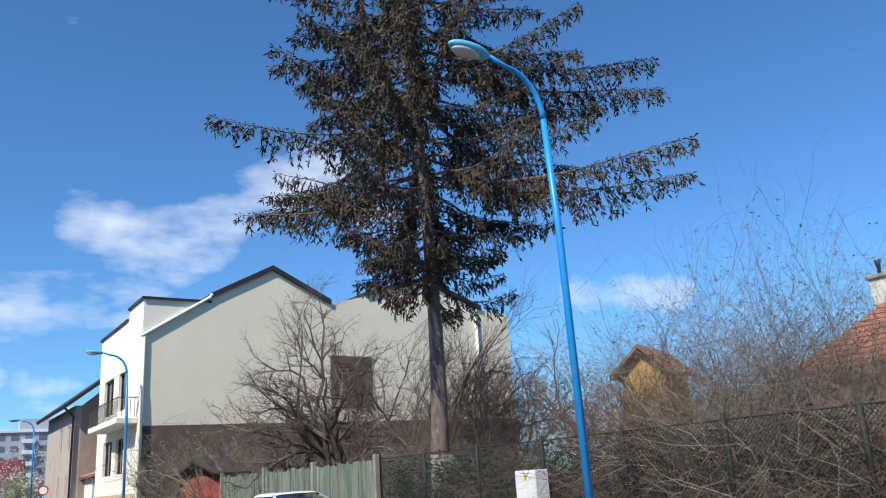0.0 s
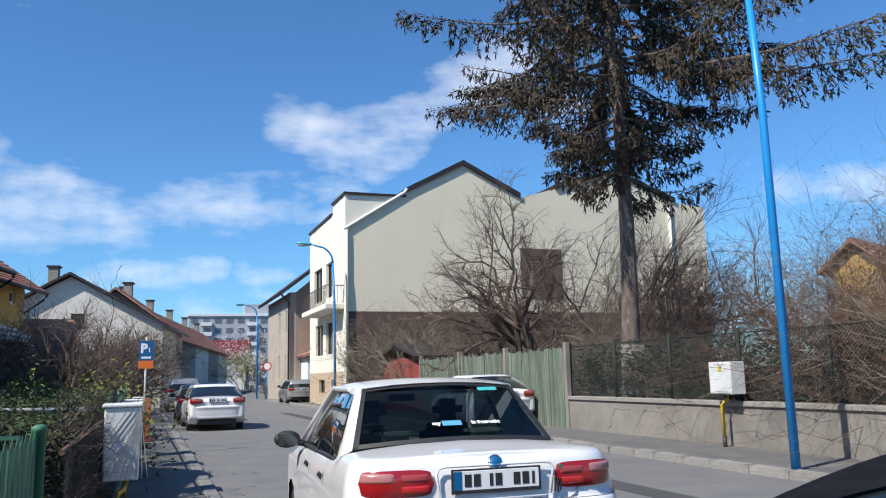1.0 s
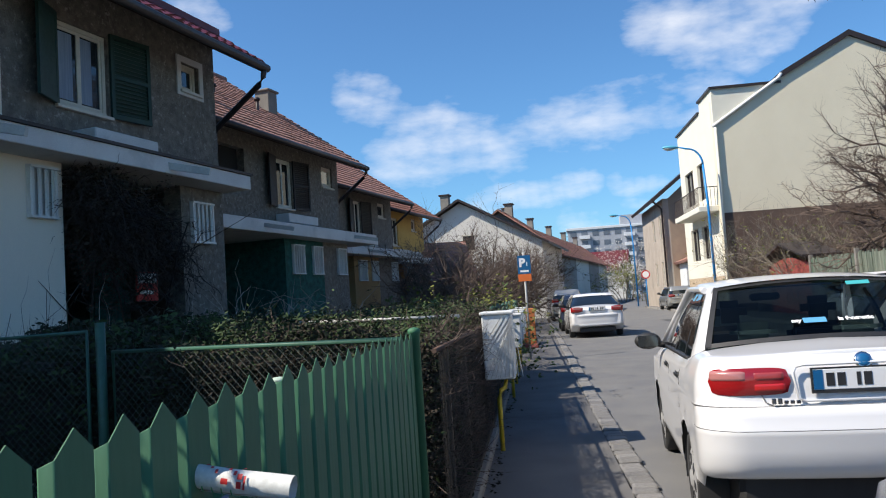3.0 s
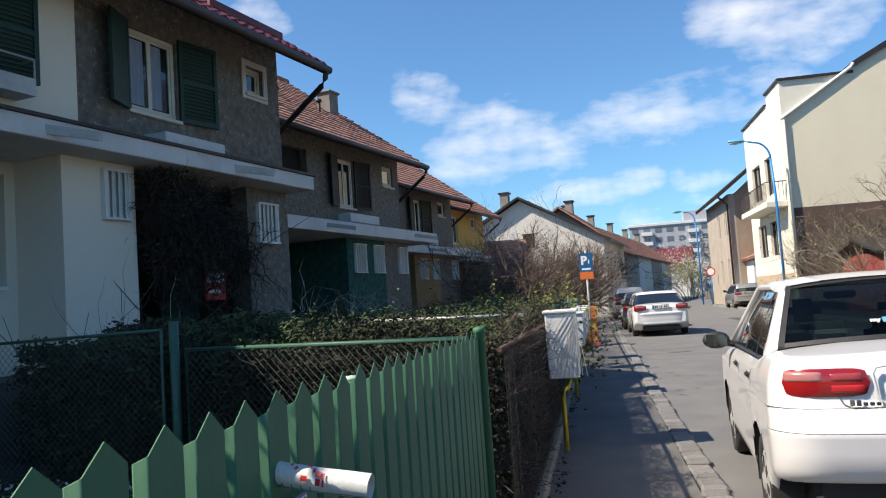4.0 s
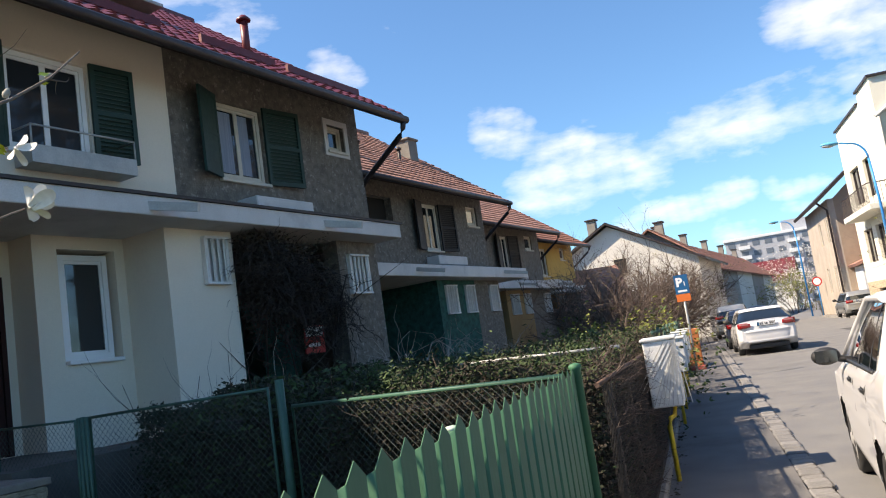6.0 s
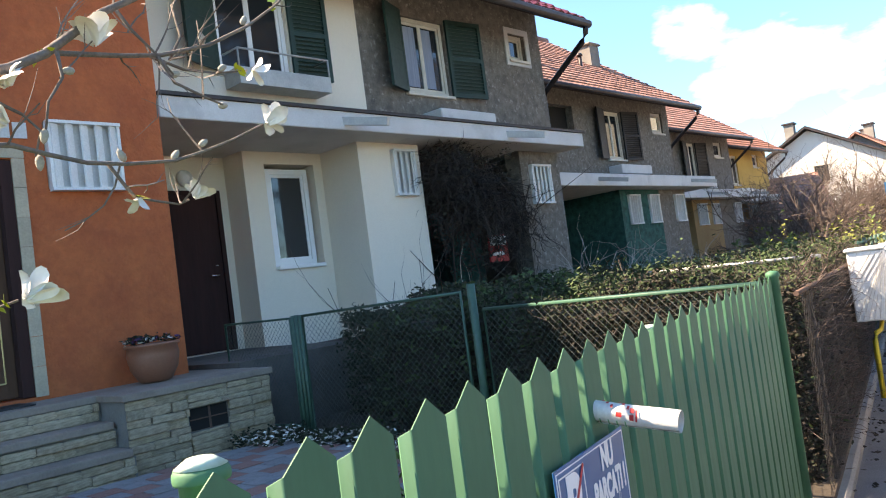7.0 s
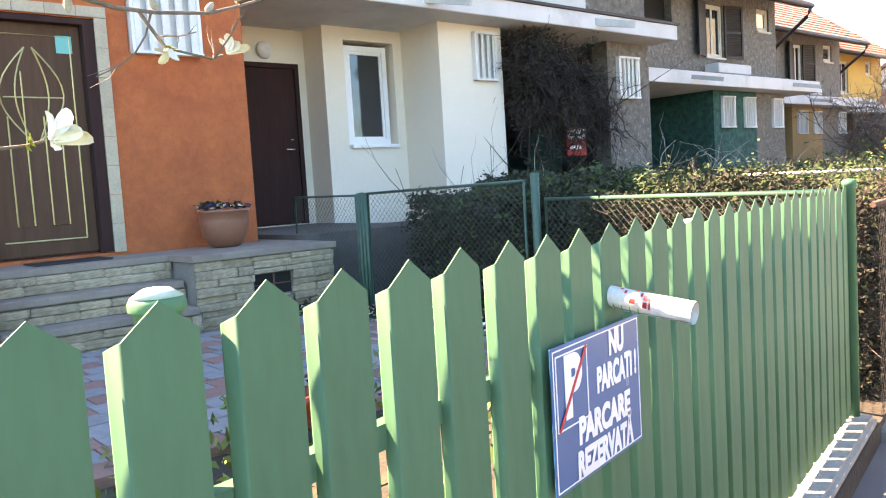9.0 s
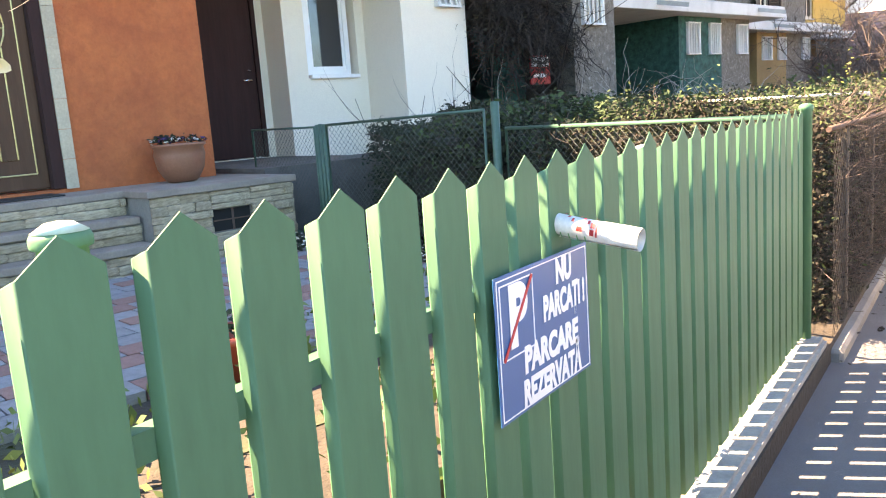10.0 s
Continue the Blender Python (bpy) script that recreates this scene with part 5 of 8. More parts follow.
    for t in lin(0, 1, 12):
        y = 1.175 + (2.42 - 1.175) * t
        h, w = 1.545 + 0.035 * math.sin(math.pi * t), 0.56 + 0.015 * math.sin(math.pi * t)
        line = [rf.verts.new((w * u, y + (0.06 * u * u if t == 0 else -0.09 * u * u if t == 1 else 0), h - 0.035 * abs(u) ** 2.5 - (0.045 if abs(u) > 1 else 0))) for u in (-1.045, -1, -0.9, -0.6, -0.3, 0, 0.3, 0.6, 0.9, 1, 1.045)]
        if prev:
            for j in range(10):
                rf.faces.new((prev[j], prev[j + 1], line[j + 1], line[j])).smooth = True
        prev = line
    part("roof", rf, paint, c)
    hl = bmesh.new()
    hl.faces.new([hl.verts.new(p) for p in ((-0.52, 1.22, 1.49), (0.52, 1.22, 1.49), (0.52, 2.36, 1.49), (-0.52, 2.36, 1.49))])
    part("headlining", hl, black, c)
    for s in (-1, 1):
        rb, rt = Vector(rear0[0 if s < 0 else 14]), Vector(rear1[0 if s < 0 else 14])
        a = [rb.lerp(rt, t) + Vector((0, -0.004, 0.004)) for t in lin(0, 1, 8)]
        b = [Vector((s * 0.775, 0.98, 1.06)).lerp(Vector((s * 0.585, 1.40, 1.49)), t) for t in lin(0, 1, 8)]
        part("rear_pillar", patch(a, b, 6, 0.02, (s, -0.4, 0.2)), paint, c)
        w0 = [(s * 0.775, y, 1.055 - 0.02 * (y - 1)) for y in lin(1.0, 2.98, 12)]
        w1 = [(s * 0.585, y, 1.492 + 0.01 * math.sin(math.pi * k)) for k, y in zip(lin(0, 1, 12), lin(1.40, 2.34, 12))]
        sg = part("side_window", patch(w0, w1, 6, 0.025, (s, 0, 0.2)), M["clear_glass"], c, "clear side windows")
        sg.visible_shadow = False
        part("door_pillar", patch([(s * 0.782, 2.0, 1.035), (s * 0.782, 2.10, 1.033)], [(s * 0.592, 1.90, 1.50), (s * 0.592, 1.98, 1.50)], 6, 0.026, (s, 0, 0.2)), black, c)
        part("quarter_pillar", patch([(s * 0.782, 1.30, 1.05), (s * 0.782, 1.34, 1.05)], [(s * 0.592, 1.46, 1.49), (s * 0.592, 1.50, 1.49)], 6, 0.026, (s, 0, 0.2)), black, c)
        tb = bmesh.new()
        tube(tb, [(s * 0.787, y, 1.058 - 0.02 * (y - 1)) for y in lin(1.0, 3.0, 8)], 0.013, n=6)
        part("belt_trim", tb, black, c)
        tb = bmesh.new()
        tube(tb, [(s * 0.60, 1.38, 1.495)] + [(s * 0.602, y, 1.505) for y in lin(1.5, 2.3, 6)] + [(s * 0.70, 2.72, 1.26), (s * 0.79, 3.04, 1.03)], 0.024, n=8)
        part("front_pillar", tb, paint, c)
        for yd, zt in ((2.02, 1.03), (3.10, 1.0), (1.20, 1.05)):
            tb = bmesh.new()
            tube(tb, [(s * 0.786, yd, zt), (s * 0.84, yd, zt - 0.10), (s * 0.853, yd, 0.72), (s * 0.845, yd + (0.10 if yd < 1.5 else 0), 0.52), (s * 0.83, yd + (0.2 if yd < 1.5 else 0), 0.36)], 0.0035, n=4)
            part("door_gap", tb, black, c)
        for yd in (1.33, 2.18):
            hb = part("door_handle", bbox(-0.014, -0.075, -0.022, 0.014, 0.075, 0.022, 0.012, 2), black, c)
            hb.matrix_basis = Matrix.Translation((s * 0.847, yd, 0.925))
        mb = bmesh.new()
        bmesh.ops.create_uvsphere(mb, u_segments=16, v_segments=10, radius=1)
        for f in mb.faces:
            f.smooth = True
        mp = part("mirror", mb, black, c, "black wing mirror")
        mp.matrix_basis = Matrix.Translation((s * 0.945, 2.80, 1.075)) @ Matrix.Diagonal((0.115, 0.07, 0.075, 1))
        part("mirror_glass", bbox(-0.085, -0.074, -0.05, 0.085, -0.068, 0.05, 0.002), M["car_glass"], mp).matrix_basis = Matrix.Diagonal((1 / 0.115, 1 / 0.07, 1 / 0.075, 1))
        tb = bmesh.new()
        tube(tb, [(s * 0.76, 2.86, 1.02), (s * 0.90, 2.82, 1.055)], 0.028, n=8)
        part("mirror_arm", tb, black, c)
        # tail lamps follow the body's corner
        def lamp(name, a0, a1, b0, b1, off, mat, parent, lab="", power=3.2):
            lb = bmesh.new()
            k, cols = 20, []
            for i in range(k + 1):
                u = -1 + 2 * i / k
                h = max(1 - abs(u) ** power, 0.0) ** (1 / power)
                arc_s = a0 + (a1 - a0) * (i / k)
                line = []
                for j in range(7):
                    v = -1 + 2 * j / 6
                    z = (b0 + b1) / 2 + (b1 - b0) / 2 * v * h
                    w = 0.834 - 0.05 * max(z - 1.0, 0)
                    x, y = edge(arc_s, w)
                    y += (0.03 + 0.08 * max(z - 1.0, 0)) * smooth((0.8 - y) / 0.8)
                    nrm = Vector((0, -1, 0)) if arc_s < w - R else Vector((math.sin((arc_s - w + R) / R), -math.cos((arc_s - w + R) / R), 0))
                    p = Vector((x, y, z)) + nrm * off * (1 - 0.55 * max(abs(u), abs(v)) ** 6)
                    line.append(lb.verts.new((s * p.x, p.y, p.z)))
                cols.append(line)
            for a_, b_ in zip(cols, cols[1:]):
                for j in range(6):
                    q = (a_[j], b_[j], b_[j + 1], a_[j + 1])
                    lb.faces.new(q if s > 0 else q[::-1]).smooth = True
            return part(name, lb, mat, parent, lab)

        tl = lamp("tail_lamp", 0.365, 0.795, 0.925, 1.072, 0.022, M["tail_red"], c, "red tail lamp with a pale upper band", 4.5)
        lamp("lamp_band", 0.58, 0.785, 1.000, 1.060, 0.027, M["tail_pink"], tl, "pale clear lens", 6)
        lamp("lamp_band", 0.395, 0.565, 1.003, 1.052, 0.027, M["tail_rose"], tl, "", 6)
        lamp("lamp_band", 0.39, 0.57, 0.942, 0.992, 0.026, M["tail_bright"], tl, "", 6)
        hb = part("head_lamp", bbox(-0.17, -0.03, -0.07, 0.17, 0.05, 0.07, 0.03, 2), M["chrome"], c)
        hb.matrix_basis = Matrix.Translation((s * 0.56, L - 0.14, 0.68)) @ Matrix.Rotation(radians(-18 * s), 4, "Z")
        for ya in axles:
            wb = bmesh.new()
            lathe(wb, [(rad * 0.62, -0.09), (rad * 0.92, -0.10), (rad, -0.07), (rad, 0.07), (rad * 0.92, 0.10), (rad * 0.66, 0.095), (rad * 0.62, 0.07)], (0, 0, 0), 32)
            wheel = part("wheel", wb, M["rubber"], c, "black tyre with silver wheel cover")
            wheel.matrix_basis = Matrix.Translation((s * 0.735, ya, rad)) @ Matrix.Rotation(radians(90 * s), 4, "Y")
            wb = bmesh.new()
            lathe(wb, [(rad * 0.64, 0.06), (rad * 0.63, 0.088), (rad * 0.54, 0.096), (rad * 0.2, 0.10), (rad * 0.16, 0.112), (0.01, 0.115)], (0, 0, 0), 28)
            part("wheel_cover", wb, M["rim"], wheel)
            wb = bmesh.new()
            for k in range(7):
                box(wb, rad * 0.28, -0.024, 0.094, rad * 0.52, 0.024, 0.1015, Matrix.Rotation(2 * math.pi * k / 7, 4, "Z"))
            part("wheel_slot", wb, black, wheel)
            liner = patch([(s * 0.45, ya + (rad + 0.072) * math.cos(a), rad + (rad + 0.072) * math.sin(a)) for a in lin(-0.2, math.pi + 0.2, 16)], [(s * 0.838, ya + (rad + 0.072) * math.cos(a), rad + (rad + 0.072) * math.sin(a)) for a in lin(-0.2, math.pi + 0.2, 16)], 1)
            part("arch_liner", liner, black, c)
    # boot lid: shut lines, plate recess, badge, lettering
    tb = bmesh.new()
    tube(tb, [(x, edge(abs(x), 0.84)[1] + y, z) for x, y, z in ((-0.60, 0.088, 1.105), (-0.575, 0.045, 1.05), (-0.545, 0.027, 0.98), (-0.50, 0.022, 0.885), (-0.46, 0.02, 0.866), (-0.2, 0.02, 0.858), (0.2, 0.02, 0.858), (0.46, 0.02, 0.866), (0.50, 0.022, 0.885), (0.545, 0.027, 0.98), (0.575, 0.045, 1.05), (0.60, 0.088, 1.105))], 0.0035, n=4)
    part("boot_gap", tb, M["car_gap"], c)
    # The bumper's shut line, and a grey line painting the shade along its crease.
    for zb, off, rr_, name in ((0.863, 0.012, 0.0035, "bumper_gap"), (0.742, -0.048, 0.0022, "bumper_crease")):
        tb = bmesh.new()
        tube(tb, [(math.copysign(edge(abs(q), 0.857)[0], q), edge(abs(q), 0.857)[1] + off * smooth((0.8 - edge(abs(q), 0.857)[1]) / 0.8), zb) for q in lin(-1.06, 1.06, 40)], rr_, n=4)
        part(name, tb, M["car_gap"], c)
    tb = bmesh.new()
    tube(tb, [(-0.34, 0.022, 1.072), (-0.30, 0.018, 1.08), (0.30, 0.018, 1.08), (0.34, 0.022, 1.072), (0.355, 0.022, 1.04), (0.335, 0.018, 0.905), (0.30, 0.016, 0.89), (-0.30, 0.016, 0.89), (-0.335, 0.018, 0.905), (-0.355, 0.022, 1.04), (-0.34, 0.022, 1.072)], 0.008, n=6)
    part("plate_recess_rim", tb, paint, c)
    plz = 1.0
    pl = part("number_plate", bbox(-0.26, 0.005, plz - 0.055, 0.26, 0.016, plz + 0.055, 0.004), M["plate_white"], c, "white plate in a black frame")
    part("plate_frame", boxes((-0.27, 0.006, plz - 0.072, 0.27, 0.02, plz - 0.055), (-0.27, 0.006, plz + 0.055, 0.27, 0.02, plz + 0.063), (-0.27, 0.006, plz - 0.055, -0.26, 0.02, plz + 0.055), (0.26, 0.006, plz - 0.055, 0.27, 0.02, plz + 0.055)), black, pl)
    part("plate_band", boxes((-0.259, 0.0025, plz - 0.052, -0.212, 0.005, plz + 0.052)), M["sign_blue"], pl)
    for a, b in ((-0.195, -0.155), (-0.14, -0.10), (-0.045, -0.025), (-0.01, 0.03), (0.10, 0.14), (0.155, 0.195), (0.215, 0.230)):
        part("plate_mark", boxes((a, 0.0025, plz - 0.034, b, 0.005, plz + 0.034)), black, pl)
    tb = bmesh.new()
    lathe(tb, [(0.045, 0), (0.045, 0.012), (0.036, 0.016), (0.005, 0.018)], (0, 0, 0), 20)
    badge = part("badge", tb, M["chrome"], c, "round chrome badge with a blue centre")
    badge.matrix_basis = Matrix.Translation((0, 0.035, 1.088)) @ Matrix.Rotation(radians(68), 4, "X")
    tb = bmesh.new()
    lathe(tb, [(0.034, 0.016), (0.030, 0.020), (0.003, 0.021)], (0, 0, 0), 20)
    part("badge_centre", tb, M["sign_blue"], badge)
    for i in range(5):
        part("model_badge", bbox(-0.475 + i * 0.031, 0.008, 0.877, -0.453 + i * 0.031, 0.024, 0.897 + (0.012 if i in (0, 1) else 0), 0.003), M["bright_cover"], c)
    for i in range(3):
        part("sticker", boxes((0.362 + i * 0.017, 0.016, 0.90 + 0.012 * abs(i - 1), 0.368 + i * 0.017, 0.028, 0.985)), black, c)
    tb = bmesh.new()
    lathe(tb, [(0.014, 0), (0.014, 0.01)], (0, 0, 0), 12)
    part("boot_lock", tb, M["green_dark"], c).matrix_basis = Matrix.Translation((0.41, 0.034, 1.045)) @ Matrix.Rotation(radians(85), 4, "X")
    # cabin
    cloth = surf("grey_green_seat_cloth", (0.15, 0.21, 0.20), (0.11, 0.16, 0.155), 6, 0.95, 0.2, 80)
    part("parcel_shelf", bbox(-0.66, 0.80, 1.05, 0.66, 1.18, 1.10, 0.01), black, c)
    part("seat_back", bbox(-0.64, 1.18, 0.5, 0.64, 1.32, 1.13, 0.05, 2), cloth, c)
    for x in (-0.33, 0.33):
        part("head_restraint", bbox(x - 0.155, 1.14, 1.13, x + 0.155, 1.25, 1.265, 0.055, 4), cloth, c)
        part("seat_back", bbox(x - 0.24, 2.10, 0.55, x + 0.24, 2.24, 1.20, 0.06, 3), black, c)
        part("head_restraint", bbox(x - 0.13, 2.10, 1.22, x + 0.13, 2.19, 1.40, 0.06, 4), black, c)
    part("dashboard", bbox(-0.68, 2.85, 0.8, 0.68, 3.15, 1.04, 0.05, 2), black, c)
    part("rear_view_mirror", bbox(-0.12, 2.42, 1.38, 0.12, 2.45, 1.44, 0.012, 2), black, c)
    part("door_lining", boxes((-0.77, 1.0, 0.45, -0.74, 3.0, 1.02), (0.74, 1.0, 0.45, 0.77, 3.0, 1.02), (-0.74, 1.0, 0.45, 0.74, 3.0, 0.50)), black, c)
    slope = Matrix.Translation((0.0, 0.80, 1.285)) @ Matrix.Rotation(radians(34), 4, "X")
    for word, x in (("my", -0.145), ("is fantastic", 0.20)):
        text_mesh("window_lettering", word, 0.048, slope @ Matrix.Translation((x, -0.03, 0.012)), M["sign_white"], c)
    part("window_logo", boxes((-0.105, -0.055, 0.011, 0.03, -0.005, 0.013)), plain("pale_blue_print", (0.10, 0.35, 0.62), 0.5), c).matrix_basis = slope
    part("window_sticker", boxes((0.24, 0.30, 0.034, 0.38, 0.34, 0.036)), plain("teal_print", (0.05, 0.40, 0.42), 0.5), c).matrix_basis = slope
    return c


M["tail_rose"] = plain("rose_lamp_lens", (0.36, 0.05, 0.05), 0.2, coat=0.6)
M["tail_bright"] = plain("bright_red_lamp_lens", (0.52, 0.02, 0.02), 0.25, coat=0.6)
M["car_gap"] = plain("gap_and_crease_shade_grey", (0.16, 0.16, 0.16), 0.8)
saloon("white four-door saloon parked by the kerb, rear towards the walk", pose(0.835, 5.565, 0, 0, 0, -4.5))

SEDAN2 = [(0.0, 0.98), (0.1, 1.06), (0.7, 1.10), (1.2, 1.03), (3.1, 1.0), (3.4, 0.98), (4.3, 0.80), (4.55, 0.62)]
car("white saloon with dark glass parked along the kerb", pose(1.17, 28.3, 0, 0, 0, 1.0), 4.6, 1.81, SEDAN2, (0.62, 1.35, 2.6, 3.5, 1.48), (0.95, 3.65), M["car_white"], detail=True, group="parked cars", lamp_z=0.96)
HATCH = [(0.0, 0.92), (0.1, 0.98), (0.6, 0.98), (3.0, 0.95), (3.3, 0.93), (4.0, 0.76), (4.2, 0.6)]
car("dark blue hatchback parked between larger cars", pose(0.98, 33.8, 0), 4.1, 1.72, HATCH, (0.12, 0.55, 2.3, 3.2, 1.47), (0.75, 3.25), M["car_blue"], style="hatch", detail=False, group="parked cars", lamp_z=0.88)
TALL = [(0.0, 1.10), (0.1, 1.14), (0.6, 1.14), (3.2, 1.10), (3.5, 1.08), (4.3, 0.95), (4.5, 0.75)]
car("silver and red sport utility vehicle parked at the kerb", pose(0.95, 46.5, 0), 4.5, 1.85, TALL, (0.10, 0.45, 2.6, 3.5, 1.75), (0.85, 3.5), M["car_silver"], r=0.35, style="hatch", detail=False, group="parked cars", lamp_z=1.15)
WAGON = [(0.0, 0.95), (0.1, 1.0), (0.6, 1.0), (3.1, 0.96), (3.4, 0.94), (4.1, 0.78), (4.4, 0.6)]
car("silver estate car parked across the street", pose(8.3, 52.5, 0.06), 4.4, 1.74, WAGON, (0.10, 0.40, 2.4, 3.3, 1.48), (0.8, 3.35), M["car_silver"], style="hatch", detail=False, group="parked cars", lamp_z=0.9)
car("white liftback with black glass parked beside a board fence", pose(8.75, 22.4, 0.1), 4.6, 1.78, SEDAN2, (0.30, 1.35, 2.6, 3.5, 1.47), (0.95, 3.6), M["car_white"], detail=True, group="parked cars", lamp_z=0.92)
for i, mat in enumerate(("car_blue", "car_black", "car_silver", "car_silver")):
    car("distant parked car along the street", pose(3.6 + i * 0.5, 66 + i * 7.5, 0, 0, 0, -4), 4.3, 1.75, HATCH, (0.12, 0.55, 2.3, 3.2, 1.47), (0.75, 3.25), M[mat], style="hatch", detail=False, group="distant parked cars", lamp_z=0.88)
NEAR = [(0.0, 0.95), (0.1, 1.0), (0.6, 1.02), (2.9, 0.99), (3.15, 0.98), (3.95, 0.80), (4.15, 0.60)]
car("dark metallic hatchback with bright mirror covers beside the walk", pose(1.16, 0.55, 0), 4.15, 1.72, NEAR, (0.15, 0.6, 1.95, 2.95, 1.46), (0.75, 3.3), M["car_black"], style="hatch", detail=True, glass=M["car_glass"])

# repaired trench in the road
tagged(part("road_patch", boxes((5.0, -6.0, -0.05, 5.47, 40.0, 0.006)), surf("dark_asphalt_patch", (0.06, 0.06, 0.062), (0.075, 0.075, 0.075), 3, 0.9, 0.3, 150)), "dark strip of newer asphalt", "road patch", kind="structure")

# ---- the green fence along the walkway ----
FX = -1.535
plinth = tagged(part("wall_plinth", bbox(-1.66, -6.0, -0.1, -1.43, 5.56, 0.185, 0.02, 2), surf("pale_concrete", (0.44, 0.42, 0.37), (0.34, 0.32, 0.28), 4, 0.95, 0.5, 50, stain=(0.26, 0.25, 0.23), stain_scale=2.0)), "pale chipped concrete plinth under the fence", "plinth", kind="structure")
fence = thing("picket_fence", "green painted metal picket fence with pointed tips", "fence")


def picket_mesh():
    """A folded sheet: a flat face with two swept-back edges and a pointed tip."""
    prof = [(-0.020, -0.0575), (-0.003, -0.0520), (0.0, -0.0495), (0.0, 0.0495), (-0.003, 0.0520), (-0.020, 0.0575)]
    bm = bmesh.new()
    lo, hi, apex = [], [], []
    for x, y in prof:
        top = 1.393 - 0.037 * min(abs(y) / 0.0515, 1.0) - (0.008 if abs(y) > 0.053 else 0)
        lo.append(bm.verts.new((x, y, 0.205)))
        hi.append(bm.verts.new((x, y, top)))
    a = bm.verts.new((0.0, 0.0, 1.395))
    for k in range(5):
        if k == 2:
            b = bm.verts.new((0.0, 0.0, 0.205))
            bm.faces.new((lo[2], b, a, hi[2]))
            bm.faces.new((b, lo[3], hi[3], a))
        else:
            bm.faces.new((lo[k], lo[k + 1], hi[k + 1], hi[k])).smooth = True
    geo = bmesh.ops.extrude_face_region(bm, geom=bm.faces[:])["geom"]
    for v in geo:
        if isinstance(v, bmesh.types.BMVert):
            v.co.x -= 0.0022
    bmesh.ops.recalc_face_normals(bm, faces=bm.faces[:])
    return mesh_of("picket", bm, M["green_paint"])


pk = picket_mesh()
r5 = random.Random(5)
for k in range(-14, 29):
    piece("picket", pk, fence, pose(FX + r5.uniform(-0.001, 0.001), 1.389 + 0.1437 * k, r5.uniform(-0.006, 0.006), r5.uniform(-0.15, 0.15), r5.uniform(-0.1, 0.1), r5.uniform(-0.8, 0.8)))
for z in (1.13, 0.45):
    part("rail", boxes((-1.582, -0.75, z - 0.02, -1.555, 5.46, z + 0.02)), M["green_paint"], fence)
bm = bmesh.new()
lathe(bm, [(0.030, 0.1), (0.030, 1.375), (0.036, 1.38), (0.036, 1.40), (0.02, 1.41), (0.004, 1.412)], (-1.53, 5.50, 0), 14)
part("post", bm, M["green_paint"], fence, "green tubular end post")
for y, dz in ((1.572, 0.0), (3.39, -0.045), (-0.4, 0.0)):
    bm = bmesh.new()
    lathe(bm, [(0.0275, 0.1), (0.0275, 1.372), (0.033, 1.374), (0.034, 1.377), (0.034, 1.385), (0.031, 1.391), (0.016, 1.400), (0.004, 1.402)], (-1.604, y, dz), 24)
    part("post", bm, M["green_paint"], fence, "round green post with a domed cap")
    bm = bmesh.new()
    lathe(bm, [(0.0315, 1.3915), (0.016, 1.4015), (0.003, 1.4035)], (-1.604, y, dz), 24)
    part("post_cap", bm, surf("bleached_green_cap", (0.52, 0.62, 0.52), (0.40, 0.52, 0.42), 20, 0.6, 0.1, 60), fence)


FACE = Matrix(((0, 0, 1, 0), (1, 0, 0, 0), (0, 1, 0, 0), (0, 0, 0, 1)))   # writing that faces the street
SX, SY, SZ = -1.517, 2.552, 1.028
sign = tagged(part("sign", bbox(SX, SY - 0.21, SZ - 0.1485, SX + 0.003, SY + 0.21, SZ + 0.1485, 0.001), M["sign_blue"]), "blue private parking sign fixed to green fence", "sign")
put = lambda u, v: Matrix.Translation((SX + 0.0042, SY - 0.21 + 0.42 * u, SZ - 0.1485 + 0.297 * v)) @ FACE
for word, u, v, size, sq in (("NU", 0.70, 0.865, 0.072, 0.72), ("PARCAȚI !", 0.70, 0.635, 0.072, 0.62), ("PARCARE", 0.54, 0.35, 0.074, 0.80), ("REZERVATĂ", 0.54, 0.12, 0.072, 0.70)):
    text_mesh("lettering", word, size, put(u, v), M["sign_white"], sign, sq, 0.05)
part("border", boxes((SX + 0.003, SY - 0.203, SZ + 0.139, SX + 0.0042, SY + 0.203, SZ + 0.1415), (SX + 0.003, SY - 0.203, SZ - 0.1415, SX + 0.0042, SY + 0.203, SZ - 0.139), (SX + 0.003, SY - 0.203, SZ - 0.139, SX + 0.0042, SY - 0.2005, SZ + 0.139), (SX + 0.003, SY + 0.2005, SZ - 0.139, SX + 0.0042, SY + 0.203, SZ + 0.139)), M["sign_white"], sign)
y0, y1, z0, z1 = SY - 0.193, SY - 0.058, SZ - 0.022, SZ + 0.130
part("pictogram_frame", boxes((SX + 0.003, y0, z1 - 0.003, SX + 0.0042, y1, z1), (SX + 0.003, y0, z0, SX + 0.0042, y1, z0 + 0.003), (SX + 0.003, y0, z0 + 0.003, SX + 0.0042, y0 + 0.003, z1 - 0.003), (SX + 0.003, y1 - 0.003, z0 + 0.003, SX + 0.0042, y1, z1 - 0.003)), M["sign_white"], sign)
text_mesh("pictogram", "P", 0.165, Matrix.Translation((SX + 0.0042, (y0 + y1) / 2, (z0 + z1) / 2)) @ FACE, M["sign_white"], sign, 0.85)
bm = bmesh.new()
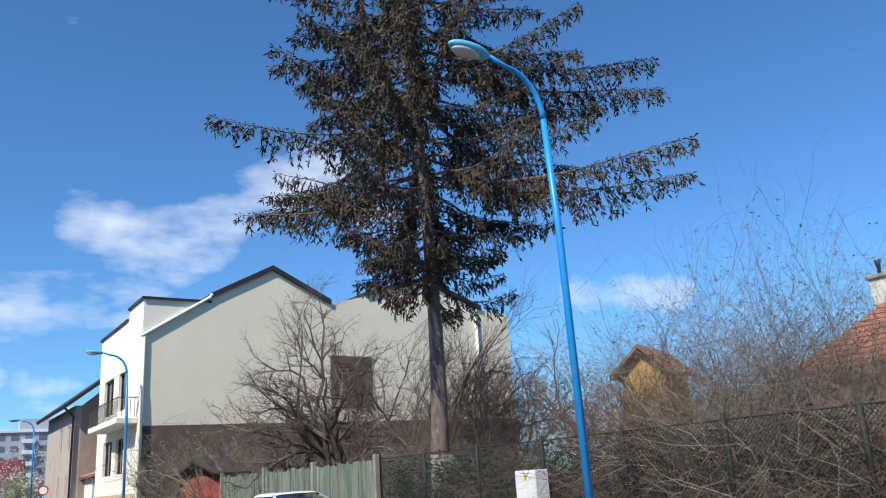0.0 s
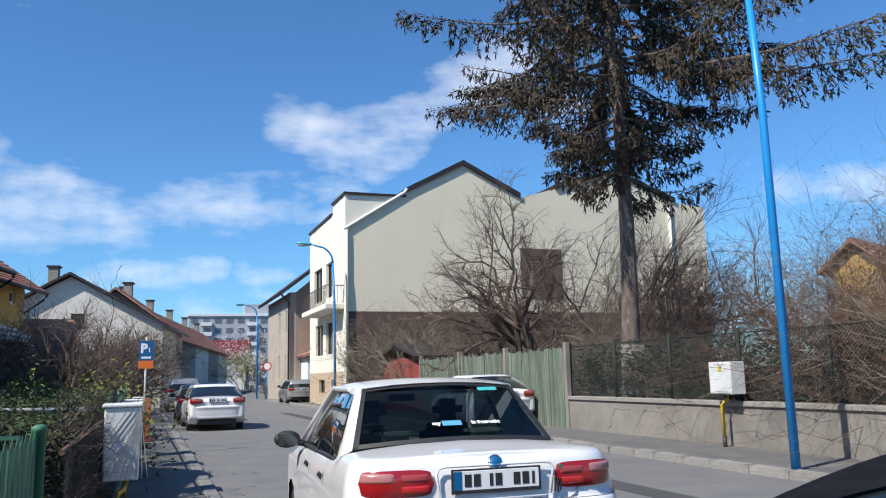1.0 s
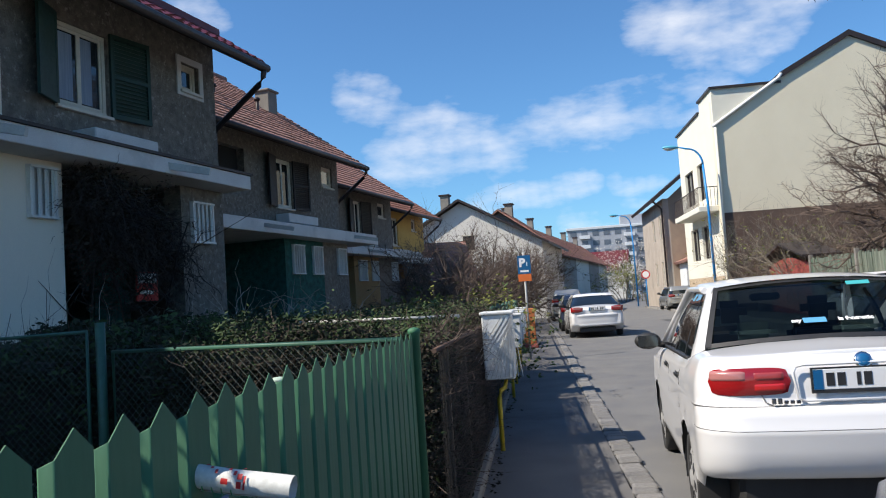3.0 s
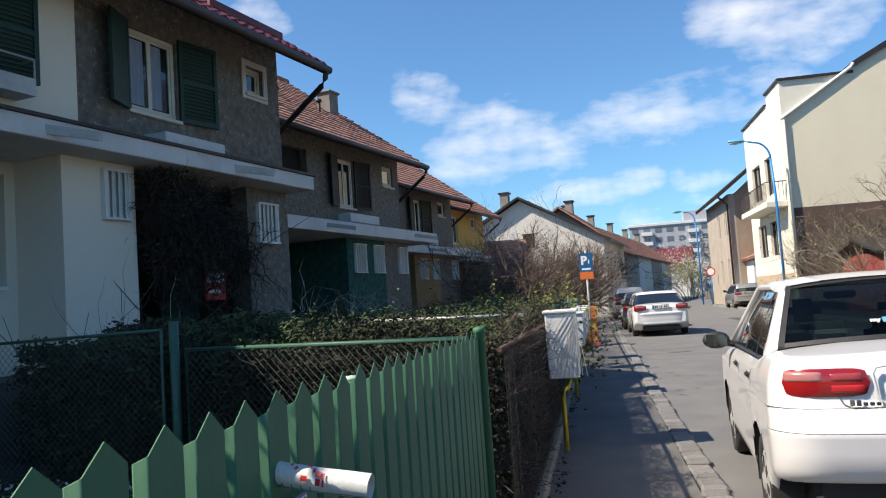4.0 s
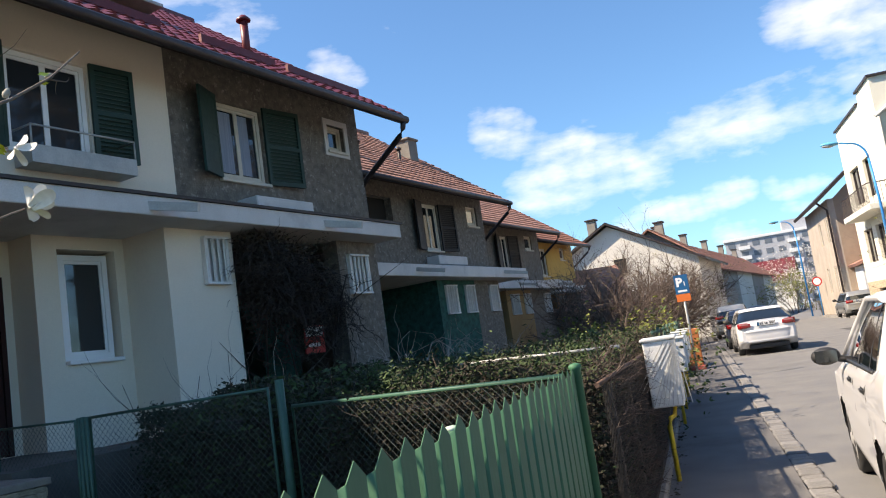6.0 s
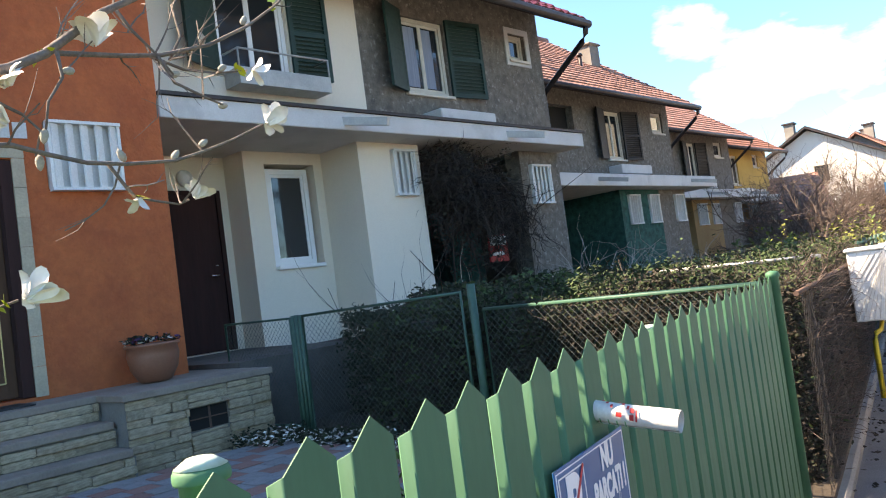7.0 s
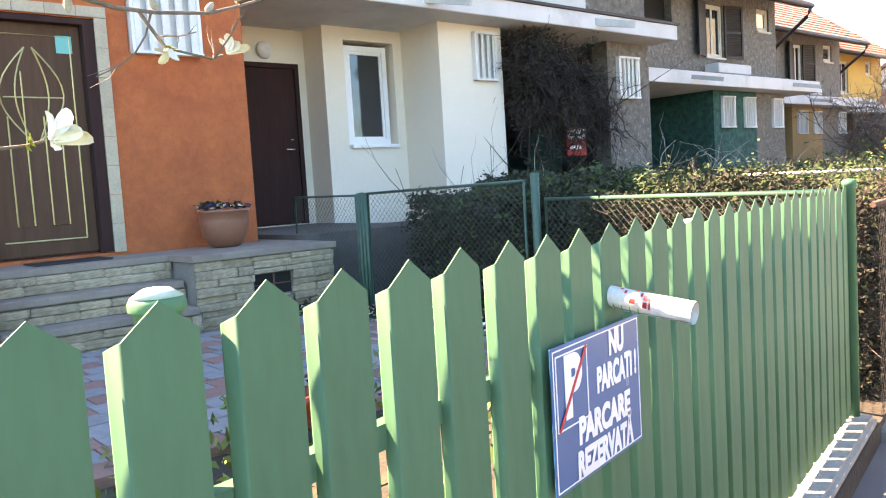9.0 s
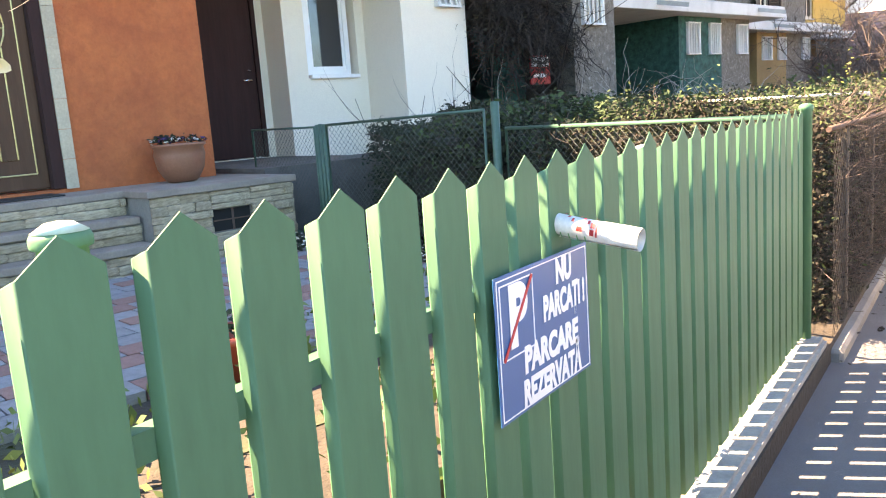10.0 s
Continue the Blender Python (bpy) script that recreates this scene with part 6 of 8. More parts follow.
box(bm, 0, -0.098, -0.004, 0.0012, 0.098, 0.004, Matrix.Translation((SX + 0.0046, (y0 + y1) / 2, (z0 + z1) / 2)) @ Matrix.Rotation(radians(50), 4, "X"))
part("slash", bm, M["red_print"], sign)

# rolled leaflet stuck between two pickets
roll = thing("rolled_newspaper", "rolled white leaflet with red print between pickets", "newspaper", at=Matrix.Translation((-1.545, 2.672, 1.232)) @ Matrix.Rotation(radians(-4), 4, "Z") @ Matrix.Rotation(radians(98), 4, "Y"))
bm = bmesh.new()
rings = []
for i in range(9):
    h = 0.205 * i / 8
    rings.append([bm.verts.new(((0.026 - 0.0014 * k / 22 * 3) * (1 + 0.04 * math.sin(3 * a + h * 30)) * math.cos(a), (0.024 - 0.0014 * k / 22 * 3) * math.sin(a), h)) for k, a in ((k, 2 * math.pi * k / 20) for k in range(27))])
for a, b in zip(rings, rings[1:]):
    for k in range(26):
        bm.faces.new((a[k], a[k + 1], b[k + 1], b[k])).smooth = True
part("paper", bm, surf("leaflet_paper", (0.76, 0.76, 0.72), (0.70, 0.71, 0.67), 30, 0.6, 0.05, 90), roll)
for h0, h1, a0, a1, mt in [(0.030, 0.046, 0.2, 1.0, "red_print"), (0.032, 0.040, 1.2, 2.2, "green_print"), (0.066, 0.080, 4.35, 4.75, "red_print"), (0.098, 0.108, 3.9, 4.3, "red_print"), (0.098, 0.108, 4.45, 4.95, "red_print"), (0.112, 0.116, 4.0, 5.0, "red_print")] + [(0.024 + 0.013 * i, 0.030 + 0.013 * i, 3.0 + 0.35 * (i % 3), 3.25 + 0.4 * (i % 3), "red_print") for i in range(7)] + [(0.026 + 0.02 * i, 0.029 + 0.02 * i, 5.1, 5.9, "green_print") for i in range(4)]:
    bm = bmesh.new()
    prev = None
    for k in range(9):
        a = a0 + (a1 - a0) * k / 8
        pair = [bm.verts.new((0.0274 * (1 + 0.04 * math.sin(3 * a + h * 30)) * math.cos(a), 0.0254 * math.sin(a), h)) for h in (h0, h1)]
        if prev:
            bm.faces.new((prev[0], pair[0], pair[1], prev[1]))
        prev = pair
    part("print", bm, M[mt], roll)


# ---- yard: terrace, mesh fence, pots ----
terrace = thing("terrace", "raised entrance terrace clad in layered stone with steps", "terrace", at=HOUSE)
part("core", boxes((-8.76, 0.8, 0.0, -7.56, 4.76, 1.0), (-7.56, 3.46, 0.0, -7.12, 4.76, 1.0), (-7.56, 0.8, 0.0, -7.12, 2.0, 1.0), (-7.56, 2.0, 0.0, -7.30, 3.46, 0.80), (-7.30, 2.0, 0.0, -7.02, 3.46, 0.60)), M["concrete"], terrace)
for r in ((-8.765, 0.78, 1.003, -7.55, 4.80, 1.06), (-7.548, 3.43, 1.003, -7.07, 4.80, 1.06), (-7.548, 0.78, 1.003, -7.07, 2.03, 1.06), (-7.548, 2.032, 0.803, -7.26, 3.428, 0.86), (-7.29, 2.032, 0.603, -6.98, 3.428, 0.66)):
    part("slab", bbox(*r, 0.006), M["slab"], terrace, "grey stone slab")
# The shade within the vent is a near-black sheet on the face.
vent = part("vent", boxes((-7.135, 3.98, 0.66, -7.115, 4.33, 0.84)), M["interior"], terrace, "ventilation opening, its shade a near-black sheet")
part("vent_bar", boxes((-7.11, 4.15, 0.66, -7.105, 4.17, 0.84), (-7.11, 3.98, 0.745, -7.105, 4.33, 0.755)), M["rust"], vent)
part("plinth", boxes((-12, 4.80, 0, -7.6, 6.41, 1.11)), surf("dark_step_concrete", (0.15, 0.13, 0.115), (0.10, 0.088, 0.078), 3, 0.92, 0.3, 60), terrace, "grey doorstep of the white house")
mat_ob = tagged(part("doormat", bbox(-8.12, 2.45, 1.062, -7.75, 3.05, 1.075, 0.004), M["black_plastic"]), "dark rubber doormat on the terrace", "doormat")
mat_ob.matrix_basis = HOUSE
rail_t = thing("handrail", "polished steel handrail beside the terrace steps", "handrail", at=HOUSE)
for x in (-7.9, -7.25):
    bm = bmesh.new()
    tube(bm, [(x, 1.95, 1.06), (x, 1.95, 1.75)], 0.021, n=10)
    part("rail_post", bm, M["chrome"], rail_t)
bm = bmesh.new()
tube(bm, [(-8.4, 1.95, 2.05), (-7.9, 1.95, 1.95), (-7.25, 1.95, 1.72), (-6.9, 1.95, 1.45), (-6.85, 1.95, 0.5)], 0.023, n=10)
part("rail_bar", bm, M["chrome"], rail_t)

pot = thing("plant_pot", "brown clay pot with white and purple pansies", "plant pot", at=HOUSE @ pose(-7.85, 4.10, 1.062) @ Matrix.Diagonal((1.1, 1.1, 0.86, 1)))
bm = bmesh.new()
lathe(bm, [(0.10, 0.0), (0.13, 0.02), (0.185, 0.14), (0.205, 0.28), (0.195, 0.36), (0.215, 0.375), (0.215, 0.40), (0.19, 0.40), (0.18, 0.36)], (0, 0, 0), 28)
part("pot", bm, M["terracotta"], pot)


def clump(name, parent, centres, n, spread, size, material, flat=0.4, seed=1, aim=None):
    """Small leaves or petals scattered round centres, as one mesh of kind stuff."""
    r = random.Random(seed)
    V, F = [], []
    for c in centres:
        for _ in range(n):
            p = Vector(c) + Vector((r.gauss(0, spread[0]), r.gauss(0, spread[1]), r.gauss(0, spread[2])))
            u = Vector((r.gauss(0, 1), r.gauss(0, 1), r.gauss(0, flat))).normalized()
            w = u.cross(Vector((r.gauss(0, 1), r.gauss(0, 1), r.gauss(0, 1)))).normalized()
            s = size * r.uniform(0.6, 1.3)
            k = len(V)
            V += [p - u * s, p + w * s * 0.45, p + u * s, p - w * s * 0.45]
            F.append((k, k + 1, k + 2, k + 3))
    ob = from_lists(name, V, F, material, parent)
    return tagged(ob, kind="stuff")


r6 = random.Random(6)
ring = [(r6.uniform(-0.17, 0.17), r6.uniform(-0.17, 0.17), 0.42 + r6.uniform(0, 0.04)) for _ in range(26)]
clump("leaves", pot, ring, 8, (0.025, 0.025, 0.02), 0.022, M["leaf_dark"], seed=2)
clump("white_flowers", pot, ring[:7], 7, (0.012, 0.012, 0.012), 0.022, M["blossom"], seed=3)
clump("purple_flowers", pot, ring[8:], 6, (0.012, 0.012, 0.012), 0.022, plain("purple_petal", (0.05, 0.018, 0.11), 0.6), seed=4)
clump("maroon_flowers", pot, ring[20:], 6, (0.012, 0.012, 0.012), 0.022, plain("maroon_petal", (0.08, 0.012, 0.02), 0.6), seed=5)
pot2 = thing("plant_pot", "small red plastic pot with dry plant on pavers", "plant pot", at=pose(-3.35, 3.25, 0.46))
bm = bmesh.new()
lathe(bm, [(0.10, 0.0), (0.15, 0.16), (0.165, 0.17), (0.165, 0.20), (0.145, 0.20), (0.135, 0.15)], (0, 0, 0), 20)
part("pot", bm, plain("red_plastic", (0.40, 0.06, 0.03), 0.5), pot2)
clump("leaves", pot2, [(0, 0, 0.22)], 80, (0.07, 0.07, 0.03), 0.03, M["leaf_dark"], seed=6)
nb = thing("red_shrub", "low shrub with red young leaves behind fence", "shrub", at=pose(-1.95, 1.75, 0.14))
clump("leaves", nb, [(0, 0, 0.25), (0.0, 0.05, 0.45), (-0.05, -0.04, 0.6)], 60, (0.05, 0.06, 0.10), 0.03, surf("red_leaf", (0.36, 0.05, 0.03), (0.26, 0.04, 0.03), 3, 0.5, 0, 30, vary=0.4), seed=7)
bm = bmesh.new()
for i in range(7):
    tube(bm, [(0, 0, 0), (r6.uniform(-0.1, 0.1), r6.uniform(-0.1, 0.1), 0.75 * r6.uniform(0.6, 1))], 0.004, 0.002, 4)
part("stem", bm, M["twig"], nb)


def mesh_panel(name, a, b, za, zb, low, parent, wire, gap=0.055, rail=True, frame_mat=None, thick=0.0016):
    """A chain-link panel between two upright lines: tube frame and crossing wires."""
    a, b = Vector((*a, 0)), Vector((*b, 0))
    run = (b - a)
    L = run.length
    d = run.normalized()
    top = lambda s: za + (zb - za) * s / L
    bm = bmesh.new()
    H = max(za, zb) - low
    n = int((L + H) / gap)
    for i in range(n):
        for sgn in (1, -1):
            s0 = i * gap if sgn > 0 else L - i * gap
            # a wire climbs at 45 degrees from (s0 - H) to s0
            pts = []
            for q in (0.0, 1.0):
                pts.append((s0 - sgn * H * (1 - q), low + H * q))
            (sa, z_a), (sb, z_b) = pts
            lo_s, hi_s = 0.0, L
            t0, t1 = 0.0, 1.0
            ds = sb - sa
            ta, tb = (lo_s - sa) / ds, (hi_s - sa) / ds
            t0, t1 = max(t0, min(ta, tb)), min(t1, max(ta, tb))
            if t1 - t0 < 0.02:
                continue
            P = [(sa + ds * t, z_a + (z_b - z_a) * t) for t in (t0, t1)]
            if P[1][1] > top(P[1][0]):
                P[1] = (P[1][0] - sgn * (P[1][1] - top(P[1][0])), top(P[1][0]))
            tube(bm, [a + d * s + Vector((0, 0, z)) for s, z in P], thick, n=3, cap=False)
    ob = tagged(part(name, bm, wire, parent), "diamond wire mesh", kind="stuff")
    if rail:
        fr = bmesh.new()
        tube(fr, [a + Vector((0, 0, low)), a + Vector((0, 0, za)), b + Vector((0, 0, zb)), b + Vector((0, 0, low)), a + Vector((0, 0, low))], 0.014, n=6)
        part("frame", fr, frame_mat or M["green_dark"], parent)
    return ob


yf = thing("wire_fence", "green tube and chain-link fence dividing the front yards", "fence")
mesh_panel("mesh", (-1.62, 5.56), (-3.60, 6.06), 1.35, 1.36, 0.45, yf, M["wire"])
mesh_panel("mesh", (-3.80, 6.10), (-5.52, 6.29), 1.50, 1.47, 0.45, yf, M["wire"])
mesh_panel("mesh", (-5.70, 6.33), (-6.75, 6.56), 1.46, 1.47, 0.5, yf, M["wire"])
for x, y, z in ((-3.70, 6.09, 1.555), (-5.61, 6.31, 1.485), (-5.56, 6.30, 1.48), (-5.66, 6.32, 1.48)):
    bm = bmesh.new()
    tube(bm, [(x, y, 0.2), (x, y, z)], 0.032 if x == -3.70 else 0.018, n=10)
    part("post", bm, M["green_dark"], yf)

# ---- garden edge further along the walkway: posts, mesh, meter boxes ----
gf = thing("garden_fence", "weathered wooden posts with rusty wire mesh before a hedge", "fence")
for i, y in enumerate((6.35, 7.6, 9.25, 10.9, 12.5)):
    part("post", bbox(-1.50, y - 0.025, 0.0, -1.445, y + 0.03, 1.28, 0.008), surf("weathered_wood_post", (0.13, 0.105, 0.08), (0.09, 0.072, 0.056), 6, 0.9, 0.4, 50, stretch=(1, 1, 0.2)) if i == 0 else bpy.data.materials["weathered_wood_post"], gf)
mesh_panel("mesh", (-1.43, 5.7), (-1.43, 12.5), 1.26, 1.22, 0.05, gf, surf("rusty_wire", (0.030, 0.025, 0.021), (0.022, 0.018, 0.016), 6, 0.8, 0, 40), gap=0.085, rail=False)
bm = bmesh.new()
tube(bm, [(-1.44, 5.6, 1.27), (-1.44, 9.2, 1.25), (-1.45, 12.6, 1.22)], 0.016)
part("rail", bm, M["rust"], gf)
bm = bmesh.new()
tube(bm, [(-1.46, 7.4, 1.42), (-2.9, 7.9, 1.44)], 0.015)
part("rail", bm, M["zinc"], gf)
part("footing", bbox(-1.5, 5.6, -0.05, -1.36, 30, 0.10, 0.02), M["concrete"], gf)


def meter(y, label, zs=(0.78, 1.26)):
    m = thing("meter_box", label, "meter box", group="meter boxes along the walkway")
    part("case", bbox(-1.40, y, zs[0], -1.10, y + 0.52, zs[1], 0.012), M["meter_box"], m)
    part("lid", bbox(-1.42, y - 0.02, zs[1], -1.08, y + 0.54, zs[1] + 0.03, 0.008), M["meter_box"], m)
    bm = bmesh.new()
    tube(bm, [(-1.28, y + 0.1, 0.02), (-1.28, y + 0.1, 0.55), (-1.26, y + 0.14, 0.62), (-1.22, y + 0.2, 0.64), (-1.2, y + 0.2, zs[0])], 0.024, n=8)
    part("gas_pipe", bm, M["yellow_pipe"], m, "yellow gas riser")
    return m


m1 = meter(9.05, "pale grey gas meter box with wire mesh over its face", (0.74, 1.38))
bm = bmesh.new()
for i in range(12):
    tube(bm, [(-1.40 + i * 0.045 - 0.12, 9.038, 0.76 if i > 2 else 0.9), (min(-1.40 + i * 0.045 + 0.2, -1.1), 9.038, 1.36)], 0.004, n=3)
part("wire_mesh", bm, M["zinc"], m1)
for y in (13.2, 15.1, 17.2, 19.6):
    meter(y, "pale grey meter box on a pipe beside the walkway")
vf = thing("garden_fence", "dark green wire fence panels with posts beside the walkway", "fence")
mesh_panel("mesh", (-1.5, 12.7), (-1.55, 30.0), 1.4, 1.35, 0.1, vf, M["wire_dark"], gap=0.09, rail=False)
for i in range(9):
    bm = bmesh.new()
    tube(bm, [(-1.5, 12.7 + i * 2.1, 0.0), (-1.5, 12.7 + i * 2.1, 1.45)], 0.03, n=8)
    part("post", bm, M["green_dark"], vf)
bm = bmesh.new()
tube(bm, [(-1.5, 12.7, 1.4), (-1.55, 30.0, 1.35)], 0.018)
part("rail", bm, M["green_dark"], vf)
ob_bin = thing("street_cabinet", "orange and brown utility cabinet beside the walkway", "cabinet", at=pose(-1.15, 24.5, 0.03))
part("case", bbox(-0.2, 0, 0, 0.25, 0.5, 1.15, 0.02), plain("orange_panel", (0.45, 0.14, 0.04), 0.6), ob_bin)
part("base", bbox(-0.25, -0.1, 0, 0.3, 0.55, 0.12, 0.02), M["red_paint"], ob_bin)
psign = thing("parking_sign", "blue parking sign with an orange plate on a grey pole", "road sign", at=pose(-1.06, 20.3, 0))
bm = bmesh.new()
tube(bm, [(0.0, 0.03, 0.0), (0, 0.03, 2.6)], 0.026, n=8)
part("pole", bm, M["zinc"], psign)
pb = part("board", bbox(-0.155, 0.0, 2.08, 0.155, 0.004, 2.52, 0.002), M["sign_blue"], psign)
part("board", bbox(-0.155, 0.0, 1.90, 0.155, 0.004, 2.07, 0.002), M["sign_orange"], psign, "orange plate")
text_mesh("letter", "P", 0.27, Matrix.Translation((-0.05, -0.002, 2.34)) @ Matrix.Rotation(radians(90), 4, "X"), M["sign_white"], pb)
part("mark", boxes((0.055, -0.002, 2.26, 0.075, 0.0, 2.36)), M["sign_white"], pb)
part("mark", boxes((-0.10, -0.002, 2.12, 0.10, 0.0, 2.165)), M["sign_white"], pb)


# ---- street lamps ----
def street_lamp(x, y, s, label):
    lamp = thing("street_lamp", label, "street lamp", group="blue street lamps", at=pose(x, y, 0) @ Matrix.Scale(s, 4))
    bm = bmesh.new()
    arm = [(0.03, 0, 0.0), (0.0, 0, 5.6), (-0.08, 0, 7.55)]
    for k in range(1, 9):
        a = math.pi / 2 * k / 8
        arm.append((-0.08 - 0.75 * (1 - math.cos(a)), 0, 7.55 + 0.85 * math.sin(a)))
    arm.append((-1.15, 0, 8.50))
    tube(bm, arm[:3], 0.070, 0.054, 14)
    part("pole", bm, M["lamp_blue"], lamp, "bright blue tapered steel pole")
    bm = bmesh.new()
    tube(bm, arm[2:], 0.052, 0.042, 12)
    part("arm", bm, M["lamp_blue"], lamp)
    bm = bmesh.new()
    bmesh.ops.create_uvsphere(bm, u_segments=20, v_segments=12, radius=1)
    for f in bm.faces:
        f.smooth = True
    hd = part("head", bm, plain("pale_blue_head", (0.10, 0.42, 0.58), 0.4, coat=0.3), lamp, "pale blue lamp head")
    hd.matrix_basis = Matrix.Translation((-1.58, 0, 8.52)) @ Matrix.Rotation(radians(4), 4, "Y") @ Matrix.Diagonal((0.42, 0.17, 0.11, 1))
    bm = bmesh.new()
    bmesh.ops.create_uvsphere(bm, u_segments=20, v_segments=10, radius=1)
    for f in bm.faces:
        f.smooth = True
    gl2 = part("lens", bm, plain("lamp_lens", (0.45, 0.45, 0.42), 0.15, coat=1.0), lamp, "clear lamp lens")
    gl2.matrix_basis = Matrix.Translation((-1.66, 0, 8.455)) @ Matrix.Rotation(radians(4), 4, "Y") @ Matrix.Diagonal((0.28, 0.14, 0.085, 1))
    return lamp


street_lamp(7.86, 10.7, 1.0, "tall bright blue street lamp at the kerb")
street_lamp(7.9, 41.2, 0.985, "blue street lamp before the cream house")
street_lamp(8.0, 72.0, 0.95, "distant blue street lamp")
rs = thing("road_sign", "round traffic sign with a red rim on a pole", "road sign", at=pose(7.75, 64, 0))
bm = bmesh.new()
tube(bm, [(0, 0, 0), (0, 0, 2.9)], 0.035)
part("pole", bm, M["lamp_blue"], rs)
for rad, off, mt in ((0.34, 0.0, "red_print"), (0.25, -0.006, "sign_white")):
    bm = bmesh.new()
    lathe(bm, [(rad, 0), (rad, 0.006)], (0, 0, 0), 24)
    part("disc", bm, M[mt], rs).matrix_basis = Matrix.Translation((0, off - 0.03, 2.6)) @ Matrix.Rotation(radians(90), 4, "X")

# ---- across the street: mesh fence on the wall, gas box, board fence ----
mf = thing("mesh_fence", "dark green chain-link fence standing on low wall", "fence")
ys = [-6 + i * 2.22 for i in range(13)]
for a, b in zip(ys, ys[1:]):
    mesh_panel("mesh", (WX + 0.12, a + 0.05), (WX + 0.12, b - 0.05), 2.28, 2.28, 1.02, mf, M["wire_dark"], gap=0.075, frame_mat=M["wire_dark"], thick=0.0056)
for y in ys:
    bm = bmesh.new()
    tube(bm, [(WX + 0.12, y, 0.9), (WX + 0.12, y, 2.38)], 0.04, n=8)
    part("post", bm, M["wire_dark"], mf)
gb = thing("gas_box", "white gas meter cabinet with yellow riser before wall", "meter box", at=pose(WX - 0.36, 13.7, 0))
part("case", bbox(0.0, 0.0, 1.10, 0.34, 0.62, 1.72, 0.012), M["meter_box"], gb)
part("door", bbox(-0.012, 0.02, 1.12, 0.0, 0.60, 1.70, 0.004), M["meter_box"], gb)
for i in range(6):
    part("vent_slot", boxes((-0.016, 0.10 + i * 0.06, 1.655, -0.012, 0.13 + i * 0.06, 1.672)), M["black_plastic"], gb)
    part("vent_slot", boxes((-0.016, 0.10 + i * 0.06, 1.145, -0.012, 0.13 + i * 0.06, 1.16)), M["black_plastic"], gb)
part("warning_label", boxes((-0.016, 0.24, 1.53, -0.012, 0.33, 1.64)), M["yellow_pipe"], gb, "yellow warning label")
bm = bmesh.new()
tube(bm, [(0.1, 0.42, 0.28), (0.1, 0.42, 0.9), (0.14, 0.40, 0.97), (0.22, 0.38, 0.99), (0.22, 0.38, 1.1)], 0.034, n=10)
part("gas_pipe", bm, M["yellow_pipe"], gb, "yellow gas riser")
bm = bmesh.new()
tube(bm, [(0.1, 0.42, 0.05), (0.1, 0.42, 0.30)], 0.042, n=10)
part("pipe_sleeve", bm, M["black_plastic"], gb)
bf = thing("board_fence", "weathered upright boards with flaking green paint", "fence")
r9 = random.Random(9)
y = 20.7
while y < 33.0:
    w = r9.uniform(0.11, 0.16)
    part("board", boxes((WX + r9.uniform(-0.015, 0.015), y, 0.08, WX + 0.03, y + w - 0.006, 2.25 + r9.uniform(-0.05, 0.06))), M["green_wood"], bf)
    y += w
for y in (20.65, 24.6, 28.6, 33.0):
    part("post", bbox(WX - 0.06, y - 0.07, 0.05, WX + 0.08, y + 0.07, 2.4, 0.01), M["concrete"], bf, "grey concrete post")
rg = thing("gate", "faded red sheet metal gate with small roof", "gate")
for i in range(14):
    part("sheet", boxes((WX + 0.02, 33.2 + i * 0.38, 0.08, WX + 0.05, 33.56 + i * 0.38, 2.15 + 0.25 * math.sin(math.pi * i / 13))), M["red_paint"], rg)
bm = bmesh.new()
prism(bm, [(33.0, 2.35), (35.9, 2.95), (38.7, 2.35), (38.7, 2.43), (35.9, 3.05), (33.0, 2.43)], "x", WX - 0.3, WX + 1.2)
part("roof", bm, M["dark_metal"], rg)

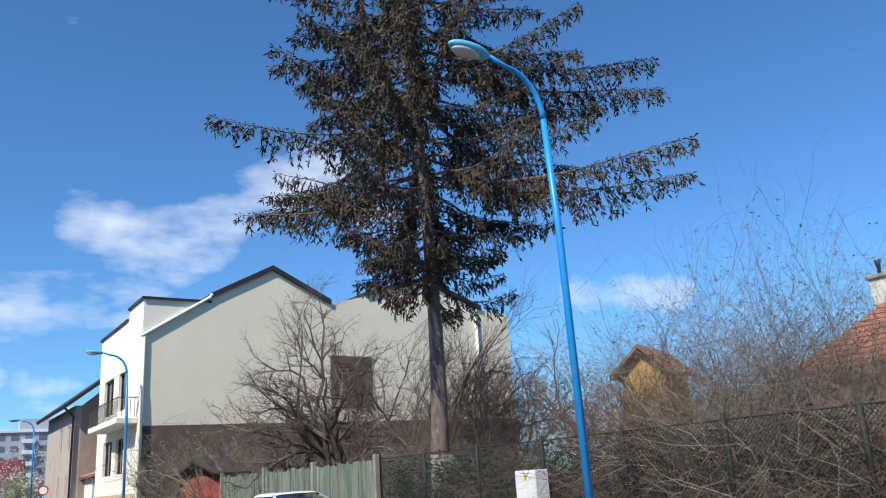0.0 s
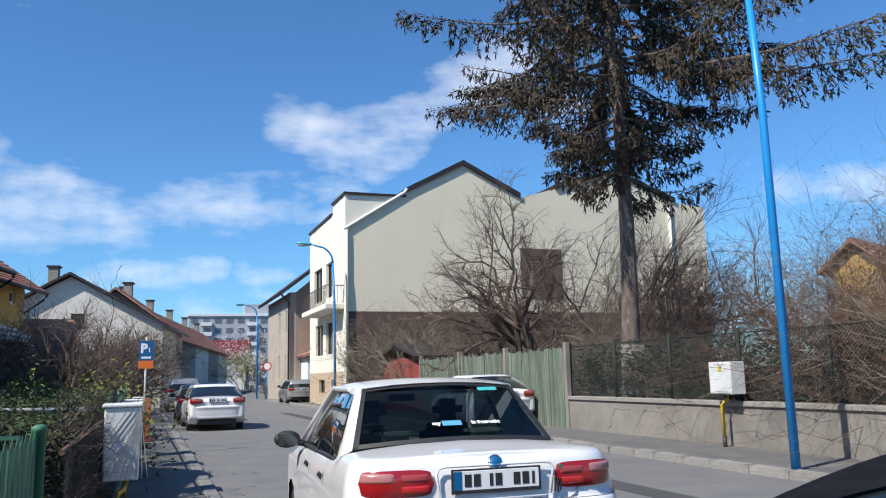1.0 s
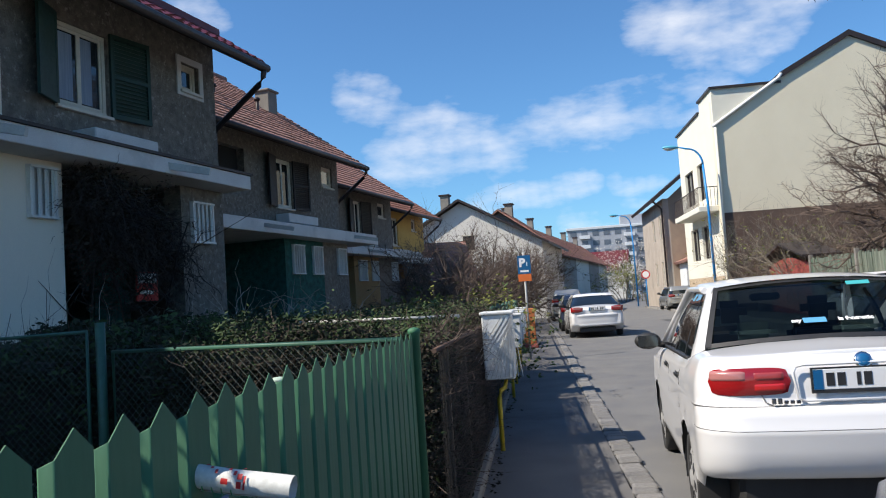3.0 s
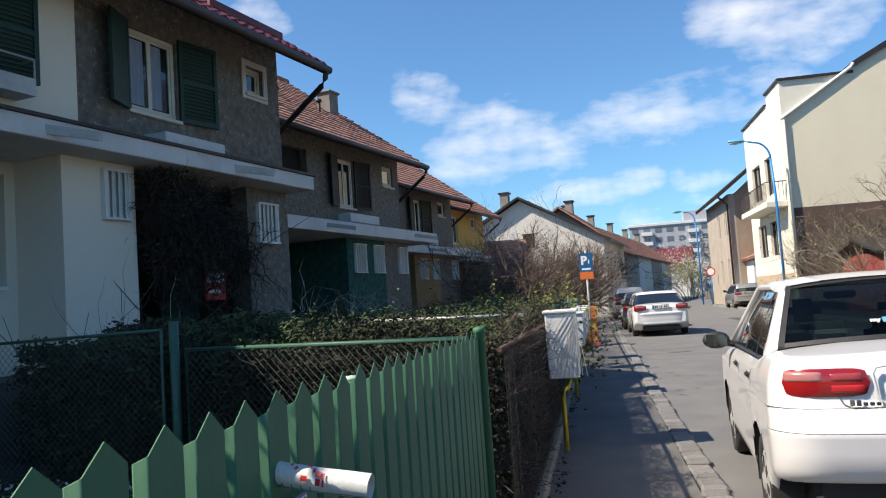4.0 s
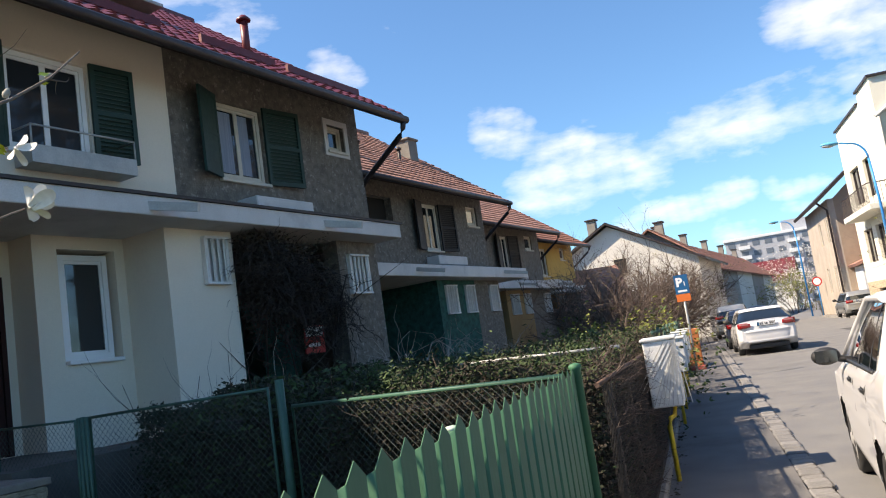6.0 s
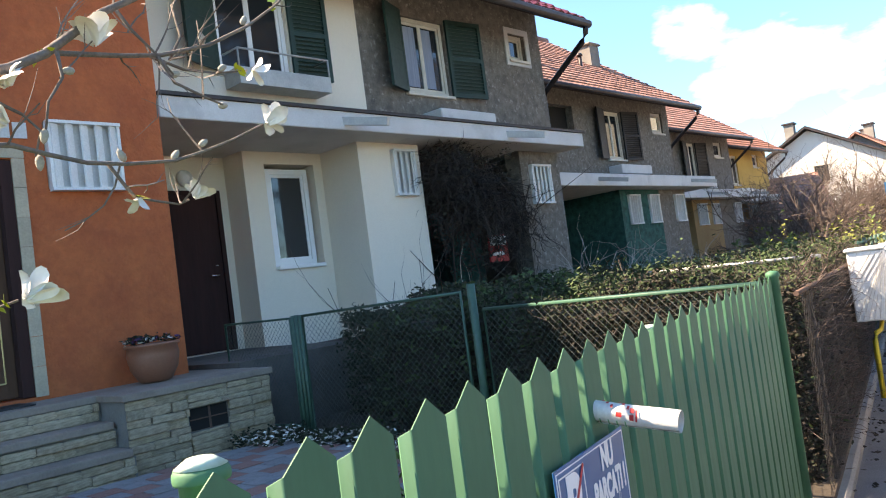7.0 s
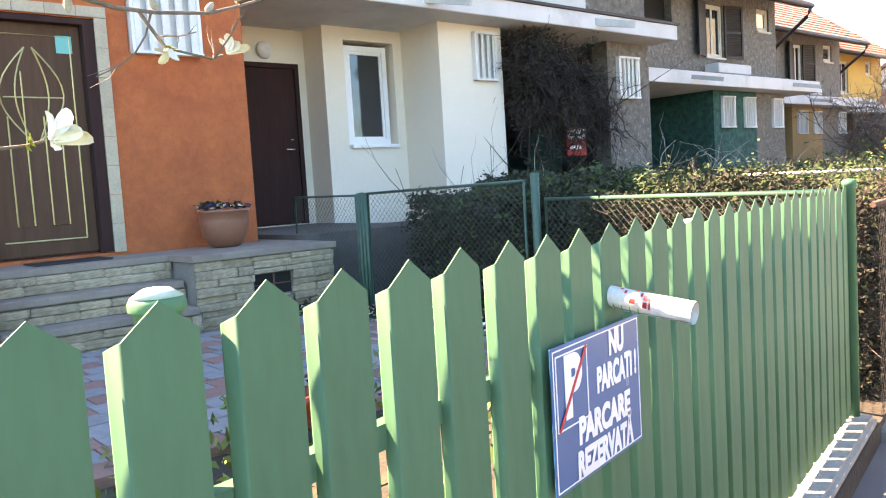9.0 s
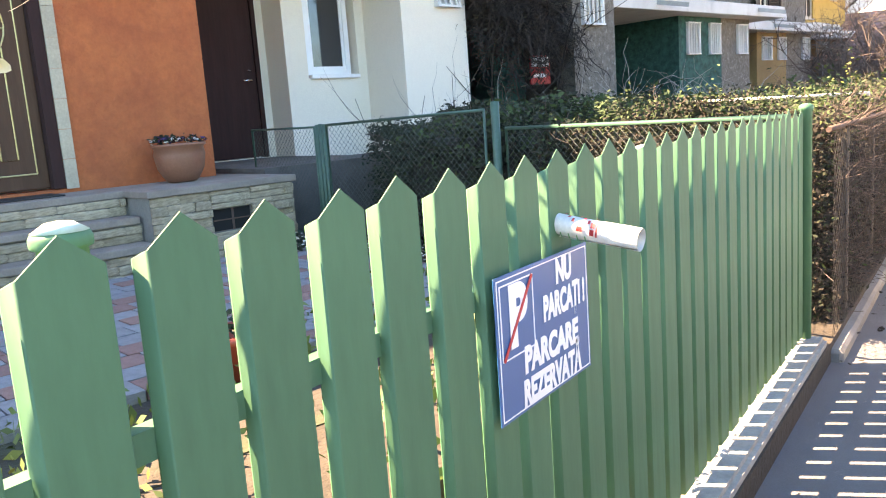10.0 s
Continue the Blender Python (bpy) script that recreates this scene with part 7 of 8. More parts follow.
# ---- plants ----
class Twigs:
    """Gathers three-sided tapering twigs into one mesh."""

    def __init__(self, seed):
        self.V, self.F, self.r = [], [], random.Random(seed)
        self.tips = []
        self.top, self.trunk = -1, None

    def line(self, pts, r0, r1, n=3):
        base = len(self.V)
        m = len(pts)
        for i, p in enumerate(pts):
            d = (pts[min(i + 1, m - 1)] - pts[max(i - 1, 0)])
            if d.length < 1e-6:
                d = Vector((0, 0, 1))
            d.normalize()
            u = d.cross(Vector((0.3, 0.2, 0.93)) if abs(d.z) < 0.9 else Vector((1, 0.1, 0))).normalized()
            w = d.cross(u)
            rr = r0 + (r1 - r0) * i / (m - 1)
            for k in range(n):
                a = 2 * math.pi * k / n
                self.V.append(p + (u * math.cos(a) + w * math.sin(a)) * rr)
        for i in range(m - 1):
            for k in range(n):
                a, b = base + i * n + k, base + i * n + (k + 1) % n
                self.F.append((a, b, b + n, a + n))

    def grow(self, p, d, length, rad, depth, wander=0.35, lift=0.0, kids=4, segs=5, shrink=0.6, spread=0.9):
        r = self.r
        pts = [p.copy()]
        d = d.normalized()
        dirs = []
        for _ in range(segs):
            d = (d + Vector((r.gauss(0, wander), r.gauss(0, wander), r.gauss(0, wander) + lift)) * 0.5).normalized()
            p = p + d * (length / segs)
            pts.append(p.copy())
            dirs.append(d.copy())
        (self.trunk if depth == self.top else self).line(pts, rad, rad * 0.55 if depth else rad * 0.25, 3 if rad < 0.03 else 6)
        self.tips.append(pts[-1])
        if depth:
            for k in range(kids):
                i = min(segs, max(1, round(segs * (0.3 + 0.7 * (k + r.random()) / kids))))
                side = Vector((r.gauss(0, 1), r.gauss(0, 1), r.gauss(0, 0.8)))
                self.grow(pts[i], dirs[i - 1] + side * spread * 0.6, length * shrink * r.uniform(0.7, 1.2), rad * 0.5, depth - 1, wander, lift, kids, max(2, segs - 1), shrink, spread)

    def out(self, name, material, parent=None, label=""):
        ob = from_lists(name, self.V, self.F, material, parent, label)
        return ob


def shrub(label, at, stems, height, radius, depth, material, seed, name="shrub", rad=0.012, lean=0.5, kids=4, wander=0.4, leaves=None, group="", category="shrub", base=0.15):
    s = thing(name, label, category, group=group, at=pose(*at))
    t = Twigs(seed)
    t.top, t.trunk = depth, Twigs(seed)
    r = t.r
    for _ in range(stems):
        a, q = r.uniform(0, 2 * math.pi), math.sqrt(r.random())
        p = Vector((math.cos(a) * q * radius * base / 0.5, math.sin(a) * q * radius * base / 0.5, 0))
        d = Vector((math.cos(a) * q * lean, math.sin(a) * q * lean, 1))
        t.grow(p, d, height * r.uniform(0.55, 0.85), rad, depth, wander, 0.03, kids)
    tagged(t.out("crown", material, s), kind="stuff")
    tagged(t.trunk.out("trunk" if name == "bare_tree" else "stem_mass", material, s), kind="stuff")
    if leaves:
        n, size, mat = leaves
        clump("leaves", s, r.sample(t.tips, min(len(t.tips), n)), 3, (0.03, 0.03, 0.03), size, mat, seed=seed)
    return s


# tall spruce behind the low wall
spruce = thing("spruce", "tall old spruce with drooping dark brown-green branches", "tree", at=pose(10.62, 18.9, 0.5))
bm = bmesh.new()
r11 = random.Random(11)
trunk_pts = [(0.10 * math.sin(z * 0.35) + (0.04 if z < 2 else 0), 0.05 * math.cos(z * 0.5), z) for z in (0, 0.4, 1, 2, 3, 4.5, 6, 8, 10, 12, 14, 16, 18, 20.5)]
tube(bm, trunk_pts, 0.30, 0.03, 14)
part("trunk", bm, M["bark_spruce"], spruce)
wood, NV, NF = Twigs(12), [], []
rr = random.Random(13)


def needle(p, d, size):
    w = d.cross(Vector((rr.gauss(0, 1), rr.gauss(0, 1), rr.gauss(0, 1))))
    if w.length < 1e-4:
        return
    w = w.normalized() * size * 0.13
    k = len(NV)
    NV.extend((p, p + d * size * 0.5 + w, p + d * size, p + d * size * 0.5 - w))
    NF.append((k, k + 1, k + 2, k + 3))


z = 6.3
turn = 0.0
while z < 20.0:
    full = 6.9 * min(1.0, (24.5 - z) / 11.5) * (0.36 if z < 7.0 else 0.55 if z < 7.9 else 0.78 if z < 8.8 else 1.0)
    turn += rr.uniform(0.4, 1.0)
    n_b = 5 if z < 15 else 4
    for b in range(n_b):
        a = turn + 2 * math.pi * b / n_b + rr.uniform(-0.35, 0.35)
        out = Vector((math.cos(a), math.sin(a), 0))
        L = full * rr.uniform(0.45, 1.05) * (1 + 0.14 * (0.84 * out.x - 0.54 * out.y))
        side = Vector((-math.sin(a), math.cos(a), 0))
        fall = rr.uniform(0.05, 0.26) * (1.9 if z < 8 else 1.0)
        bend = rr.uniform(-0.12, 0.12)
        pts = []
        for i in range(10):
            s = i / 9
            pts.append(Vector((0, 0, z + rr.uniform(-0.02, 0.02))) + out * L * s + side * L * bend * s * s + Vector((0, 0, L * (0.05 * s - fall * s * (1.9 - 1.35 * s)) + 0.05 * math.sin(9 * s))))
        wood.line(pts, 0.045 * L / 6 + 0.012, 0.006, 5)
        s = 0.20
        while s < 1.0:
            f = s * 9
            i = min(int(f), 8)
            p = pts[i].lerp(pts[i + 1], f - i)
            ahead = (pts[i + 1] - pts[i]).normalized()
            for sg in (1, -1):
                if rr.random() < 0.12:
                    continue
                tl = (0.32 + 1.55 * (1 - s) * (0.5 + 0.5 * s)) * rr.uniform(0.45, 1.2) * (L / 6 * 0.6 + 0.4)
                d = (ahead * rr.uniform(0.4, 0.9) + side * sg * rr.uniform(0.3, 1.0) + Vector((0, 0, -rr.uniform(0.3, 1.9)))).normalized()
                q = p.copy()
                tw = [q.copy()]
                for k in range(4):
                    d = (d + Vector((rr.gauss(0, 0.12), rr.gauss(0, 0.12), -0.30))).normalized()
                    q = q + d * tl / 4
                    tw.append(q.copy())
                wood.line(tw, 0.006, 0.002, 3)
                n_n = int(tl * 22) + 4
                for k in range(n_n):
                    g = rr.random() * 3.999
                    j = int(g)
                    pos = tw[j].lerp(tw[j + 1], g - j)
                    dd = ((tw[j + 1] - tw[j]).normalized() * 0.8 + Vector((rr.gauss(0, 0.55), rr.gauss(0, 0.55), rr.gauss(-0.15, 0.45)))).normalized()
                    needle(pos, dd, rr.uniform(0.10, 0.24))
            for _ in range(3):
                needle(p + Vector((rr.gauss(0, 0.03), rr.gauss(0, 0.03), 0.02)), (ahead + Vector((rr.gauss(0, 0.5), rr.gauss(0, 0.5), rr.gauss(0.1, 0.4)))).normalized(), rr.uniform(0.08, 0.16))
            s += 0.075 / max(L, 1.0) * 1.5
    z += rr.uniform(0.36, 0.62)
# dead hanging twigs round the lower trunk
for _ in range(60):
    a, zz = rr.uniform(0, 6.28), rr.uniform(3.2, 8.0)
    d = Vector((math.cos(a), math.sin(a), -0.5))
    wood.grow(Vector((0, 0, zz)), d, rr.uniform(0.5, 1.3), 0.008, 1, 0.3, -0.2, 3)
tagged(wood.out("bough_wood", M["bark_spruce"], spruce), kind="stuff")
tagged(from_lists("needles", NV, NF, M["needles"], spruce), kind="stuff")
bm = bmesh.new()
tube(bm, [(0.04, 0.05, 0.0), (0.055, 0.048, 0.4), (0.075, 0.045, 1.0), (0.10, 0.03, 1.75)], 0.312, 0.29, 14)
part("whitewash", bm, surf("worn_whitewash", (0.42, 0.39, 0.36), (0.20, 0.17, 0.15), 8, 0.95, 0.9, 24, stain=(0.12, 0.09, 0.075), stain_scale=5, stretch=(1, 1, 0.5)), spruce, "worn whitewash on the trunk foot")
part("bark_tag", bbox(-0.09, -0.335, 1.05, 0.09, -0.30, 1.35, 0.01), M["zinc"], spruce, "small metal plate on the trunk")

# bare trees and shrubs across the street
shrub("gnarled bare fruit tree before the cream house", (13.6, 29.5, 0.55), 3, 6.0, 1.0, 5, M["twig"], 21, "bare_tree", 0.17, 0.9, 5, 0.5, category="tree")
shrub("bare multi-stemmed tree in front of cream wall", (16.6, 29.0, 0.55), 9, 6.2, 1.2, 4, M["twig"], 22, "bare_tree", 0.07, 0.5, 5, 0.35, category="tree")
shrub("bare slender tree beside the spruce", (19.5, 28.0, 0.55), 7, 4.8, 1.2, 4, M["twig"], 23, "bare_tree", 0.06, 0.5, 5, 0.35, category="tree")
shrub("bare tree with pale blossom haze", (25.0, 27.5, 0.55), 6, 5.6, 1.5, 4, M["twig_pale"], 24, "bare_tree", 0.08, 0.6, 5, 0.4, (700, 0.035, M["blossom"]), category="tree")
shrub("bare tree with pale blossom haze", (22.0, 31.0, 0.55), 6, 5.4, 1.5, 4, M["twig"], 25, "bare_tree", 0.08, 0.6, 5, 0.4, category="tree")
shrub("tall shrub with fresh green shoots above brambles", (13.2, 10.4, 0.55), 52, 4.2, 1.6, 3, M["twig_pale"], 26, rad=0.013, lean=0.55, kids=4, wander=0.35, leaves=(1600, 0.026, M["leaf_hedge"]))
k = 0
r14 = random.Random(14)
for x, y, h, rad in ((11.2, 3.0, 3.0, 1.4), (11.4, 5.2, 3.2, 1.4), (11.4, 7.2, 3.3, 1.4), (11.6, 9.2, 3.3, 1.5), (11.5, 11.3, 3.2, 1.4), (11.4, 13.4, 2.9, 1.4), (11.8, 15.6, 2.7, 1.3), (13.2, 6.6, 3.6, 1.6), (13.8, 8.6, 3.8, 1.7), (13.6, 13.0, 3.4, 1.7), (13.5, 16.2, 3.2, 1.6), (12.6, 20.0, 3.0, 1.6), (15.5, 18.5, 3.6, 1.7), (15.8, 11.5, 3.9, 1.9), (16.2, 22.5, 3.6, 1.8), (13.5, 24.5, 3.0, 1.6), (18.5, 16.0, 3.8, 1.9), (17.0, 17.4, 4.3, 1.5), (16.2, 15.4, 4.2, 1.6)):
    k += 1
    shrub("dense leafless reddish bramble thicket", (x, y, 0.55), 24 if y < 4 else 170 if x < 12 and y < 13 else 80 if x > 13 and y < 14 else 64 if x > 16 else 36, h * (0.62 if y < 4 else 0.95 if y < 8 else 1.34 if y < 14 else 0.66 if x < 12.5 else 1.25), rad, 3, M["twig_red"] if k % 4 else M["twig_pale"], 40 + k, rad=0.0085, lean=0.7, kids=3, wander=0.85, group="bramble thickets", base=0.45, leaves=(60, 0.03, M["leaf_yellow"]) if k % 4 == 0 else None)
for i, (x, y, h) in enumerate(((10.6, 35.0, 3.8), (11.0, 38.5, 4.0), (13.0, 39.0, 4.2), (16.0, 38.5, 3.6), (10.3, 40.3, 4.6), (19.0, 37.0, 3.8), (22.0, 37.5, 3.6), (12.0, 33.0, 3.0), (14.6, 35.0, 3.0), (25.0, 36.0, 3.8))):
    shrub("bare shrub with first green buds before house", (x, y, 0.5), 44, h * 0.85, 1.6, 2, M["twig"] if i % 2 else M["twig_pale"], 70 + i, rad=0.020, lean=0.6, kids=5, wander=0.4, leaves=(160, 0.05, M["leaf_yellow"]) if i < 5 else None, group="shrubs before the cream house", base=0.4)
# Unseen dark leaves, added to deepen the shade behind the mesh fence.
clump_ground = thing("ivy", "dark leaves added as shade behind the wire fence", "ivy", kind="stuff")
clump("leaves", clump_ground, [(WX + 0.5 + r14.uniform(0, 0.5), r14.uniform(2, 21), r14.uniform(0.7, 2.1)) for _ in range(1300)], 10, (0.12, 0.15, 0.15), 0.06, M["leaf_dark"], seed=15)

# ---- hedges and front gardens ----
# Near-black colour standing in for the shade deep inside the hedges.
M["hedge_shade_core"] = surf("hedge_shade_core", (0.022, 0.018, 0.013), (0.032, 0.025, 0.018), 6, 0.95, 0.6, 20)
def hedge(label, m, x0, x1, y0, y1, z0, z1, n, mats, size, seed, core=True):
    """A clipped hedge: near-black box for inner shade under a ragged coat of leaves."""
    h = thing("hedge", label, "hedge", at=m)
    r = random.Random(seed)
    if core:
        part("core", bbox(x0 + 0.12, y0 + 0.12, z0, x1 - 0.12, y1 - 0.12, z1 - 0.13, 0.05), M["hedge_shade_core"], h, "near-black box for the shade inside the hedge")
    W, H, D = y1 - y0, z1 - z0, x1 - x0
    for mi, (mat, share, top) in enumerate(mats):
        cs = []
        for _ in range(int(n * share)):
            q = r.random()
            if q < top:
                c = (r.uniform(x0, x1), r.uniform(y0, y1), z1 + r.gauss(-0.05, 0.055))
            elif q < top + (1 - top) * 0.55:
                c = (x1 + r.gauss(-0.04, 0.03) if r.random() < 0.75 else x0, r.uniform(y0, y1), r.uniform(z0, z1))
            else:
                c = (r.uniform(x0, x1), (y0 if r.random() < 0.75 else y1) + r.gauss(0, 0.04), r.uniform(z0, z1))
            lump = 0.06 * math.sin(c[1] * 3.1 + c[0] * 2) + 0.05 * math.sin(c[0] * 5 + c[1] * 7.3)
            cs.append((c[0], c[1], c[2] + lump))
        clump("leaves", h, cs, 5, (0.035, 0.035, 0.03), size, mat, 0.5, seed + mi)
    t = Twigs(seed + 9)
    for _ in range(int(n * 0.25)):
        p = Vector((r.uniform(x0, x1), r.uniform(y0, y1), z1 - 0.2))
        if r.random() < 0.6:
            p = Vector((x1 - 0.08, r.uniform(y0, y1), r.uniform(z0, z1 - 0.1)))
        t.grow(p, Vector((r.gauss(0.1, 0.5), r.gauss(0, 0.5), r.gauss(0.5, 0.4))), r.uniform(0.12, 0.34), 0.004, 1, 0.4, 0, 2, 3)
    tagged(t.out("twig_mass", M["twig"], h), kind="stuff")
    return h


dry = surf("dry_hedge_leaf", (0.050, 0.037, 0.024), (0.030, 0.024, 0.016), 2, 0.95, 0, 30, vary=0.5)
# Tops get the lighter leaf, sides the darker one: shade put into leaf colour.
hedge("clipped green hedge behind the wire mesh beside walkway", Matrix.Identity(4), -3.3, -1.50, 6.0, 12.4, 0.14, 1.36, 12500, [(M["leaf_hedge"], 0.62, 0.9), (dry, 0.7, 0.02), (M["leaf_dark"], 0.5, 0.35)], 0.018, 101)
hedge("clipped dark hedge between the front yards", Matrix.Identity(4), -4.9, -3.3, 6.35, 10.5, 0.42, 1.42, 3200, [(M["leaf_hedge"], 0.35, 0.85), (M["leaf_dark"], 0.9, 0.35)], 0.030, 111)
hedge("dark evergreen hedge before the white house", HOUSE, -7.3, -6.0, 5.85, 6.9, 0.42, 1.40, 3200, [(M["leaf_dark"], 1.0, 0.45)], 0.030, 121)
for i, (x, y, z, h, rad) in enumerate(((-2.5, 13.5, 0.14, 1.15, 0.9), (-2.6, 15.2, 0.14, 1.25, 1.0), (-2.5, 17.3, 0.14, 1.2, 0.9), (-4.2, 14.0, 0.4, 0.8, 1.0), (-2.6, 19.6, 0.14, 1.3, 1.0), (-2.6, 22.0, 0.14, 1.3, 1.0))):
    shrub("loose yellow-green shrub beside the walkway", (x, y, z), 40, h, rad, 2, M["twig_pale"], 130 + i, rad=0.008, lean=0.7, kids=5, wander=0.4, leaves=(2200, 0.045, M["leaf_yellow"] if i % 3 else M["leaf_hedge"]), group="yellow-green shrubs", base=0.5)
for i, (x, y, h, rad) in enumerate(((-4.6, 11.0, 1.75, 0.7), (-5.4, 11.6, 1.8, 0.6), (-5.8, 17.5, 1.9, 0.9), (-6.0, 21.0, 2.1, 0.8))):
    shrub("pruned pale bare shrub above the hedge", (x, y, 0.42), 22, h, rad, 1, surf("bleached_twig", (0.50, 0.45, 0.40), (0.38, 0.33, 0.29), 2, 0.9, 0, 30, vary=0.3) if i == 0 else bpy.data.materials["bleached_twig"], 140 + i, rad=0.011, lean=1.1, kids=3, wander=0.6, group="pale bare shrubs", base=0.5)
for i, (x, y, h) in enumerate(((-3.4, 29.0, 2.8), (-4.4, 31.5, 3.6), (-3.0, 37.0, 4.0), (-3.6, 46.0, 4.6), (-2.8, 34.5, 3.6), (-4.0, 39.0, 4.2), (-2.4, 43.0, 3.8), (-2.0, 50.0, 4.2), (-1.6, 58.0, 4.2), (-1.5, 64.0, 4.4))):
    shrub("bare garden tree beside the walkway", (x, y, 0.2), 8, h, 1.3, 3, M["twig"], 150 + i, "bare_tree", 0.045, 0.8, 6, 0.45, leaves=(300, 0.05, M["leaf_yellow"]) if i > 6 else None, group="bare garden trees", category="tree", base=0.3)
shrub("thin bare shoots above the dark hedge", (-5.1, 7.6, 0.42), 6, 1.9, 0.5, 1, M["twig"], 148, rad=0.006, lean=0.5, kids=3, wander=0.35, base=0.4)
# climbing shrub over the grey house's porch
ivy = thing("climbing_shrub", "leafless climbing shrub hanging over the grey porch", "climber", at=HOUSE)
t = Twigs(160)
for _ in range(1500):
    y = 8.95 + abs(t.r.gauss(0, 0.85))
    zz = 3.58 - abs(t.r.gauss(0, 0.50))
    p = Vector((-8.72 + t.r.gauss(0, 0.16), min(y, 11.0), zz - 0.35 * (y - 8.9)))
    t.grow(p, Vector((t.r.gauss(0.1, 0.4), t.r.gauss(0.2, 0.6), t.r.gauss(-0.6, 0.7))), t.r.uniform(0.2, 0.5), 0.008, 1, 0.7, -0.15, 5, 4)
for y in (9.15, 9.9, 10.5):
    t.grow(Vector((-8.75, y, 0.42)), Vector((0, 0, 1)), 2.6, 0.022, 1, 0.16, 0.1, 2)
tagged(t.out("stem_mass", surf("dark_climber_twig", (0.060, 0.042, 0.034), (0.036, 0.026, 0.022), 1.0, 0.9, 0.0, 30, vary=0.4), ivy), kind="stuff")
clump("leaves", ivy, [(-8.7 + r14.gauss(0, 0.15), 9.0 + abs(r14.gauss(0, 0.6)), 3.5 - abs(r14.gauss(0, 0.6))) for _ in range(700)], 6, (0.07, 0.07, 0.07), 0.034, dry, seed=161)
box_red = tagged(part("notice_board", bbox(-8.9, 10.2, 1.83, -8.86, 10.66, 2.26, 0.01), M["red_print"]), "small red notice with white marks on porch", "sign")
box_red.matrix_basis = HOUSE
part("mark", boxes((-8.859, 10.26, 1.93, -8.855, 10.55, 1.99)), M["sign_white"], box_red)
part("mark", boxes((-8.859, 10.22, 2.09, -8.855, 10.62, 2.24)), M["sign_white"], box_red)
# white flowers along the wire fence
bed = thing("flower_bed", "low white flowering ground cover along wire fence", "flowers", kind="stuff")
bedp = [(x, 5.75 + (-3.9 - x) * 0.12 + r14.uniform(-0.28, 0.2), 0.47 + r14.uniform(0, 0.07)) for x in (r14.uniform(-6.2, -2.2) for _ in range(420))]
clump("leaves", bed, bedp, 7, (0.05, 0.05, 0.03), 0.025, M["leaf_dark"], seed=162)
clump("petals", bed, bedp[:300], 4, (0.03, 0.03, 0.02), 0.020, M["blossom"], seed=163)
near = thing("weeds", "sparse spring weeds and dry litter behind fence", "weeds", kind="stuff")
clump("leaves", near, [(r14.uniform(-2.6, -1.7), r14.uniform(-0.5, 5.3), 0.2 + r14.uniform(0, 0.1)) for _ in range(260)], 5, (0.05, 0.05, 0.03), 0.035, M["leaf_yellow"], seed=164)
clump("grass", near, [(r14.uniform(-3.9, -1.75), r14.uniform(0.2, 5.4), 0.24 + r14.uniform(0, 0.05) + (0.24 if i % 3 else 0)) for i in range(420)], 9, (0.06, 0.06, 0.03), 0.030, M["grass"], 1.6, seed=166)
clump("litter", near, [(r14.uniform(-1.44, -1.25), r14.uniform(5.6, 14), 0.05) for _ in range(50)], 4, (0.04, 0.06, 0.008), 0.022, dry, 0.1, seed=165)

# magnolia branches reaching over the fence
mag = thing("magnolia", "young magnolia with pale buds and open white flowers", "magnolia")
bm = bmesh.new()
MX = -2.45
tube(bm, [(-2.62, 0.35, 0.1), (-2.60, 0.40, 0.9), (-2.55, 0.55, 1.5), (-2.52, 0.85, 1.85)], 0.045, 0.028, 10)
tube(bm, [(-2.52, 0.85, 1.85), (MX, 1.5, 2.02), (MX, 1.917, 2.141), (MX, 2.009, 2.191), (MX, 2.171, 2.324), (MX, 2.278, 2.388), (MX + 0.03, 2.4, 2.48), (MX + 0.05, 2.55, 2.65)], 0.014, 0.007, 8)
part("trunk", bm, surf("magnolia_bark", (0.19, 0.15, 0.125), (0.125, 0.10, 0.085), 20, 0.85, 0.4, 80), mag)
limbs = [
    [(2.04, 2.20), (2.211, 2.223), (2.327, 2.245), (2.489, 2.302), (2.65, 2.39), (2.798, 2.494), (2.929, 2.616)],
    [(2.308, 2.237), (2.354, 2.175), (2.465, 2.15), (2.518, 2.14)],
    [(1.55, 1.93), (1.75, 1.96), (1.898, 1.971), (1.981, 1.957), (2.071, 1.946), (2.173, 1.95), (2.334, 1.971), (2.441, 2.005), (2.56, 2.049), (2.652, 2.09), (2.70, 2.11)],
    [(2.141, 1.951), (2.187, 1.898), (2.21, 1.875), (2.271, 1.868), (2.348, 1.862), (2.385, 1.875)],
    [(2.317, 2.249), (2.425, 2.232), (2.535, 2.24), (2.658, 2.267)],
    [(1.5, 1.62), (1.70, 1.625), (1.814, 1.633), (1.861, 1.639), (1.90, 1.65)],
    [(1.80, 2.09), (1.90, 2.07), (1.95, 2.05), (1.988, 2.017), (1.97, 1.96)],
    [(2.033, 2.20), (2.04, 2.14), (2.0, 2.08), (1.988, 2.017)],
    [(2.20, 2.33), (2.24, 2.29), (2.30, 2.25), (2.36, 2.20)],
    [(2.37, 2.245), (2.42, 2.32), (2.40, 2.40), (2.46, 2.46)],
]
for i, row in enumerate(limbs):
    bm = bmesh.new()
    tube(bm, [(MX + 0.02 * math.sin(3 * y + i), y, z) for y, z in row], 0.0075 if i in (0, 2) else 0.0048, 0.0028, 6)
    part("branch", bm, bpy.data.materials["magnolia_bark"], mag)
bm = bmesh.new()
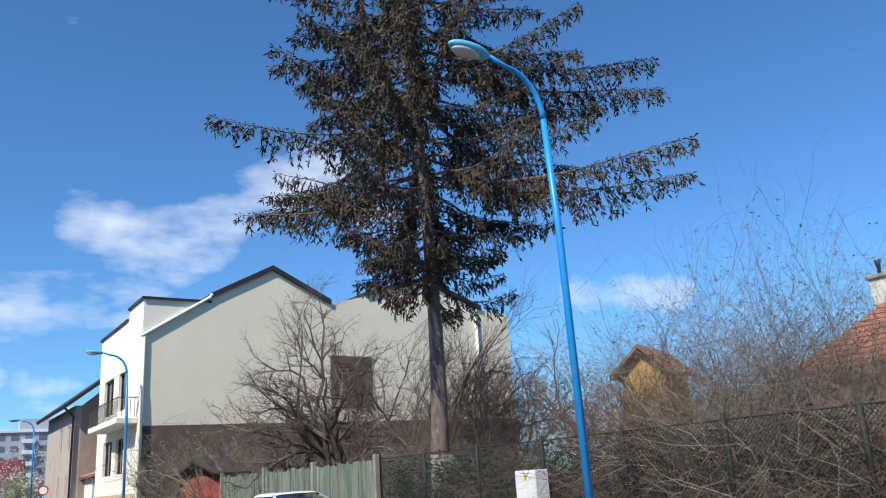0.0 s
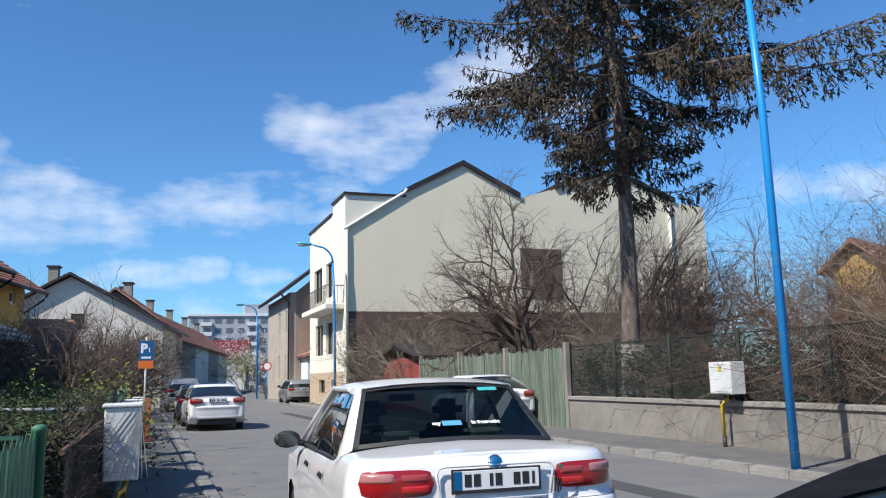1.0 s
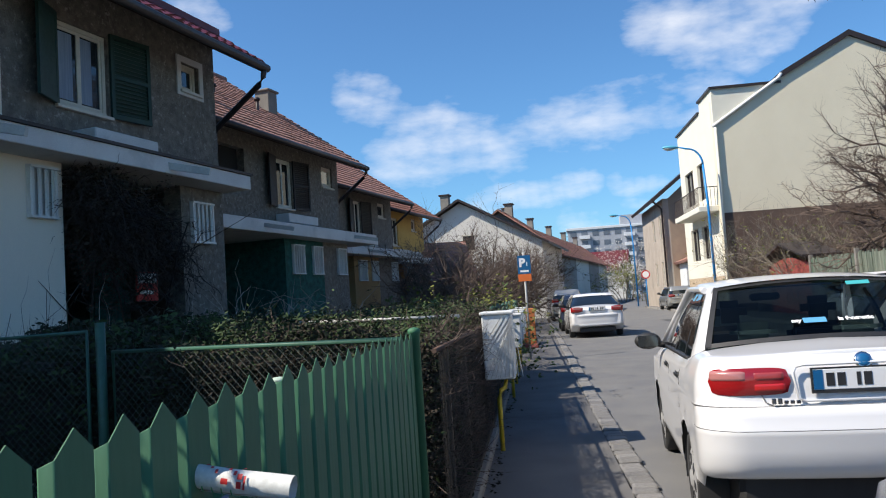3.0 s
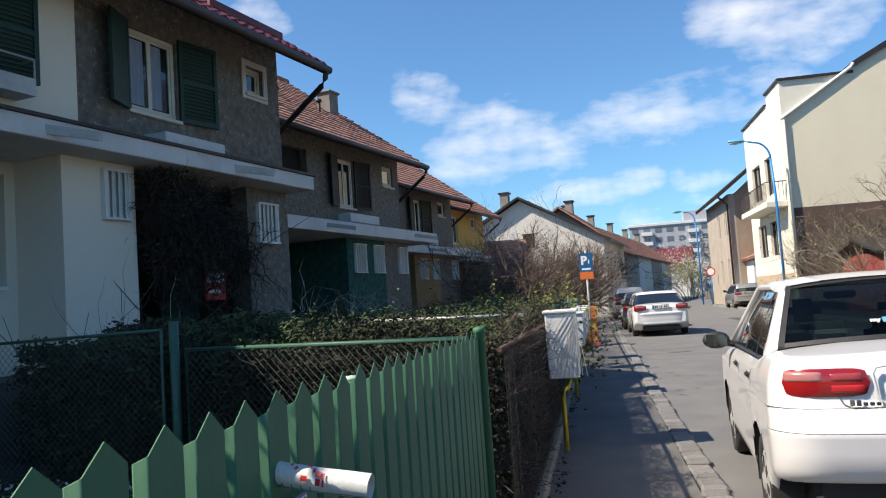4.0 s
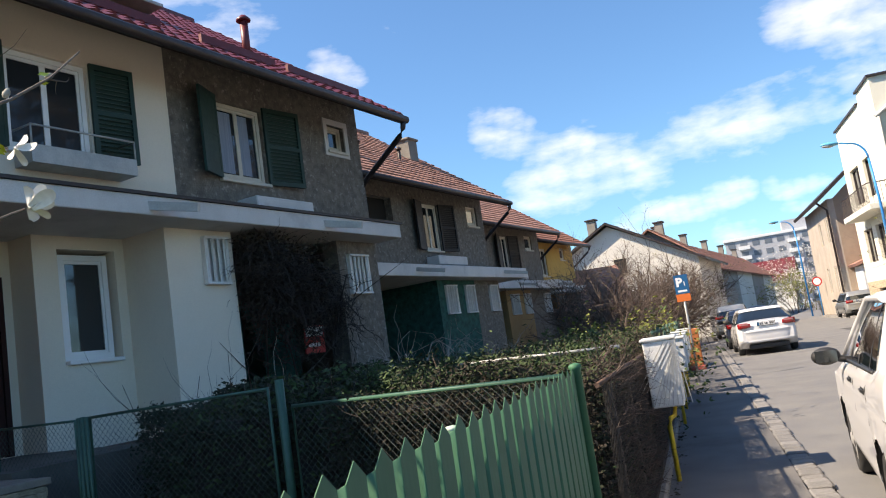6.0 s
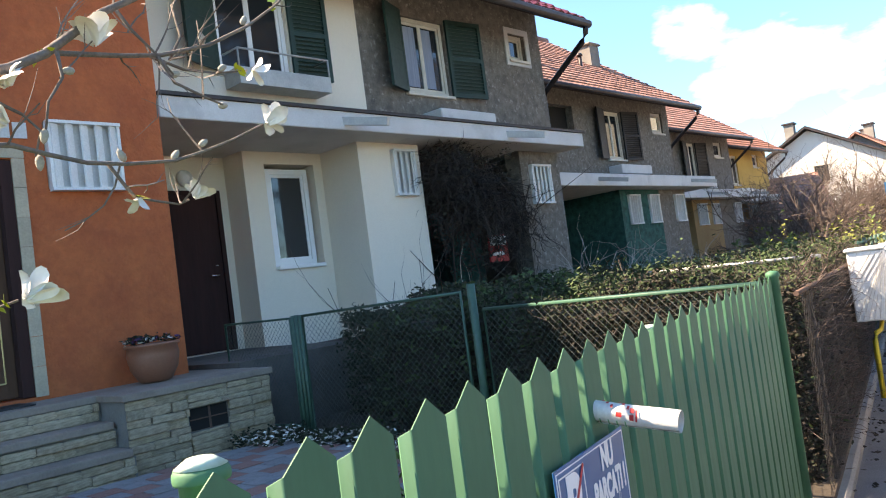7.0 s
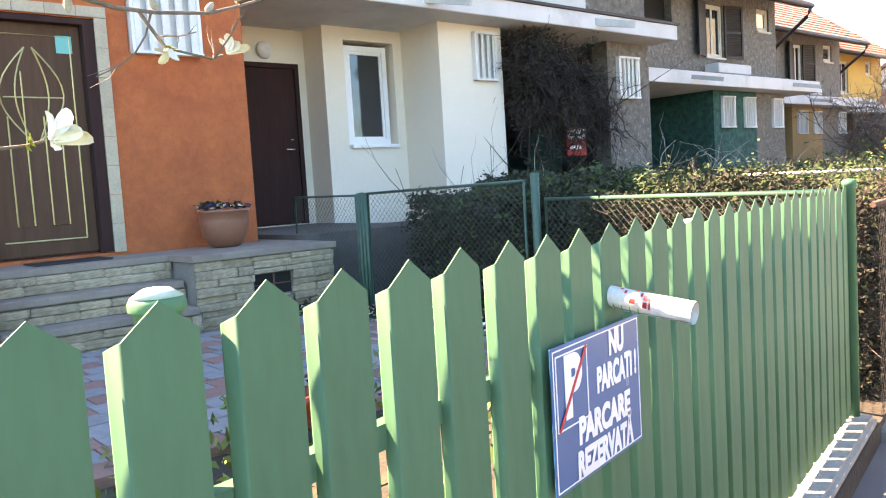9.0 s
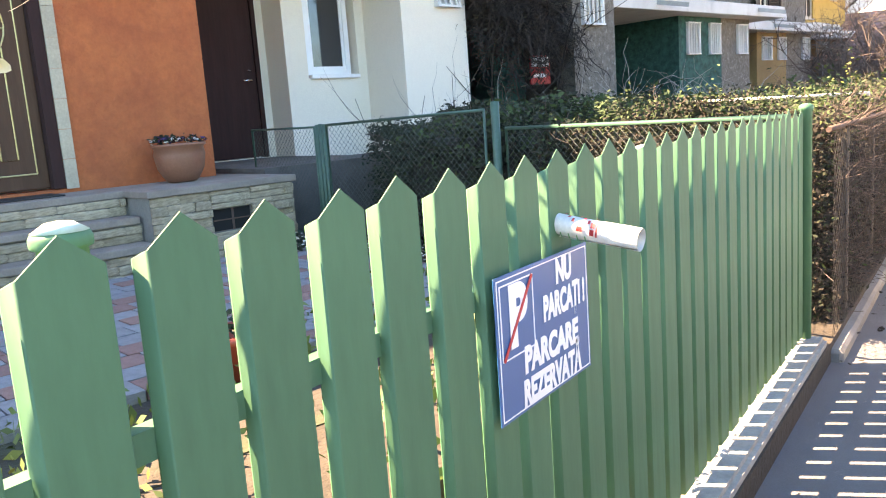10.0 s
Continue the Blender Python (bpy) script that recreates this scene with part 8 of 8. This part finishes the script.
tube(bm, [(-2.55, 0.7, 1.7), (-2.5, 1.1, 1.8), (MX, 1.55, 1.93)], 0.014, 0.0075, 6)
tube(bm, [(-2.58, 0.5, 1.3), (-2.5, 1.0, 1.5), (MX, 1.5, 1.62)], 0.010, 0.005, 6)
part("branch", bm, bpy.data.materials["magnolia_bark"], mag)


tw = Twigs(230)
for row in limbs[:5] + limbs[7:]:
    for _ in range(3):
        k = tw.r.randrange(len(row) - 1)
        tw.grow(Vector((MX, *row[k])), Vector((tw.r.gauss(0, 0.5), tw.r.gauss(0.4, 0.5), tw.r.gauss(0.3, 0.6))), tw.r.uniform(0.08, 0.25), 0.0032, 1, 0.3, 0.1, 2, 4)
tagged(tw.out("spur_wood", bpy.data.materials["magnolia_bark"], mag), kind="stuff")


def flower(y, z, tilt, size=0.062, seed=0, petals=7):
    r = random.Random(seed)
    bm = bmesh.new()
    for k in range(petals):
        a = 2 * math.pi * k / petals + r.uniform(-0.3, 0.3)
        el = r.uniform(0.25, 1.2)
        d = Vector((math.cos(a) * math.cos(el), math.sin(a) * math.cos(el), math.sin(el)))
        s = Vector((-math.sin(a), math.cos(a), 0))
        L = size * r.uniform(0.8, 1.2)
        rows = []
        for i in range(5):
            t_ = i / 4
            w = L * 0.26 * math.sin(math.pi * (0.12 + 0.8 * t_)) ** 0.8
            c = d * L * t_ + Vector((0, 0, L * 0.18 * math.sin(math.pi * t_) - L * 0.12 * t_ * t_))
            cup = d.cross(s) * w * -0.35
            rows.append([bm.verts.new(c - s * w + cup), bm.verts.new(c), bm.verts.new(c + s * w + cup)])
        for p, q in zip(rows, rows[1:]):
            for j in (0, 1):
                bm.faces.new((p[j], p[j + 1], q[j + 1], q[j])).smooth = True
    f = part("flower", bm, M["blossom"], mag, "open white magnolia flower")
    f.matrix_basis = Matrix.Translation((MX + 0.01, y, z)) @ Matrix.Rotation(radians(tilt), 4, "X")


for i, (y, z, tl, s) in enumerate(((2.70, 2.11, -55, 0.075), (2.385, 1.878, -45, 0.06), (1.90, 1.65, -60, 0.075), (2.131, 2.235, -10, 0.085), (1.91, 2.10, 30, 0.07), (1.90, 2.02, 60, 0.06), (2.665, 2.265, -110, 0.05), (2.21, 1.87, 170, 0.045))):
    flower(y, z, tl, s, 200 + i, 7 if i < 6 else 4)
for y, z, tl in ((2.334, 1.975, -40), (2.518, 2.14, -80), (2.43, 2.02, -60), (2.535, 2.245, -60), (2.65, 2.40, -30), (2.80, 2.50, -60), (2.08, 2.165, 100), (1.99, 2.02, 170), (2.36, 2.20, -70), (2.46, 2.46, 0), (2.49, 2.31, 20), (2.19, 1.96, 30), (1.97, 1.96, 180), (2.278, 2.39, 60)):
    bm = bmesh.new()
    lathe(bm, [(0.002, 0), (0.008, 0.006), (0.010, 0.016), (0.007, 0.028), (0.001, 0.036)], (0, 0, 0), 8)
    b = part("bud", bm, surf("downy_bud", (0.42, 0.40, 0.33), (0.32, 0.30, 0.24), 60, 0.9, 0.3, 200) if "downy_bud" not in bpy.data.materials else bpy.data.materials["downy_bud"], mag, "downy grey bud")
    b.matrix_basis = Matrix.Translation((MX, y, z)) @ Matrix.Rotation(radians(tl), 4, "X")
clump("young_leaves", mag, [(MX, 2.21, 1.88), (MX, 2.63, 2.265), (MX, 2.78, 2.49), (MX, 2.0, 2.2), (MX, 1.86, 1.64)], 3, (0.008, 0.008, 0.008), 0.022, plain("lime_leaf", (0.42, 0.45, 0.03), 0.5), seed=210)

# ---- distance ----
def plain_house(label, at, w, d, eave, ridge, wall, roof_mat, windows=(), group="", chim=None):
    """A detached house, gable ends along x: local x across, y deep."""
    h = thing("house", label, "house", group=group, at=at)
    part("wall", boxes((0, 0, -0.3, w, 0.3, eave), (0, d - 0.3, -0.3, w, d, eave), (0, 0.3, -0.3, 0.3, d - 0.3, eave), (w - 0.3, 0.3, -0.3, w, d - 0.3, eave)), wall, h)
    bm = bmesh.new()
    prism(bm, [(0, eave), (w, eave), (w / 2, ridge - 0.1)], "y", 0, 0.3)
    part("gable", bm, wall, h)
    bm = bmesh.new()
    prism(bm, [(0, eave), (w, eave), (w / 2, ridge - 0.1)], "y", d - 0.3, d)
    part("gable", bm, wall, h)
    for s in (0, 1):
        x0, x1 = (-0.5, w / 2) if not s else (w + 0.5, w / 2)
        z0 = eave - 0.5 * (ridge - eave) / (w / 2)
        bm = bmesh.new()
        prism(bm, [(x0, z0), (x1, ridge), (x1, ridge + 0.12), (x0, z0 + 0.12)], "y", -0.5, d + 0.5)
        part("roof", bm, roof_mat, h)
        tiles("roof_tiles", x0, z0 + 0.12, x1, ridge + 0.12, -0.5, d + 0.5, roof_mat, h, 0.3, 0.4)
    for x0, z0, x1, z1 in windows:
        wn_ = part("window", boxes((x0, -0.02, z0, x1, 0.0, z1)), M["glass_dark"], h)
        part("window_frame", boxes((x0 - 0.06, -0.04, z0 - 0.06, x0, 0.0, z1 + 0.06), (x1, -0.04, z0 - 0.06, x1 + 0.06, 0.0, z1 + 0.06), (x0, -0.04, z1, x1, 0.0, z1 + 0.06), (x0, -0.04, z0 - 0.06, x1, 0.0, z0)), M["window_frame"], wn_)
    if chim:
        part("chimney", boxes((chim[0], chim[1], ridge - 2.0, chim[0] + 0.6, chim[1] + 0.6, chim[2])), M["concrete"], h)
        part("chimney_cap", bbox(chim[0] - 0.1, chim[1] - 0.1, chim[2], chim[0] + 0.7, chim[1] + 0.7, chim[2] + 0.12, 0.02), M["dark_metal"], h)
    return h


wh = surf("far_white_render", (0.66, 0.64, 0.60), (0.60, 0.58, 0.54), 0.6, 0.9, 0.1, 30)
gy = surf("far_grey_render", (0.30, 0.28, 0.26), (0.24, 0.22, 0.20), 0.6, 0.9, 0.1, 30)
# left side, beyond the terrace
plain_house("low house with clay roof beyond the terrace", pose(-11.5, 45.5, 0, 0, 0, -78), 8, 6, 2.6, 4.5, gy, M["clay_tile"])
plain_house("white rendered house with a broad gable", pose(-11.0, 56.0, 0, 0, 0, -8), 11, 12, 5.2, 8.3, wh, M["dark_metal"], ((5.6, 4.9, 6.4, 5.9), (3, 2, 4, 3.4)), chim=(3.4, 3.0, 9.2))
plain_house("white dormer house with dark roof edge", pose(-6.3, 61.0, 0, 0, 0, -8), 6.5, 8, 5.6, 8.0, gy, M["clay_tile"], ((3.8, 4.6, 4.6, 5.7),), chim=(3.0, 4.0, 8.9))
for i in range(5):
    y = 70 + i * 11.5
    plain_house("terraced house with red tiled roof along street", pose(-7.4 + i * 2.15, y, 0, 0, 0, -11), 7.2, 11.4, 5.6, 8.5, gy if i % 2 else wh, M["clay_red"], ((4.6, 3.4, 5.4, 4.7), (4.6, 0.9, 5.4, 2.2)), group="distant terraced houses", chim=(3.3, 4.5, 9.6))
# closing the view
plain_house("house with a dark red roof closing the street", pose(16, 150, 0, 0, 0, 80), 12, 14, 5.5, 9.0, wh, M["red_tile"])
plain_house("white house beyond the bend", pose(22, 128, 0, 0, 0, -10), 10, 12, 6.0, 9.0, wh, M["clay_red"])


def flats(at, w, d, floors, bays, label):
    b = thing("apartment_building", label, "apartment building", group="distant flats", at=at)
    H = floors * 2.8
    part("wall", boxes((0, 0, 0, w, d, H)), M["far_grey"], b)
    part("roof", bbox(-0.4, -0.4, H, w + 0.4, d + 0.4, H + 0.7, 0.05), M["far_white"], b)
    part("roof_hut", boxes((w * 0.4, 2, H + 0.7, w * 0.6, d - 2, H + 3.6)), M["far_grey"], b)
    for f in range(floors):
        for k in range(bays):
            x = (k + 0.5) * w / bays
            part("window", boxes((x - 0.9, -0.08, f * 2.8 + 0.9, x + 0.9, 0.0, f * 2.8 + 2.3)), M["far_dark"], b)
            if k % 4 == 1:
                part("balcony", boxes((x - 1.5, -1.2, f * 2.8 + 0.1, x + 1.5, -0.1, f * 2.8 + 1.1)), M["far_white"], b)


flats(pose(10, 235, 0, 0, 0, -4), 38, 12, 7, 12, "distant grey block of flats with balconies")
flats(pose(50, 238, 0, 0, 0, -8), 24, 12, 8, 8, "distant grey block of flats with balconies")
for i, (x, y, h) in enumerate(((12.0, 112.0, 6.5), (15.0, 122.0, 7.5), (10.0, 100.0, 5.0))):
    shrub("street tree in pale spring blossom", (x, y, 0), 5, h, 1.6, 3, M["twig_pale"], 220 + i, "blossom_tree", 0.06, 0.8, 5, 0.4, (1500, 0.10, M["blossom"] if i < 2 else M["leaf_yellow"]), group="blossoming street trees", category="tree", base=0.3)

# ---- right yard: red-roofed house and yellow shed ----
rh = thing("house", "white single-storey house with red tiled hip roof", "house", at=pose(26.0, 11.2, 0.4))
part("wall", boxes((0, 0, 0, 12, 0.3, 4.0), (0, 0.3, 0, 0.3, 6.4, 4.0), (0.3, 6.1, 0, 12, 6.4, 4.0), (11.7, 0.3, 0, 12, 6.1, 4.0)), wh, rh)
bm = bmesh.new()
v = [bm.verts.new(p) for p in ((-0.6, -0.6, 3.95), (12.6, -0.6, 3.95), (12.6, 7.0, 3.95), (-0.6, 7.0, 3.95), (3.2, 3.2, 7.3), (8.8, 3.2, 7.3))]
for f in ((0, 1, 5, 4), (1, 2, 5), (2, 3, 4, 5), (3, 0, 4), (3, 2, 1, 0)):
    bm.faces.new([v[i] for i in f])
part("roof", bm, M["clay_red"], rh)
V, F = [], []
r15 = random.Random(15)
for base, along, up, n_up, length, taper in ((Vector((-0.6, -0.6, 3.95)), Vector((1, 0, 0)), Vector((0, 3.8, 3.35)), 16, 13.2, 3.8), (Vector((-0.6, 7.0, 3.95)), Vector((0, -1, 0)), Vector((3.8, 0, 3.35)), 16, 7.6, 3.8)):
    nrm = along.cross(up).normalized()
    for i in range(n_up):
        a, b = up * (i / n_up), up * ((i + 1.12) / n_up)
        s0, s1 = taper * i / n_up, length - taper * i / n_up
        n = max(1, int((s1 - s0) / 0.26))
        for j in range(n):
            u0, u1 = s0 + (s1 - s0) * j / n + 0.006, s0 + (s1 - s0) * (j + 1) / n - 0.006
            k = len(V)
            lift = 0.05 + r15.uniform(0, 0.015)
            V += [base + along * u0 + a + nrm * lift, base + along * u1 + a + nrm * lift, base + along * u1 + b + nrm * 0.015, base + along * u0 + b + nrm * 0.015, base + along * u0 + a, base + along * u1 + a]
            F += [(k, k + 1, k + 2, k + 3), (k + 4, k + 5, k + 1, k)]
tagged(from_lists("roof_tiles", V, F, M["clay_red"], rh), kind="stuff")
bm = bmesh.new()
tube(bm, [(-0.68, 7.0, 3.92), (-0.68, -0.68, 3.92), (12.6, -0.68, 3.92)], 0.07)
part("gutter", bm, M["dark_metal"], rh)
part("chimney", boxes((2.0, 4.2, 5.2, 2.6, 4.8, 7.2)), wh, rh)
part("chimney_cap", bbox(1.9, 4.1, 7.2, 2.7, 4.9, 7.34, 0.02), M["coping"], rh)
bm = bmesh.new()
tube(bm, [(2.3, 4.5, 7.3), (2.3, 4.5, 7.6), (2.5, 4.5, 7.95)], 0.07)
tube(bm, [(2.3, 4.5, 7.6), (2.15, 4.5, 7.9)], 0.05)
part("cowl", bm, M["dark_metal"], rh)
for x in (1.6, 5.0):
    rw = part("window", boxes((x, -0.03, 1.9, x + 1.0, 0.0, 3.1)), M["glass_dark"], rh)
    part("window_frame", boxes((x - 0.08, -0.05, 1.82, x, 0, 3.18), (x + 1.0, -0.05, 1.82, x + 1.08, 0, 3.18), (x, -0.05, 3.1, x + 1.0, 0, 3.18)), wh, rw)
rw = part("window", boxes((-0.03, 3.0, 1.9, 0.0, 4.0, 3.1)), M["glass_dark"], rh)
sh = plain_house("small house with yellow gable and old tiled roof", pose(27.3, 27.9, 0, 0, 0, -68), 2.0, 3.2, 6.0, 6.9, M["yellow_render"], M["clay_tile"])

# ---- loose pieces of the ground, last ----
r16 = random.Random(16)
bm = bbox(-0.5, -0.5, -0.5, 0.5, 0.5, 0.5, 0.10)
sett = mesh_of("sett", bm, M["cobble"])
y = 2.2
while y < 44 :
    L = r16.uniform(0.13, 0.22)
    piece("sett", sett, kerb_strip, Matrix.Translation((-0.13 + r16.uniform(-0.012, 0.012), y + L / 2, r16.uniform(-0.03, -0.015))) @ Matrix.Rotation(r16.uniform(-0.06, 0.06), 4, "Z") @ Matrix.Rotation(r16.uniform(-0.04, 0.04), 4, "Y") @ Matrix.Diagonal((0.20, L - 0.012, 0.12, 1)))
    y += L
bm = bbox(-0.5, -0.5, -0.5, 0.5, 0.5, 0.5, 0.06, 2)
for v in bm.verts:
    v.co += Vector((noise.noise(v.co * 3) * 0.06, 0, noise.noise(v.co * 4 + Vector((5, 0, 0))) * 0.06))
kerbst = mesh_of("kerbstone", bm, M["kerb"])
y = 3.0
while y < 64:
    L = r16.uniform(0.6, 1.0)
    piece("kerbstone", kerbst, far_kerb, Matrix.Translation((7.71 + r16.uniform(-0.012, 0.012), y + L / 2, 0.03 + r16.uniform(-0.012, 0.01))) @ Matrix.Rotation(r16.uniform(-0.015, 0.015), 4, "Z") @ Matrix.Diagonal((0.17, L - 0.012, 0.19, 1)))
    y += L
# layered stone cladding of the terrace
bm = bbox(-0.5, -0.5, -0.5, 0.5, 0.5, 0.5, 0.09)
for v in bm.verts:
    v.co += noise.noise_vector(v.co * 2.3) * 0.05
stone = mesh_of("stone", bm, M["stone"])


def clad(x, y0, y1, z0, z1, axis="x"):
    z = z0
    while z < z1 - 0.02:
        h = min(r16.uniform(0.045, 0.085), z1 - z)
        y = y0
        while y < y1 - 0.03:
            L = min(r16.uniform(0.14, 0.38), y1 - y)
            t = r16.uniform(0.024, 0.066)
            c = (x + t / 2 - 0.012, y + L / 2, z + h / 2) if axis == "x" else (y + L / 2, x + t / 2 - 0.012, z + h / 2)
            s = (t, L - 0.004, h - 0.004) if axis == "x" else (L - 0.004, t, h - 0.004)
            piece("stone", stone, terrace, Matrix.Translation(c) @ Matrix.Rotation(r16.uniform(-0.035, 0.035), 4, "X" if axis == "x" else "Y") @ Matrix.Diagonal((*s, 1)))
            y += L
        z += h


clad(-7.12, 3.46, 3.97, 0.40, 1.0)
clad(-7.12, 4.34, 4.76, 0.40, 1.0)
clad(-7.12, 3.97, 4.34, 0.40, 0.65)
clad(-7.12, 3.97, 4.34, 0.85, 1.0)
clad(-7.12, 0.8, 2.0, 0.40, 1.0)
clad(-7.56, 2.02, 3.44, 0.86, 1.0)
clad(-7.30, 2.02, 3.44, 0.66, 0.80)
clad(-7.02, 2.02, 3.44, 0.40, 0.60)
clad(4.76, -8.7, -7.12, 0.42, 1.0, "y")
# interlocking pavers of the yard
paving = tagged(part("pavement_yard", boxes((-7.0, -2.0, 0.3, -3.3, 4.7, 0.425)), M["soil"]), "grey and red block paving", "pavement", kind="structure")
paving.matrix_basis = HOUSE
bm = bbox(-0.5, -0.5, -0.5, 0.5, 0.5, 0.5, 0.03)
me_g = mesh_of("paver", bm, M["paver_grey"])
me_r = me_g.copy()
me_r.materials.clear()
me_r.materials.append(M["paver_red"])
for i in range(14):
    for j in range(17):
        x, y = -6.9 + i * 0.20 + 0.1, 1.1 + j * 0.21
        zig = (i + j + (j // 2) * 0) % 4 == 0 or (i - j) % 4 == 0
        piece("paver", me_r if zig else me_g, paving, Matrix.Translation((x, y + (0.05 if i % 2 else 0), 0.445 + r16.uniform(-0.003, 0.003))) @ Matrix.Diagonal((0.192, 0.202, 0.05, 1)))
